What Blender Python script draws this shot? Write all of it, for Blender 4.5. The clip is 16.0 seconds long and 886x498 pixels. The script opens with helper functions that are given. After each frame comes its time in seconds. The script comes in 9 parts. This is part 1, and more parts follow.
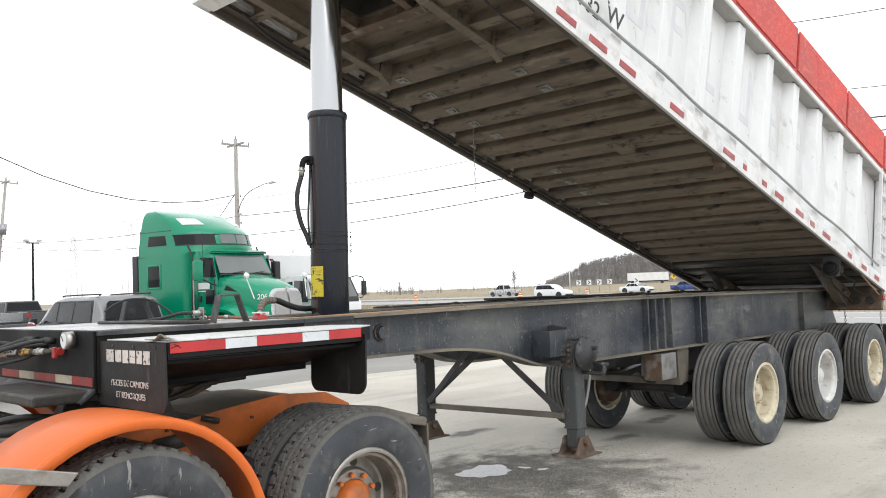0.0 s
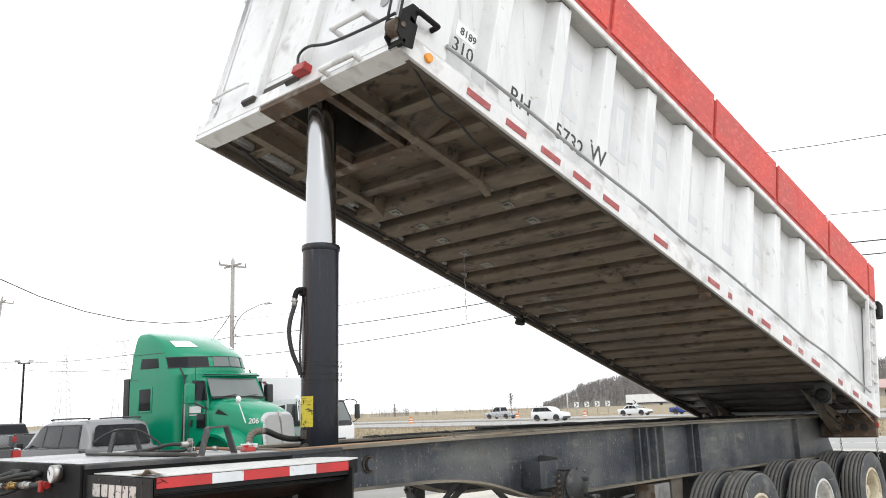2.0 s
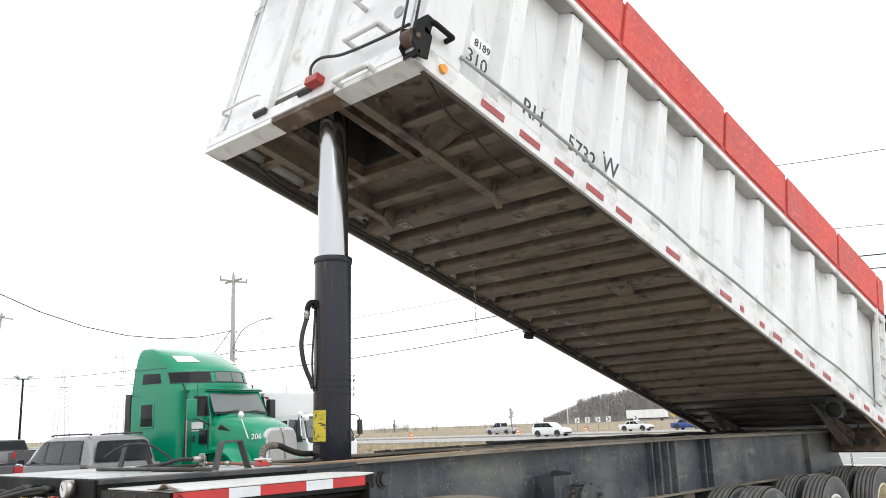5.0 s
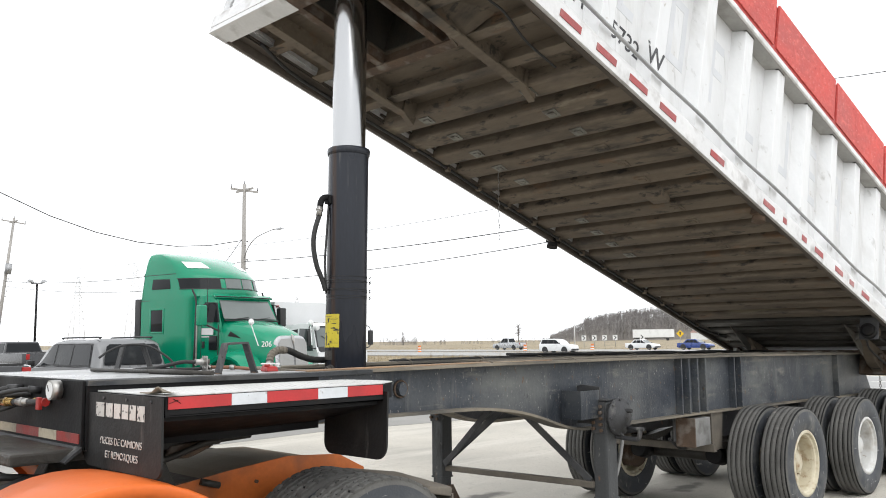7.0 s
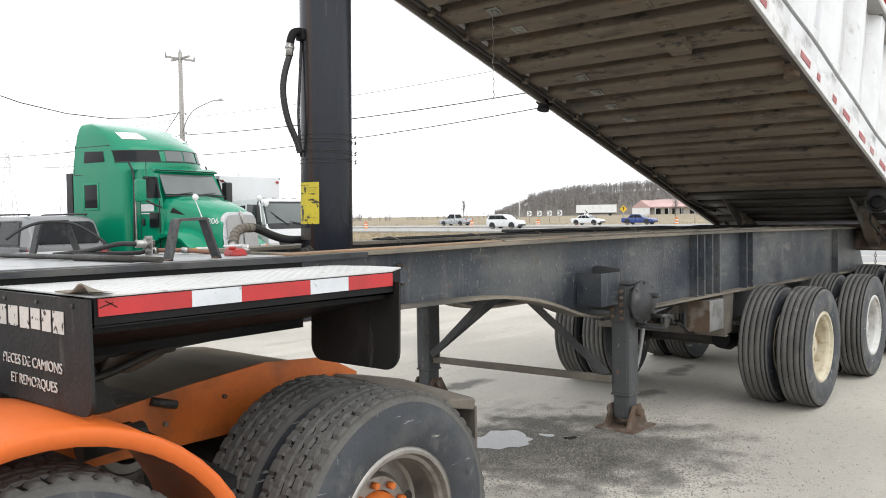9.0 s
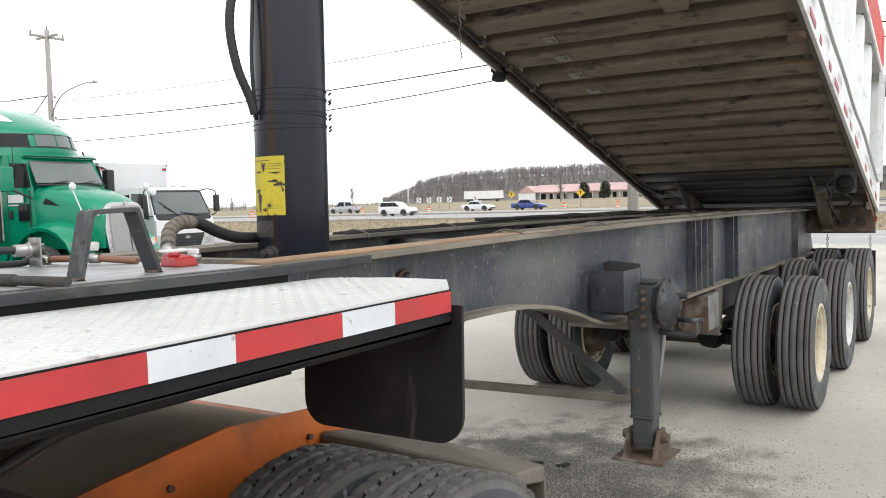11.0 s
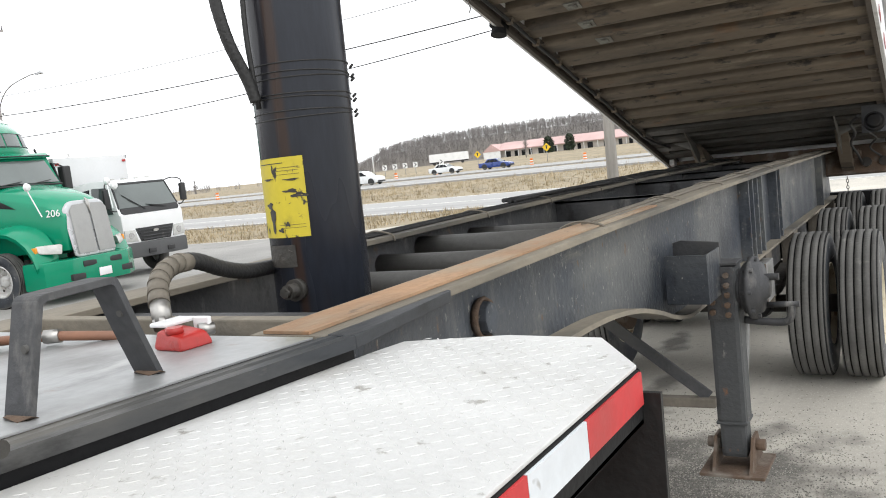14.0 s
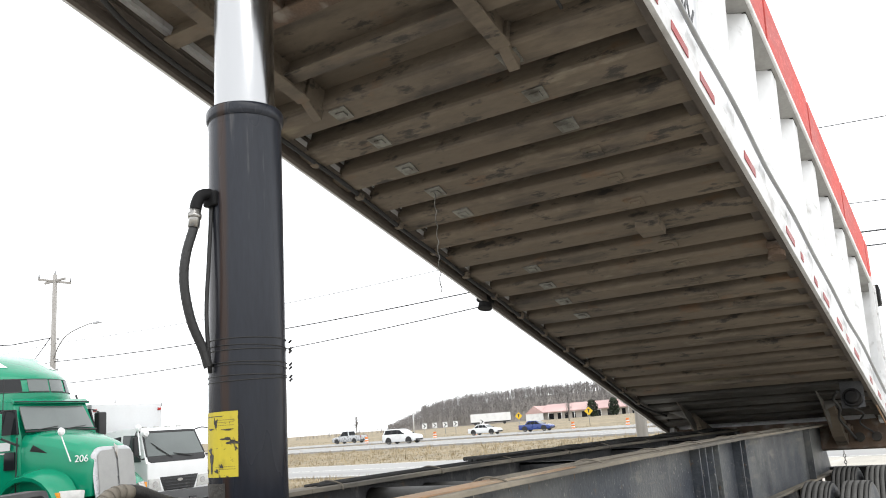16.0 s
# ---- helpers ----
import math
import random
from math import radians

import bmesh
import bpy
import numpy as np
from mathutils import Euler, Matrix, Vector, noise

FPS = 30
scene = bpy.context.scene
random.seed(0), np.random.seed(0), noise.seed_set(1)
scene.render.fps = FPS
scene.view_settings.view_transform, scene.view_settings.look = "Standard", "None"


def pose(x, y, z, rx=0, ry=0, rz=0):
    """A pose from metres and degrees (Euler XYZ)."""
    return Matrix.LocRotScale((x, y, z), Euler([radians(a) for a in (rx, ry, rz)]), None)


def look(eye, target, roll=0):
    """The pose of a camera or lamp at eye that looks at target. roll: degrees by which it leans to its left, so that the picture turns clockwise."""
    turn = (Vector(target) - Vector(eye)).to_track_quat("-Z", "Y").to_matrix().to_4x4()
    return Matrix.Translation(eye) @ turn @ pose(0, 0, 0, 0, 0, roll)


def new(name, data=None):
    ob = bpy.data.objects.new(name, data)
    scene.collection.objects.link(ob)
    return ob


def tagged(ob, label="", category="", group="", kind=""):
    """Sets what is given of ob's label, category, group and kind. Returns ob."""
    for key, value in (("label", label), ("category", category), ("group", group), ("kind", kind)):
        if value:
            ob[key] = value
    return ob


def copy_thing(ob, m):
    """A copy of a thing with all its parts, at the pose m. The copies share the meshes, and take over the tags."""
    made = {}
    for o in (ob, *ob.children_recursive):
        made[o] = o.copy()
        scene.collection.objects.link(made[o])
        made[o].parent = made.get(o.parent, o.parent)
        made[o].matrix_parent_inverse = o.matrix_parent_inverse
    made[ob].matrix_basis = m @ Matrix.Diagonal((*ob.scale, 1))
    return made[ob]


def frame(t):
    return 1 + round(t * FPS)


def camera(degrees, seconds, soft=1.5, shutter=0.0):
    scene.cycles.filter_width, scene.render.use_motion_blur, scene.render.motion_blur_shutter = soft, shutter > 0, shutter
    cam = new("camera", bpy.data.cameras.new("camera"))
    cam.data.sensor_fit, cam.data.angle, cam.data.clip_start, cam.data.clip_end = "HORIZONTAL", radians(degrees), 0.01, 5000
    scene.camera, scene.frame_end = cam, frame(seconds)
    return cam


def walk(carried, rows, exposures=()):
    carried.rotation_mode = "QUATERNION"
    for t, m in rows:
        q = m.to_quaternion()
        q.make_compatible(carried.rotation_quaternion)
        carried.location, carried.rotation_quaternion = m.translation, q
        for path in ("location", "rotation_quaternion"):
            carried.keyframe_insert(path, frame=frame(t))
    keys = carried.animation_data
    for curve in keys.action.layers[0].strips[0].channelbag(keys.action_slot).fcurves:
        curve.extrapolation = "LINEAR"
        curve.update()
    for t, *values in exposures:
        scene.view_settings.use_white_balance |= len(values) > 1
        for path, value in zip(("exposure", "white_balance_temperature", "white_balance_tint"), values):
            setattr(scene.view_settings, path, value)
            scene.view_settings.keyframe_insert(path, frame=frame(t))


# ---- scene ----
# ---- camera and walk ----
cam = camera(56.1, 16.0, soft=1.0)
PATH = [
    (0, (-1.083, -4.751, 1.677), (1.791, -1.977, 1.870), -2.16),
    (0.5, (-1.109, -4.792, 1.693), (1.791, -2.049, 1.949), -1.92),
    (1, (-1.150, -4.850, 1.709), (1.740, -2.122, 2.162), -1.75),
    (1.5, (-1.158, -4.884, 1.727), (1.706, -2.177, 2.413), -1.86),
    (2, (-1.150, -4.886, 1.736), (1.703, -2.187, 2.499), -2.11),
    (2.5, (-1.155, -4.887, 1.735), (1.690, -2.200, 2.562), -2.40),
    (3, (-1.147, -4.878, 1.758), (1.680, -2.224, 2.737), -3.14),
    (5.5, (-1.185, -4.689, 1.699), (1.669, -1.982, 2.423), -1.48),
    (6, (-1.154, -4.565, 1.673), (1.704, -1.828, 2.258), -0.72),
    (6.5, (-0.969, -4.427, 1.674), (1.881, -1.662, 2.157), -0.41),
    (7, (-0.852, -4.321, 1.691), (1.997, -1.547, 2.130), -0.65),
    (7.5, (-0.791, -4.117, 1.685), (2.107, -1.392, 2.106), -0.59),
    (8, (-0.733, -3.875, 1.673), (2.187, -1.153, 1.921), -0.44),
    (8.5, (-0.508, -3.624, 1.683), (2.431, -0.912, 1.646), -0.53),
    (11, (0.291, -2.213, 1.691), (3.648, -0.049, 1.460), -1.67),
    (11.5, (0.501, -2.057, 1.686), (3.878, 0.080, 1.517), -1.64),
    (12, (0.670, -1.910, 1.690), (4.140, 0.081, 1.672), -1.05),
    (12.5, (0.769, -1.719, 1.709), (4.312, 0.138, 1.671), -1.39),
    (13, (0.820, -1.593, 1.761), (4.344, 0.265, 1.404), -3.80),
    (13.5, (0.810, -1.554, 1.801), (4.264, 0.424, 1.396), -5.91),
    (14, (0.794, -1.542, 1.811), (4.207, 0.502, 1.398), -6.31),
    (14.5, (0.764, -1.573, 1.822), (4.163, 0.510, 1.489), -6.35),
    (15, (0.709, -1.694, 1.801), (4.124, 0.384, 1.943), -5.81),
    (15.5, (0.649, -1.988, 1.778), (4.033, 0.075, 2.318), -5.14),
    (16, (0.513, -2.232, 1.771), (3.821, -0.142, 2.600), -4.25),
]
walk(cam, [(t, look(eye, target, roll)) for t, eye, target, roll in PATH], exposures=[(0.0, 0.08), (11.0, 0.1), (12.0, 0.13), (13.0, 0.2), (14.5, 0.25), (16.0, 0.26)])

# ---- overcast daylight ----
world = bpy.data.worlds.new("overcast_sky")
scene.world = world
world.use_nodes = True
wn, wl = world.node_tree.nodes, world.node_tree.links
sky = wn.new("ShaderNodeTexSky")
sky.sky_type, sky.sun_disc = "NISHITA", False
sky.sun_elevation, sky.sun_rotation = radians(48), radians(200)
sky.air_density, sky.dust_density = 1.0, 1.0
milk = wn.new("ShaderNodeHueSaturation")
milk.inputs["Saturation"].default_value = 0.12
milk.inputs["Value"].default_value = 1.0
wl.new(sky.outputs["Color"], milk.inputs["Color"])
cloud_deck = wn.new("ShaderNodeMix")
cloud_deck.data_type = "RGBA"
cloud_deck.inputs[0].default_value = 0.8
cloud_deck.inputs[7].default_value = (11.0, 11.2, 11.5, 1.0)
wl.new(milk.outputs["Color"], cloud_deck.inputs[6])
wl.new(cloud_deck.outputs[2], wn["Background"].inputs["Color"])
wn["Background"].inputs["Strength"].default_value = 0.15

sun_data = bpy.data.lights.new("sun", "SUN")
sun_data.energy, sun_data.angle, sun_data.color = 0.9, radians(50), (1.0, 0.985, 0.955)
sun = new("sun", sun_data)
sun.matrix_world = look((-20, -40, 60), (0, 0, 0))


# ---- materials ----
def material(name, colour, rough=0.6, metal=0.0, vary=0.18, scale=3.0, fine=60.0, bump=0.15, second=None, patch=0.0, patch_scale=1.5,
             patch_sharp=0.08, third=None, third_amount=0.0, third_scale=9.0, gloss_vary=0.15, island=0.0, coat=0.0, stretch=(1, 1, 1), depth=0.01, layers=(), spots=(), spot_colour=(0.1, 0.1, 0.1), shine=0.5):
    """A worn surface: base colour with broad and fine variation, patches of a second colour, specks of a third, and fine relief."""
    m = bpy.data.materials.new(name)
    m.use_nodes = True
    n, l = m.node_tree.nodes, m.node_tree.links
    bsdf = n["Principled BSDF"]
    geo = n.new("ShaderNodeNewGeometry")
    mp = n.new("ShaderNodeMapping")
    mp.inputs["Scale"].default_value = stretch
    l.new(geo.outputs["Position"], mp.inputs["Vector"])

    def cloud(size, detail=4.0):
        t = n.new("ShaderNodeTexNoise")
        t.inputs["Scale"].default_value, t.inputs["Detail"].default_value = size, detail
        l.new(mp.outputs["Vector"], t.inputs["Vector"])
        return t.outputs["Fac"]

    def ramp(source, a, b, lo=0.0, hi=1.0):
        r = n.new("ShaderNodeMapRange")
        for key, v in zip(("From Min", "From Max", "To Min", "To Max"), (a, b, lo, hi)):
            r.inputs[key].default_value = v
        l.new(source, r.inputs["Value"])
        return r.outputs["Result"]

    def mix(fac, a, b, how="MIX"):
        x = n.new("ShaderNodeMix")
        x.data_type, x.blend_type = "RGBA", how
        for sock, v in ((x.inputs[0], fac), (x.inputs[6], a), (x.inputs[7], b)):
            if isinstance(v, bpy.types.NodeSocket):
                l.new(v, sock)
            else:
                sock.default_value = (*v, 1.0) if isinstance(v, tuple) else v
        return x.outputs[2]

    broad, grain = cloud(scale), cloud(fine, 3.0)
    dark = tuple(c * (1 - vary) for c in colour)
    light = tuple(min(1.0, c * (1 + vary)) for c in colour)
    col = mix(ramp(broad, 0.3, 0.7), dark, light)
    col = mix(ramp(grain, 0.3, 0.7, 0.0, vary), col, tuple(c * 0.45 for c in colour))
    if second:
        spot = cloud(patch_scale, 6.0)
        edge = 0.62 - 0.3 * patch
        col = mix(ramp(spot, edge, edge + patch_sharp), col, second)
    if third:
        speck = cloud(third_scale, 2.0)
        edge = 0.72 - 0.3 * third_amount
        col = mix(ramp(speck, edge, edge + 0.05), col, third)
    for tint, amount, size, soft, pull in layers:
        own = n.new("ShaderNodeMapping")
        own.inputs["Scale"].default_value = pull
        own.inputs["Location"].default_value = (size * 1.7, amount * 9.0, soft * 31.0)
        l.new(geo.outputs["Position"], own.inputs["Vector"])
        t = n.new("ShaderNodeTexNoise")
        t.inputs["Scale"].default_value, t.inputs["Detail"].default_value, t.inputs["Roughness"].default_value = size, 8.0, 0.62
        l.new(own.outputs["Vector"], t.inputs["Vector"])
        edge = 0.66 - 0.3 * amount
        col = mix(ramp(t.outputs["Fac"], edge, edge + soft, 0.0, 0.9), col, tint)
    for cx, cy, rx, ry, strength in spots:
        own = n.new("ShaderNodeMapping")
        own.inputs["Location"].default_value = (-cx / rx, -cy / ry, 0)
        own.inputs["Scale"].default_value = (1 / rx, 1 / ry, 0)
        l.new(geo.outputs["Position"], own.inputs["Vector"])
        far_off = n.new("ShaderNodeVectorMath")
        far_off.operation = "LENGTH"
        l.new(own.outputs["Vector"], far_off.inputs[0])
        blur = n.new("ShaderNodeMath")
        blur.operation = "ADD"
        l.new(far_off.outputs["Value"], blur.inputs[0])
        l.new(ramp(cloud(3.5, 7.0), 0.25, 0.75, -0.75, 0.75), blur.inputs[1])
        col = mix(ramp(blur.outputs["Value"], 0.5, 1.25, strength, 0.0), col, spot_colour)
    if island:
        lone = ramp(geo.outputs["Random Per Island"], 0, 1, 1 - island, 1 + island)
        hue = n.new("ShaderNodeHueSaturation")
        l.new(col, hue.inputs["Color"])
        l.new(lone, hue.inputs["Value"])
        col = hue.outputs["Color"]
    l.new(col, bsdf.inputs["Base Color"])
    l.new(ramp(broad, 0.3, 0.7, max(0.02, rough - gloss_vary), min(1.0, rough + gloss_vary)), bsdf.inputs["Roughness"])
    bsdf.inputs["Metallic"].default_value = metal
    bsdf.inputs["Specular IOR Level"].default_value = shine
    bsdf.inputs["Coat Weight"].default_value = coat
    bsdf.inputs["Coat Roughness"].default_value = 0.12
    if bump:
        bp = n.new("ShaderNodeBump")
        bp.inputs["Strength"].default_value, bp.inputs["Distance"].default_value = bump, depth
        l.new(grain, bp.inputs["Height"])
        l.new(bp.outputs["Normal"], bsdf.inputs["Normal"])
    return m


M = {}
M["lot"] = material("gravelly_asphalt", (0.50, 0.472, 0.412), 0.9, scale=0.35, fine=130, vary=0.22, bump=0.8, depth=0.008, second=(0.38, 0.358, 0.315), patch=0.25, patch_scale=0.5, patch_sharp=0.3,
                    layers=(((0.60, 0.58, 0.53), 0.3, 70, 0.12, (1, 1, 1)), ((0.21, 0.2, 0.18), 0.12, 95, 0.08, (1, 1, 1)), ((0.59, 0.56, 0.50), 0.36, 0.9, 0.14, (0.12, 1, 1)), ((0.29, 0.272, 0.24), 0.24, 1.6, 0.16, (0.25, 1, 1)), ((0.35, 0.33, 0.292), 0.3, 14.0, 0.12, (1, 1, 1))),
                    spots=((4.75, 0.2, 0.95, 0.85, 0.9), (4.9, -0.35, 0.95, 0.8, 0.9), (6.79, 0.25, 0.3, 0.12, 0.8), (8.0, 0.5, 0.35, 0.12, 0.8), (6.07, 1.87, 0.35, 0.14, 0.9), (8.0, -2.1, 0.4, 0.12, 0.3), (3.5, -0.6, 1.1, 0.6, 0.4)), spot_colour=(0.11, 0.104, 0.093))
M["lot_dark"] = material("grey_asphalt", (0.275, 0.268, 0.252), 0.9, scale=0.4, fine=110, vary=0.2, bump=0.6, depth=0.006, second=(0.22, 0.214, 0.2), patch=0.36, patch_scale=0.6, patch_sharp=0.3, layers=(((0.36, 0.35, 0.325), 0.26, 1.1, 0.2, (0.3, 1, 1)), ((0.15, 0.146, 0.137), 0.14, 2.2, 0.1, (1, 0.4, 1))))
M["grit"] = material("loose_grit", (0.24, 0.227, 0.2), 0.95, scale=6, fine=40, vary=0.3, island=0.6)
M["wet"] = material("puddle_water", (0.05, 0.05, 0.048), 0.04, scale=2, fine=30, bump=0.05, gloss_vary=0.02)
M["road"] = material("road_asphalt", (0.34, 0.337, 0.328), 0.85, scale=0.15, fine=12, vary=0.12, bump=0.2, stretch=(1, 0.08, 1), second=(0.235, 0.232, 0.224), patch=0.3, patch_scale=0.4, patch_sharp=0.2)
M["line"] = material("road_paint", (0.75, 0.74, 0.70), 0.7, scale=1, fine=12, vary=0.15, second=(0.3, 0.3, 0.29), patch=0.3, patch_scale=3)
M["dry_grass"] = material("dry_grass_ground", (0.31, 0.255, 0.165), 0.95, scale=0.06, fine=2.5, vary=0.22, bump=0.6, depth=0.1, second=(0.235, 0.2, 0.135), patch=0.45, patch_scale=0.12,
                          patch_sharp=0.2, third=(0.16, 0.13, 0.075), third_amount=0.5, third_scale=0.7)
M["blade"] = material("dry_grass_blades", (0.34, 0.275, 0.17), 0.9, scale=0.3, fine=5, vary=0.25, bump=0, island=0.2)
M["hill"] = material("wooded_slope", (0.22, 0.198, 0.172), 0.95, scale=0.02, fine=0.6, vary=0.3, bump=0.3, depth=0.5)
M["bark"] = material("bare_wood", (0.245, 0.23, 0.22), 0.95, scale=0.3, fine=4, vary=0.3, bump=0, island=0.45)
M["evergreen"] = material("dark_evergreen", (0.035, 0.05, 0.03), 0.95, scale=0.6, fine=6, vary=0.4, bump=0, island=0.4)
# Weathered wood, paled and greyed so the colour holds some haze.
M["pole"] = material("weathered_hazy_pole", (0.35, 0.335, 0.315), 0.9, scale=2, fine=30, vary=0.2, stretch=(6, 6, 0.3), bump=0.5)
M["wire"] = material("cable_black", (0.03, 0.03, 0.03), 0.7, vary=0.1, bump=0)
M["frame"] = material("chassis_paint", (0.056, 0.064, 0.076), 0.55, scale=1.3, fine=45, vary=0.4, bump=0.35, second=(0.085, 0.09, 0.094), patch=0.4, patch_scale=1.6, patch_sharp=0.14, shine=0.3, gloss_vary=0.25,
                      layers=(((0.155, 0.158, 0.15), 0.52, 0.75, 0.16, (0.7, 1, 1.5)), ((0.018, 0.023, 0.034), 0.36, 1.1, 0.12, (0.8, 1, 1.2)), ((0.12, 0.122, 0.12), 0.34, 9.0, 0.2, (1.6, 1, 0.22)), ((0.018, 0.02, 0.024), 0.2, 14.0, 0.12, (1.4, 1, 0.35)),
                              ((0.2, 0.19, 0.165), 0.2, 5.0, 0.14, (0.35, 1, 1.6)), ((0.26, 0.255, 0.235), 0.1, 60.0, 0.05, (1, 1, 0.6)), ((0.12, 0.075, 0.045), 0.04, 22.0, 0.05, (1, 1, 0.5))))
M["gear"] = material("grimy_dark_steel", (0.055, 0.056, 0.059), 0.65, scale=4, fine=60, vary=0.35, bump=0.3, second=(0.095, 0.093, 0.088), patch=0.36, patch_scale=3, patch_sharp=0.25, shine=0.3,
                     layers=(((0.17, 0.165, 0.155), 0.2, 8.0, 0.12, (1, 1, 0.4)), ((0.016, 0.016, 0.016), 0.3, 6.0, 0.1, (1, 1, 0.6)), ((0.11, 0.075, 0.05), 0.08, 9.0, 0.1, (1, 1, 1))))
M["flange"] = material("dusty_flange", (0.21, 0.185, 0.145), 0.85, scale=2.5, fine=50, vary=0.28, bump=0.35, second=(0.075, 0.072, 0.066), patch=0.42, patch_scale=3, patch_sharp=0.2, stretch=(0.4, 1, 1))
M["belt"] = material("dusty_tan_sheet", (0.29, 0.235, 0.165), 0.9, scale=4, fine=60, vary=0.25, bump=0.3, second=(0.2, 0.16, 0.115), patch=0.4, patch_scale=4, patch_sharp=0.3, stretch=(0.4, 1, 1))
M["rust"] = material("rusty_plate", (0.33, 0.205, 0.12), 0.85, scale=5, fine=70, vary=0.3, bump=0.35, second=(0.33, 0.275, 0.2), patch=0.5, patch_scale=4, patch_sharp=0.2, stretch=(0.5, 1, 1),
                     layers=(((0.38, 0.165, 0.065), 0.3, 5.0, 0.15, (0.6, 1, 1)), ((0.12, 0.09, 0.065), 0.2, 12.0, 0.1, (0.5, 1, 1)), ((0.38, 0.35, 0.29), 0.2, 3.0, 0.15, (0.3, 1, 1))))
M["rust_dark"] = material("brown_rust", (0.105, 0.07, 0.048), 0.9, scale=7, fine=80, vary=0.35, bump=0.4, second=(0.2, 0.175, 0.15), patch=0.35, patch_scale=8, patch_sharp=0.2)
M["deck"] = material("worn_deck_plate", (0.29, 0.295, 0.295), 0.34, 0.4, scale=2.2, fine=40, vary=0.25, bump=0.12, second=(0.15, 0.148, 0.142), patch=0.34, patch_scale=3.2, patch_sharp=0.3,
                     layers=(((0.07, 0.067, 0.062), 0.34, 5.0, 0.2, (0.5, 1, 1)), ((0.2, 0.13, 0.08), 0.1, 7.0, 0.1, (1, 1, 1)), ((0.40, 0.40, 0.39), 0.16, 11.0, 0.12, (0.25, 1, 1))))
M["black_steel"] = material("black_painted_steel", (0.012, 0.012, 0.0127), 0.6, scale=3, fine=60, vary=0.3, bump=0.15, shine=0.15, second=(0.024, 0.021, 0.018), patch=0.26, patch_scale=4, patch_sharp=0.3)
M["greasy"] = material("greasy_black", (0.046, 0.043, 0.038), 0.5, scale=5, fine=50, vary=0.35, bump=0.4, shine=0.3, second=(0.05, 0.041, 0.033), patch=0.3, patch_scale=6, patch_sharp=0.2)
M["tube_paint"] = material("cylinder_paint", (0.021, 0.024, 0.032), 0.26, scale=1.2, fine=40, vary=0.3, bump=0.05, second=(0.034, 0.024, 0.02), patch=0.36, patch_scale=2.2, patch_sharp=0.3, stretch=(2, 2, 0.35), gloss_vary=0.1, shine=0.3,
                           layers=(((0.055, 0.034, 0.026), 0.22, 7.0, 0.18, (2, 2, 0.12)), ((0.075, 0.075, 0.078), 0.1, 14.0, 0.1, (2, 2, 0.1))))


def streak(m, centre, across, at, half, colour, strength):
    """A vertical, ragged-edged band of another colour down one side of an upright round part."""
    n, l = m.node_tree.nodes, m.node_tree.links
    bsdf = n["Principled BSDF"]
    was = bsdf.inputs["Base Color"].links[0].from_socket
    geo = n.new("ShaderNodeNewGeometry")
    off = n.new("ShaderNodeVectorMath")
    off.operation = "SUBTRACT"
    off.inputs[1].default_value = (*centre, 0.0)
    l.new(geo.outputs["Position"], off.inputs[0])
    dot = n.new("ShaderNodeVectorMath")
    dot.operation = "DOT_PRODUCT"
    dot.inputs[1].default_value = (*across, 0.0)
    l.new(off.outputs[0], dot.inputs[0])
    rough_edge = n.new("ShaderNodeTexNoise")
    rough_edge.inputs["Scale"].default_value, rough_edge.inputs["Detail"].default_value = 9.0, 5.0
    pull = n.new("ShaderNodeMapping")
    pull.inputs["Scale"].default_value = (1, 1, 0.25)
    l.new(geo.outputs["Position"], pull.inputs["Vector"])
    l.new(pull.outputs["Vector"], rough_edge.inputs["Vector"])
    shift = n.new("ShaderNodeMath")
    shift.operation = "MULTIPLY_ADD"
    shift.inputs[1].default_value, shift.inputs[2].default_value = 0.05, -0.025 - at
    l.new(rough_edge.outputs["Fac"], shift.inputs[0])
    add = n.new("ShaderNodeMath")
    l.new(dot.outputs["Value"], add.inputs[0])
    l.new(shift.outputs[0], add.inputs[1])
    size = n.new("ShaderNodeMath")
    size.operation = "ABSOLUTE"
    l.new(add.outputs[0], size.inputs[0])
    fall = n.new("ShaderNodeMapRange")
    for key, v in zip(("From Min", "From Max", "To Min", "To Max"), (half * 0.4, half, strength, 0.0)):
        fall.inputs[key].default_value = v
    l.new(size.outputs[0], fall.inputs["Value"])
    x = n.new("ShaderNodeMix")
    x.data_type = "RGBA"
    l.new(fall.outputs["Result"], x.inputs[0])
    l.new(was, x.inputs[6])
    x.inputs[7].default_value = (*colour, 1.0)
    l.new(x.outputs[2], bsdf.inputs["Base Color"])


streak(M["tube_paint"], (2.62, -0.05), (-0.55, 0.83), 0.05, 0.02, (0.045, 0.026, 0.018), 0.75)
M["chrome"] = material("polished_chrome", (0.47, 0.475, 0.48), 0.22, 1.0, scale=2, fine=20, vary=0.06, bump=0.02, stretch=(1, 1, 0.2), gloss_vary=0.06)
M["yellow"] = material("yellow_sticker", (0.53, 0.43, 0.03), 0.6, scale=6, fine=60, vary=0.12, bump=0.05, second=(0.03, 0.028, 0.025), patch=0.02, patch_scale=24, patch_sharp=0.04, stretch=(1, 1, 0.8), layers=(((0.03, 0.028, 0.024), 0.04, 26.0, 0.04, (1, 1, 1.6)), ((0.30, 0.24, 0.03), 0.2, 12.0, 0.2, (1, 1, 1))))
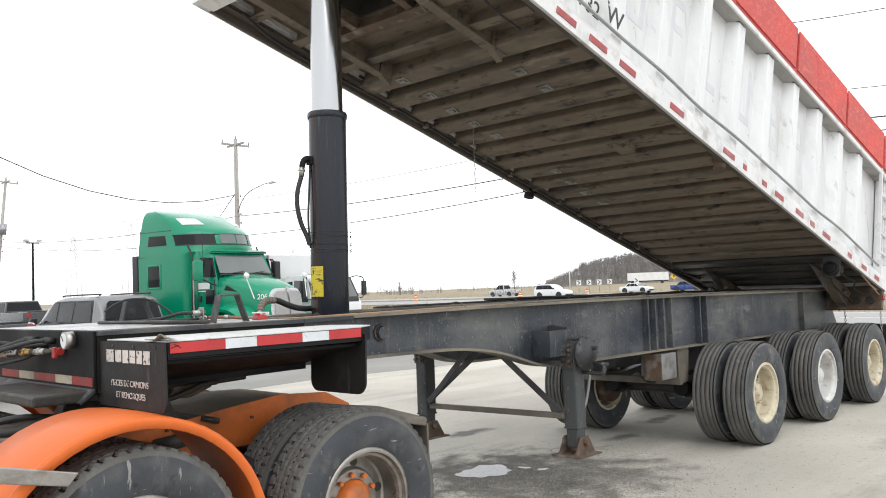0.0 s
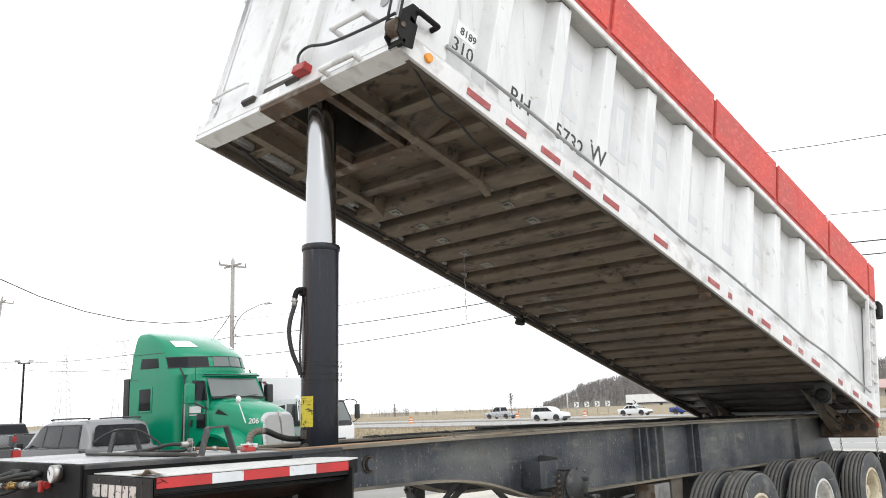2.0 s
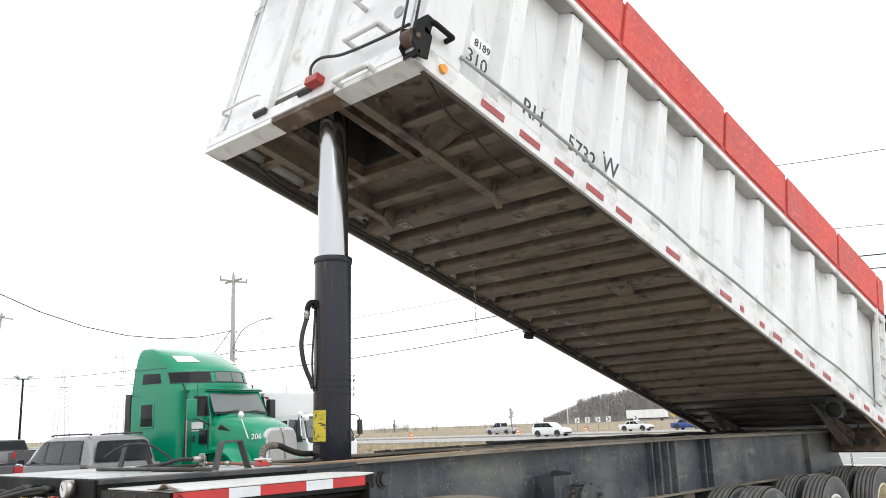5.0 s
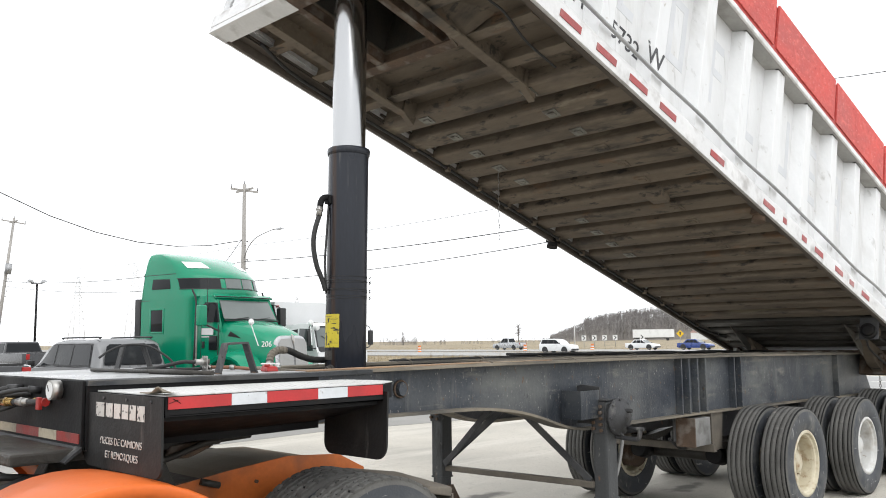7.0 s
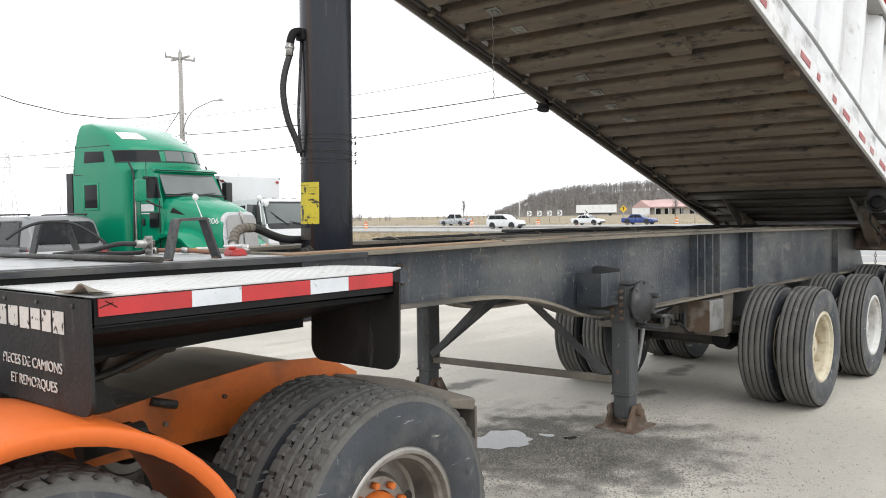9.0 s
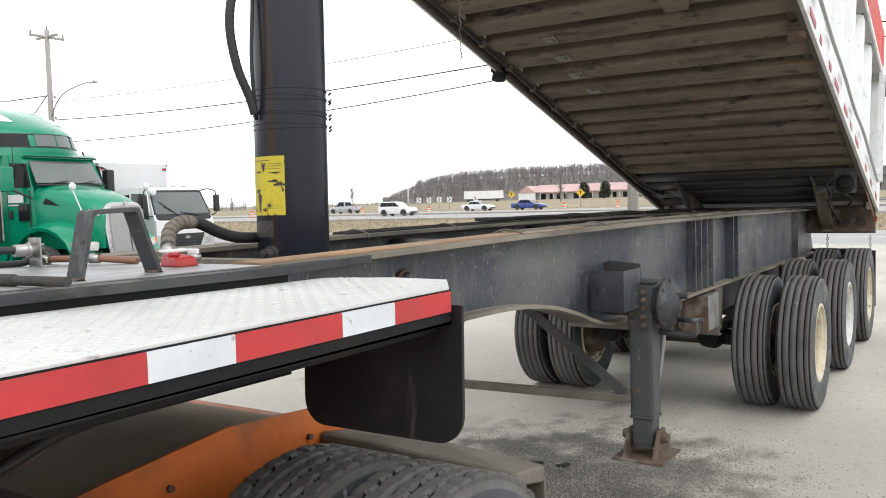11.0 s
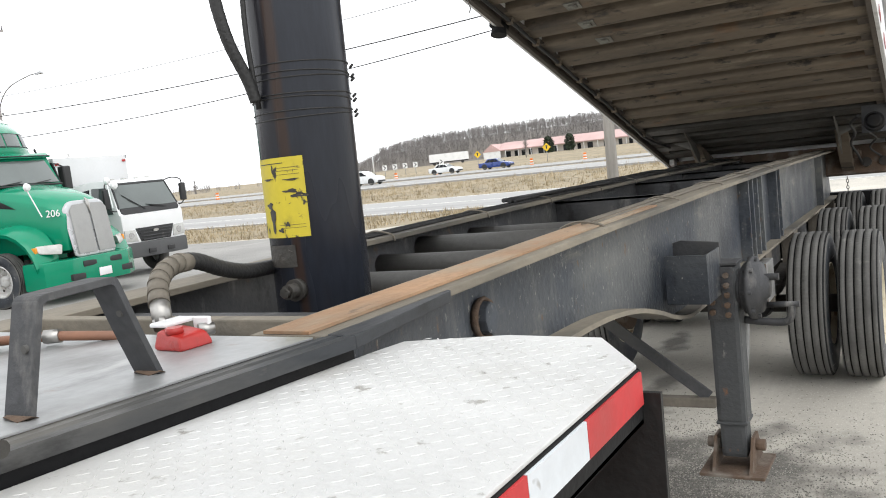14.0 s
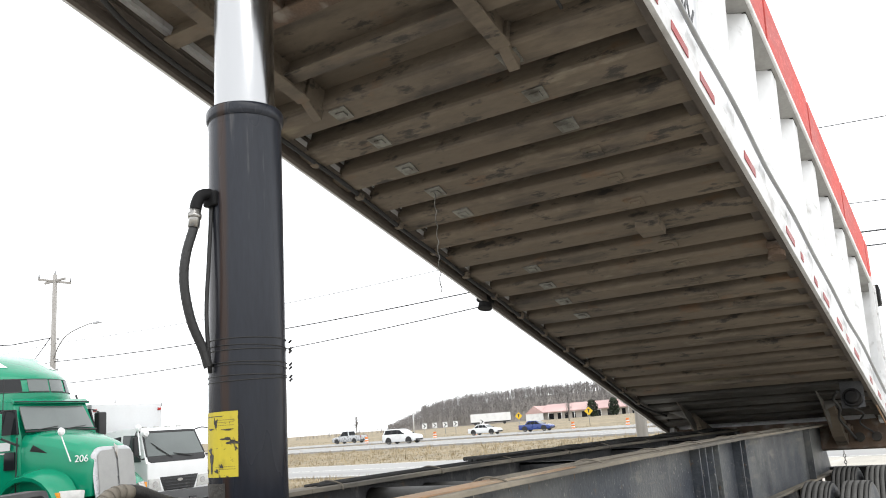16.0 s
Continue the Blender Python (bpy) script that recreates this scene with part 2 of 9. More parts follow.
M["plate"] = material("aluminium_tread_plate", (0.57, 0.57, 0.558), 0.6, 0.12, scale=3, fine=70, vary=0.1, bump=0.15, second=(0.48, 0.47, 0.44), patch=0.3, patch_scale=2.5, patch_sharp=0.35, layers=(((0.30, 0.29, 0.265), 0.12, 30.0, 0.06, (1, 1, 1)), ((0.44, 0.43, 0.405), 0.3, 4.0, 0.2, (1, 1, 1))))
M["tape_red"] = material("red_reflective_tape", (0.45, 0.03, 0.032), 0.55, scale=8, fine=90, vary=0.15, bump=0.05, second=(0.32, 0.05, 0.045), patch=0.3, patch_scale=9, patch_sharp=0.2)
M["tape_white"] = material("white_reflective_tape", (0.62, 0.65, 0.68), 0.4, scale=9, fine=90, vary=0.1, bump=0.05, third=(0.3, 0.29, 0.27), third_amount=0.1, third_scale=25)
M["old_red"] = material("faded_dirty_red_tape", (0.24, 0.03, 0.025), 0.6, scale=8, fine=90, vary=0.2, second=(0.12, 0.04, 0.03), patch=0.35, patch_scale=9, patch_sharp=0.2)
M["old_white"] = material("yellowed_dirty_tape", (0.40, 0.35, 0.26), 0.6, scale=9, fine=90, vary=0.2, second=(0.2, 0.17, 0.125), patch=0.35, patch_scale=10, patch_sharp=0.2)
M["tape_faded"] = material("faded_red_marker", (0.34, 0.06, 0.06), 0.5, scale=8, fine=90, vary=0.2, second=(0.42, 0.2, 0.19), patch=0.35, patch_scale=9, patch_sharp=0.2)
M["box_metal"] = material("stained_galvanised_box", (0.25, 0.25, 0.245), 0.55, 0.3, scale=5, fine=60, vary=0.25, second=(0.12, 0.115, 0.105), patch=0.4, patch_scale=7, patch_sharp=0.2)
M["edge"] = material("worn_black_edge", (0.04, 0.043, 0.047), 0.55, scale=4, fine=60, vary=0.3, bump=0.2, shine=0.3, second=(0.11, 0.105, 0.095), patch=0.4, patch_scale=5, patch_sharp=0.2, stretch=(0.35, 1, 1),
                     layers=(((0.21, 0.185, 0.145), 0.22, 10.0, 0.15, (0.25, 1, 1)), ((0.012, 0.012, 0.012), 0.25, 7.0, 0.1, (0.4, 1, 1))))
M["pipe_dust"] = material("dusty_dark_pipe", (0.08, 0.078, 0.073), 0.7, scale=4, fine=50, vary=0.3, second=(0.055, 0.053, 0.05), patch=0.4, patch_scale=4, patch_sharp=0.25)
M["rubber"] = material("mudflap_rubber", (0.016, 0.016, 0.016), 0.6, scale=5, fine=60, vary=0.3, bump=0.2, second=(0.045, 0.042, 0.038), patch=0.35, patch_scale=4, patch_sharp=0.3, shine=0.35,
                       layers=(((0.085, 0.08, 0.073), 0.14, 8.0, 0.15, (1, 2.5, 0.4)),))
M["flap_dust"] = material("dusty_brown_flap", (0.15, 0.132, 0.108), 0.85, scale=5, fine=60, vary=0.3, bump=0.2, second=(0.075, 0.068, 0.058), patch=0.35, patch_scale=4, patch_sharp=0.3)
M["tyre"] = material("tyre_rubber", (0.122, 0.12, 0.114), 0.85, scale=4, fine=70, vary=0.25, bump=0.25, second=(0.075, 0.074, 0.071), patch=0.36, patch_scale=3, patch_sharp=0.3, shine=0.25,
                     layers=(((0.19, 0.184, 0.172), 0.2, 12.0, 0.15, (1, 1, 1)),))
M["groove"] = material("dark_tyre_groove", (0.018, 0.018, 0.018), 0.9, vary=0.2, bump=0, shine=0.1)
M["tyre_side"] = material("dusty_tyre_wall", (0.048, 0.053, 0.061), 0.55, scale=4, fine=80, vary=0.25, bump=0.15, second=(0.095, 0.097, 0.098), patch=0.4, patch_scale=5, patch_sharp=0.25, shine=0.35,
                          layers=(((0.18, 0.178, 0.172), 0.12, 11.0, 0.12, (1.6, 1, 0.6)), ((0.14, 0.138, 0.13), 0.26, 4.0, 0.15, (1, 1, 1)), ((0.02, 0.021, 0.023), 0.2, 7.0, 0.1, (1, 1, 1)), ((0.27, 0.27, 0.262), 0.06, 9.0, 0.025, (0.5, 1, 3.0)), ((0.25, 0.25, 0.242), 0.05, 10.0, 0.025, (3.0, 1, 0.5))))
M["rim_cream"] = material("cream_wheel_paint", (0.56, 0.51, 0.385), 0.55, scale=4, fine=60, vary=0.12, second=(0.36, 0.27, 0.17), patch=0.38, patch_scale=9, patch_sharp=0.2, layers=(((0.24, 0.14, 0.07), 0.26, 16.0, 0.1, (1, 1, 1)), ((0.62, 0.59, 0.52), 0.3, 5.0, 0.2, (1, 1, 1))))
M["rim_white"] = material("white_wheel_paint", (0.58, 0.58, 0.565), 0.5, scale=4, fine=60, vary=0.1, second=(0.40, 0.37, 0.33), patch=0.36, patch_scale=9, patch_sharp=0.2, layers=(((0.25, 0.2, 0.15), 0.1, 14.0, 0.1, (1, 1, 1)),))
M["rim_alloy"] = material("dull_alloy_wheel", (0.32, 0.30, 0.275), 0.4, 0.8, scale=5, fine=60, vary=0.2, second=(0.14, 0.12, 0.1), patch=0.35, patch_scale=8, patch_sharp=0.25)
M["orange"] = material("orange_truck_paint", (0.63, 0.132, 0.022), 0.5, scale=2, fine=50, vary=0.1, bump=0.03, coat=0.06, shine=0.3, second=(0.52, 0.115, 0.024), patch=0.35, patch_scale=3, patch_sharp=0.4)
M["orange_dirty"] = material("grimy_orange_frame", (0.60, 0.15, 0.024), 0.5, scale=3, fine=45, vary=0.2, bump=0.1, second=(0.11, 0.06, 0.035), patch=0.34, patch_scale=4, patch_sharp=0.3)
M["box_white"] = material("weathered_white_aluminium", (0.68, 0.687, 0.692), 0.45, 0.15, scale=1.2, fine=30, vary=0.07, bump=0.05, second=(0.57, 0.576, 0.58), patch=0.36, patch_scale=1.6, patch_sharp=0.35, stretch=(2.2, 1, 0.5),
                          layers=(((0.50, 0.495, 0.48), 0.46, 2.2, 0.3, (2.2, 1, 0.3)), ((0.34, 0.335, 0.32), 0.19, 6.0, 0.15, (2.5, 1, 0.2)), ((0.36, 0.33, 0.29), 0.02, 12.0, 0.08, (1, 1, 1)), ((0.76, 0.767, 0.772), 0.25, 2.5, 0.2, (2, 1, 0.4))))
M["box_rail"] = material("scuffed_white_rail", (0.69, 0.69, 0.69), 0.45, 0.2, scale=3, fine=40, vary=0.1, bump=0.15, second=(0.42, 0.41, 0.4), patch=0.33, patch_scale=6, patch_sharp=0.2)
# White paint greyed by dirt and by the overhang's shade, put into the colour.
M["soffit"] = material("grimy_shaded_soffit", (0.36, 0.355, 0.34), 0.6, 0.1, scale=2, fine=40, vary=0.2, bump=0.1, second=(0.2, 0.19, 0.175), patch=0.38, patch_scale=4, patch_sharp=0.3)
M["under"] = material("dirty_underbody", (0.152, 0.122, 0.09), 0.85, scale=1.2, fine=35, vary=0.28, bump=0.25, second=(0.12, 0.096, 0.072), patch=0.36, patch_scale=1.6, patch_sharp=0.3, stretch=(1, 0.35, 1),
                      layers=(((0.04, 0.034, 0.03), 0.5, 3.0, 0.2, (1.5, 0.4, 1)), ((0.24, 0.205, 0.155), 0.16, 7.0, 0.12, (1, 0.3, 1)), ((0.17, 0.095, 0.05), 0.2, 5.0, 0.15, (1, 0.5, 1)), ((0.035, 0.031, 0.028), 0.28, 11.0, 0.08, (1, 0.4, 1)), ((0.25, 0.215, 0.15), 0.1, 4.0, 0.1, (0.6, 0.12, 1))))
# Dirty brown, darkened so its colour carries the shade between cross members.
M["under_dark"] = material("grimy_shaded_underside", (0.085, 0.07, 0.058), 0.9, scale=2, fine=30, vary=0.3, bump=0.25)
M["bright_plate"] = material("bare_metal_clip", (0.22, 0.215, 0.19), 0.5, 0.5, scale=8, fine=60, vary=0.3, second=(0.1, 0.09, 0.075), patch=0.42, patch_scale=12, patch_sharp=0.15)
M["red_board"] = material("red_painted_strand_board", (0.57, 0.09, 0.078), 0.75, scale=2, fine=28, vary=0.2, bump=0.5, second=(0.62, 0.12, 0.10), patch=0.32, patch_scale=18, patch_sharp=0.2, third=(0.66, 0.3, 0.27), third_amount=0.0, third_scale=38, stretch=(0.6, 1, 1),
                          layers=(((0.40, 0.05, 0.045), 0.25, 2.5, 0.25, (1, 1, 0.4)), ((0.66, 0.22, 0.19), 0.3, 30.0, 0.12, (0.5, 1, 1)), ((0.36, 0.04, 0.035), 0.2, 22.0, 0.1, (0.6, 1, 1)),))
M["red_frame"] = material("red_painted_steel", (0.42, 0.045, 0.04), 0.5, scale=3, fine=50, vary=0.15, second=(0.3, 0.05, 0.04), patch=0.3, patch_scale=5, patch_sharp=0.2)
M["letter_black"] = material("black_vinyl", (0.025, 0.025, 0.028), 0.5, vary=0.1, bump=0, third=(0.5, 0.5, 0.5), third_amount=0.18, third_scale=22)
M["ghost"] = material("faded_lettering", (0.58, 0.595, 0.62), 0.5, vary=0.06, bump=0, scale=3, second=(0.62, 0.63, 0.645), patch=0.45, patch_scale=6, patch_sharp=0.25)
M["letter_white"] = material("worn_white_print", (0.52, 0.51, 0.48), 0.7, vary=0.15, bump=0, third=(0.05, 0.05, 0.05), third_amount=0.4, third_scale=40)
M["amber"] = material("amber_lens", (0.72, 0.28, 0.02), 0.2, vary=0.05, bump=0)
M["red_lens"] = material("red_lens", (0.35, 0.015, 0.015), 0.2, vary=0.08, bump=0)
M["red_valve"] = material("red_anodised_valve", (0.36, 0.02, 0.016), 0.4, scale=8, fine=60, vary=0.2, second=(0.22, 0.03, 0.025), patch=0.3, patch_scale=15, patch_sharp=0.2)
M["steel"] = material("plain_steel", (0.42, 0.41, 0.39), 0.38, 0.9, scale=6, fine=50, vary=0.2, second=(0.2, 0.17, 0.14), patch=0.3, patch_scale=9, patch_sharp=0.25)
M["brass"] = material("brass_fitting", (0.46, 0.31, 0.12), 0.35, 0.9, scale=6, vary=0.2)
M["hose"] = material("hydraulic_hose", (0.022, 0.022, 0.022), 0.6, scale=8, fine=90, vary=0.25, bump=0.3)
M["hose_wrap"] = material("dusty_hose_wrap", (0.17, 0.15, 0.12), 0.75, scale=8, fine=70, vary=0.25, bump=0.2)
M["copper_hose"] = material("brown_air_line", (0.21, 0.1, 0.06), 0.55, scale=8, vary=0.2)
M["green"] = material("green_truck_paint", (0.002, 0.222, 0.118), 0.22, scale=1, fine=40, vary=0.06, bump=0.01, coat=0.25, shine=0.3, gloss_vary=0.05)
M["glass"] = material("tinted_vehicle_glass", (0.014, 0.016, 0.018), 0.06, vary=0.1, bump=0, gloss_vary=0.02, shine=0.16)
# The paler patches paint blurred reflections into the glass colour.
M["car_glass"] = material("car_window_glass", (0.016, 0.018, 0.02), 0.05, vary=0.2, scale=2.5, bump=0, gloss_vary=0.02, shine=0.13, second=(0.05, 0.054, 0.054), patch=0.3, patch_scale=3.0, patch_sharp=0.3)
M["screen"] = material("windscreen_glass", (0.14, 0.158, 0.154), 0.05, vary=0.15, bump=0, scale=0.8, gloss_vary=0.02, shine=0.5)
M["screen_dark"] = material("dark_windscreen_glass", (0.07, 0.078, 0.08), 0.05, vary=0.15, bump=0, scale=0.8, gloss_vary=0.02, shine=0.45)
M["mesh_grille"] = material("grille_mesh", (0.33, 0.33, 0.32), 0.5, 0.6, scale=4, fine=60, vary=0.12, bump=0.15)
M["plastic"] = material("black_plastic", (0.02, 0.02, 0.021), 0.55, vary=0.15, bump=0.05)
M["white_paint"] = material("white_vehicle_paint", (0.72, 0.73, 0.73), 0.3, vary=0.05, scale=1, fine=30, bump=0.01, coat=0.4, gloss_vary=0.05)
M["suv_paint"] = material("dark_grey_car_paint", (0.06, 0.061, 0.062), 0.35, 0.3, vary=0.1, scale=1, coat=0.3, bump=0.01, gloss_vary=0.06)
M["suv_trim"] = material("silver_grey_paint", (0.2, 0.204, 0.207), 0.34, 0.3, vary=0.1, coat=0.3, bump=0.01)
M["dark_paint"] = material("black_car_paint", (0.02, 0.021, 0.024), 0.25, vary=0.1, coat=0.5, bump=0.01, gloss_vary=0.05)
M["blue_paint"] = material("blue_car_paint", (0.02, 0.05, 0.22), 0.3, vary=0.1, coat=0.5, bump=0.01)
M["silver_paint"] = material("silver_car_paint", (0.45, 0.46, 0.47), 0.3, 0.5, vary=0.08, coat=0.4, bump=0.01)
M["lamp_glass"] = material("headlamp_lens", (0.48, 0.48, 0.46), 0.12, vary=0.12, bump=0, scale=12)
M["wall_far"] = material("pale_shop_wall", (0.50, 0.47, 0.43), 0.85, scale=0.2, fine=2, vary=0.12, bump=0)
M["roof_far"] = material("faded_red_roof", (0.52, 0.36, 0.34), 0.85, scale=0.15, fine=2, vary=0.15, bump=0)
M["galv"] = material("galvanised_steel", (0.36, 0.365, 0.37), 0.5, 0.7, scale=2, fine=20, vary=0.15)
M["sign_yellow"] = material("yellow_road_sign", (0.72, 0.47, 0.02), 0.5, vary=0.05, bump=0)
M["barrel"] = material("orange_barrel_plastic", (0.70, 0.19, 0.03), 0.6, vary=0.1, bump=0)
# Very light grey: distance haze is put into the steel's colour.
M["mast"] = material("hazed_steel_mast", (0.72, 0.73, 0.74), 0.7, 0.2, vary=0.1, bump=0)
M["roof_dark"] = material("dark_roof_shingle", (0.085, 0.082, 0.08), 0.9, scale=0.3, fine=3, vary=0.2, bump=0)
M["house_wall"] = material("grey_house_wall", (0.20, 0.19, 0.178), 0.9, scale=0.2, fine=2, vary=0.15, bump=0)
M["sign_green"] = material("green_road_sign", (0.01, 0.26, 0.16), 0.5, vary=0.06, bump=0)
M["galv_dirty"] = material("dirty_galvanised_plate", (0.13, 0.124, 0.112), 0.65, 0.2, scale=4, fine=40, vary=0.25, second=(0.1, 0.085, 0.07), patch=0.35, patch_scale=5, patch_sharp=0.2)
M["bumper_grey"] = material("grey_bumper_plastic", (0.075, 0.076, 0.078), 0.6, scale=3, fine=40, vary=0.15, bump=0.05)
M["van_white"] = material("dull_white_panel", (0.60, 0.61, 0.615), 0.5, scale=0.8, fine=20, vary=0.06, bump=0.01, second=(0.53, 0.535, 0.535), patch=0.3, patch_scale=0.8, patch_sharp=0.3)
M["leg_paint"] = material("grimy_leg_paint", (0.066, 0.069, 0.071), 0.6, scale=3, fine=60, vary=0.3, bump=0.3, shine=0.3, second=(0.05, 0.052, 0.054), patch=0.4, patch_scale=3, patch_sharp=0.2,
                          layers=(((0.17, 0.115, 0.07), 0.16, 7.0, 0.12, (1, 1, 0.25)), ((0.02, 0.019, 0.018), 0.26, 6.0, 0.12, (1, 1, 0.3)), ((0.23, 0.225, 0.21), 0.14, 14.0, 0.08, (1, 1, 0.5)), ((0.2, 0.1, 0.05), 0.05, 11.0, 0.08, (1, 1, 0.6))))


# ---- building blocks ----
def bm_new():
    return bmesh.new()


def block(bm, x0, x1, y0, y1, z0, z1, bevel=0.0):
    """A box between two corners, its edges rounded by bevel."""
    t = bmesh.new()
    bmesh.ops.create_cube(t, size=1.0)
    for v in t.verts:
        v.co = ((x0 + x1) / 2 + v.co.x * (x1 - x0), (y0 + y1) / 2 + v.co.y * (y1 - y0), (z0 + z1) / 2 + v.co.z * (z1 - z0))
    if bevel:
        bmesh.ops.bevel(t, geom=t.edges[:], offset=bevel, segments=2, profile=0.6, affect="EDGES")
    merge(bm, t)
    return bm


def merge(bm, t, m=None):
    if m is not None:
        t.transform(m)
    me = bpy.data.meshes.new("scratch")
    t.to_mesh(me)
    t.free()
    bm.from_mesh(me)
    bpy.data.meshes.remove(me)


def beam(bm, p0, p1, w, h, up=(0, 0, 1), bevel=0.0):
    """A bar of width w and height h from p0 to p1."""
    p0, p1 = Vector(p0), Vector(p1)
    ax = (p1 - p0).normalized()
    side = ax.cross(Vector(up))
    if side.length < 1e-4:
        side = ax.cross(Vector((0, 1, 0)))
    side.normalize()
    top = side.cross(ax).normalized()
    t = bmesh.new()
    L = (p1 - p0).length
    block(t, 0, L, -w / 2, w / 2, -h / 2, h / 2, bevel)
    m = Matrix((ax, -side, top)).transposed().to_4x4()
    merge(bm, t, Matrix.Translation(p0) @ m)
    return bm


def rod(bm, p0, p1, r0, r1=None, seg=14, caps=True):
    """A round bar, or a cone, from p0 to p1."""
    p0, p1 = Vector(p0), Vector(p1)
    r1 = r0 if r1 is None else r1
    ax = (p1 - p0).normalized()
    a = ax.orthogonal().normalized()
    b = ax.cross(a)
    rings = [[bm.verts.new(p + (a * math.cos(k * math.tau / seg) + b * math.sin(k * math.tau / seg)) * r) for k in range(seg)] for p, r in ((p0, r0), (p1, r1))]
    for k in range(seg):
        f = bm.faces.new((rings[0][k], rings[0][(k + 1) % seg], rings[1][(k + 1) % seg], rings[1][k]))
        f.smooth = True
    if caps:
        bm.faces.new(rings[0][::-1])
        bm.faces.new(rings[1])
    return bm


def smooth_line(points, steps=6):
    """A Catmull-Rom line through points."""
    p = [Vector(q) for q in points]
    p = [2 * p[0] - p[1], *p, 2 * p[-1] - p[-2]]
    out = []
    for i in range(1, len(p) - 2):
        for k in range(steps):
            t = k / steps
            out.append(0.5 * ((2 * p[i]) + (p[i + 1] - p[i - 1]) * t + (2 * p[i - 1] - 5 * p[i] + 4 * p[i + 1] - p[i + 2]) * t * t
                              + (3 * p[i] - p[i - 1] - 3 * p[i + 1] + p[i + 2]) * t ** 3))
    return out + [p[-2]]


def pipe(bm, points, r, seg=8, steps=6, wave=0.0):
    """A round pipe or hose along a smooth line; wave makes rings along it."""
    line = smooth_line(points, steps) if steps > 1 else [Vector(q) for q in points]
    rings, a = [], None
    for i, q in enumerate(line):
        d = (line[min(i + 1, len(line) - 1)] - line[max(i - 1, 0)]).normalized()
        a = d.orthogonal() if a is None else a - d * a.dot(d)
        a.normalize()
        b = d.cross(a)
        rr = r * (1 + (wave if i % 2 else -wave))
        rings.append([bm.verts.new(q + (a * math.cos(k * math.tau / seg) + b * math.sin(k * math.tau / seg)) * rr) for k in range(seg)])
    for u, v in zip(rings, rings[1:]):
        for k in range(seg):
            f = bm.faces.new((u[k], u[(k + 1) % seg], v[(k + 1) % seg], v[k]))
            f.smooth = True
    bm.faces.new(rings[0][::-1])
    bm.faces.new(rings[-1])
    return bm


def prism(bm, outline, axis, a, b, bevel=0.0):
    """A flat outline drawn in the plane across axis (x: (y, z), y: (x, z), z: (x, y)) and drawn out from a to b."""
    t = bmesh.new()

    def at(p, c):
        return {"x": (c, p[0], p[1]), "y": (p[0], c, p[1]), "z": (p[0], p[1], c)}[axis]
    lo, hi = [t.verts.new(at(p, a)) for p in outline], [t.verts.new(at(p, b)) for p in outline]
    t.faces.new(lo)
    t.faces.new(hi[::-1])
    k = len(outline)
    for i in range(k):
        t.faces.new((lo[i], hi[i], hi[(i + 1) % k], lo[(i + 1) % k]))
    bmesh.ops.recalc_face_normals(t, faces=t.faces[:])
    if bevel:
        bmesh.ops.bevel(t, geom=t.edges[:], offset=bevel, segments=2, profile=0.6, affect="EDGES")
    merge(bm, t)
    return bm


def lathe(bm, profile, seg=40, centre=(0, 0, 0), closed=True, smooth=True):
    """Turns a profile of (radius, y) about the y axis."""
    c = Vector(centre)
    rings = [[bm.verts.new(c + Vector((r * math.cos(k * math.tau / seg), y, r * math.sin(k * math.tau / seg)))) for k in range(seg)] for r, y in profile]
    pairs = list(zip(rings, rings[1:])) + ([(rings[-1], rings[0])] if closed else [])
    for u, v in pairs:
        for k in range(seg):
            f = bm.faces.new((u[k], v[k], v[(k + 1) % seg], u[(k + 1) % seg]))
            f.smooth = smooth
    return bm


def hull(bm, points, bevel=0.0):
    """The convex body round points."""
    t = bmesh.new()
    vs = [t.verts.new(p) for p in points]
    r = bmesh.ops.convex_hull(t, input=vs)
    for v in [v for v in t.verts if not v.link_faces]:
        t.verts.remove(v)
    bmesh.ops.dissolve_limit(t, angle_limit=radians(2), verts=t.verts[:], edges=t.edges[:])
    bmesh.ops.recalc_face_normals(t, faces=t.faces[:])
    if bevel:
        bmesh.ops.bevel(t, geom=t.edges[:], offset=bevel, segments=3, profile=0.6, affect="EDGES")
    merge(bm, t)
    return bm


def body(bm, sections, bevel=0.0, smooth=True):
    """Skins closed cross-sections (lists of points, all of one length) into one body."""
    t = bmesh.new()
    rings = [[t.verts.new(p) for p in s] for s in sections]
    k = len(rings[0])
    for u, v in zip(rings, rings[1:]):
        for i in range(k):
            t.faces.new((u[i], u[(i + 1) % k], v[(i + 1) % k], v[i]))
    t.faces.new(rings[0])
    t.faces.new(rings[-1][::-1])
    bmesh.ops.recalc_face_normals(t, faces=t.faces[:])
    if bevel:
        bmesh.ops.bevel(t, geom=[e for e in t.edges if e.calc_face_angle(0) > radians(25)], offset=bevel, segments=2, profile=0.6, affect="EDGES")
    if smooth:
        for f in t.faces:
            f.smooth = True
    merge(bm, t)
    return bm


def mesh_of(bm, mat, soft=False):
    me = bpy.data.meshes.new("mesh")
    if soft:
        for f in bm.faces:
            f.smooth = True
    bm.to_mesh(me)
    bm.free()
    me.materials.append(mat)
    return me


def chain(ob):
    m = ob.matrix_basis.copy()
    while ob.parent:
        m = ob.parent.matrix_basis @ ob.matrix_parent_inverse @ m
        ob = ob.parent
    return m


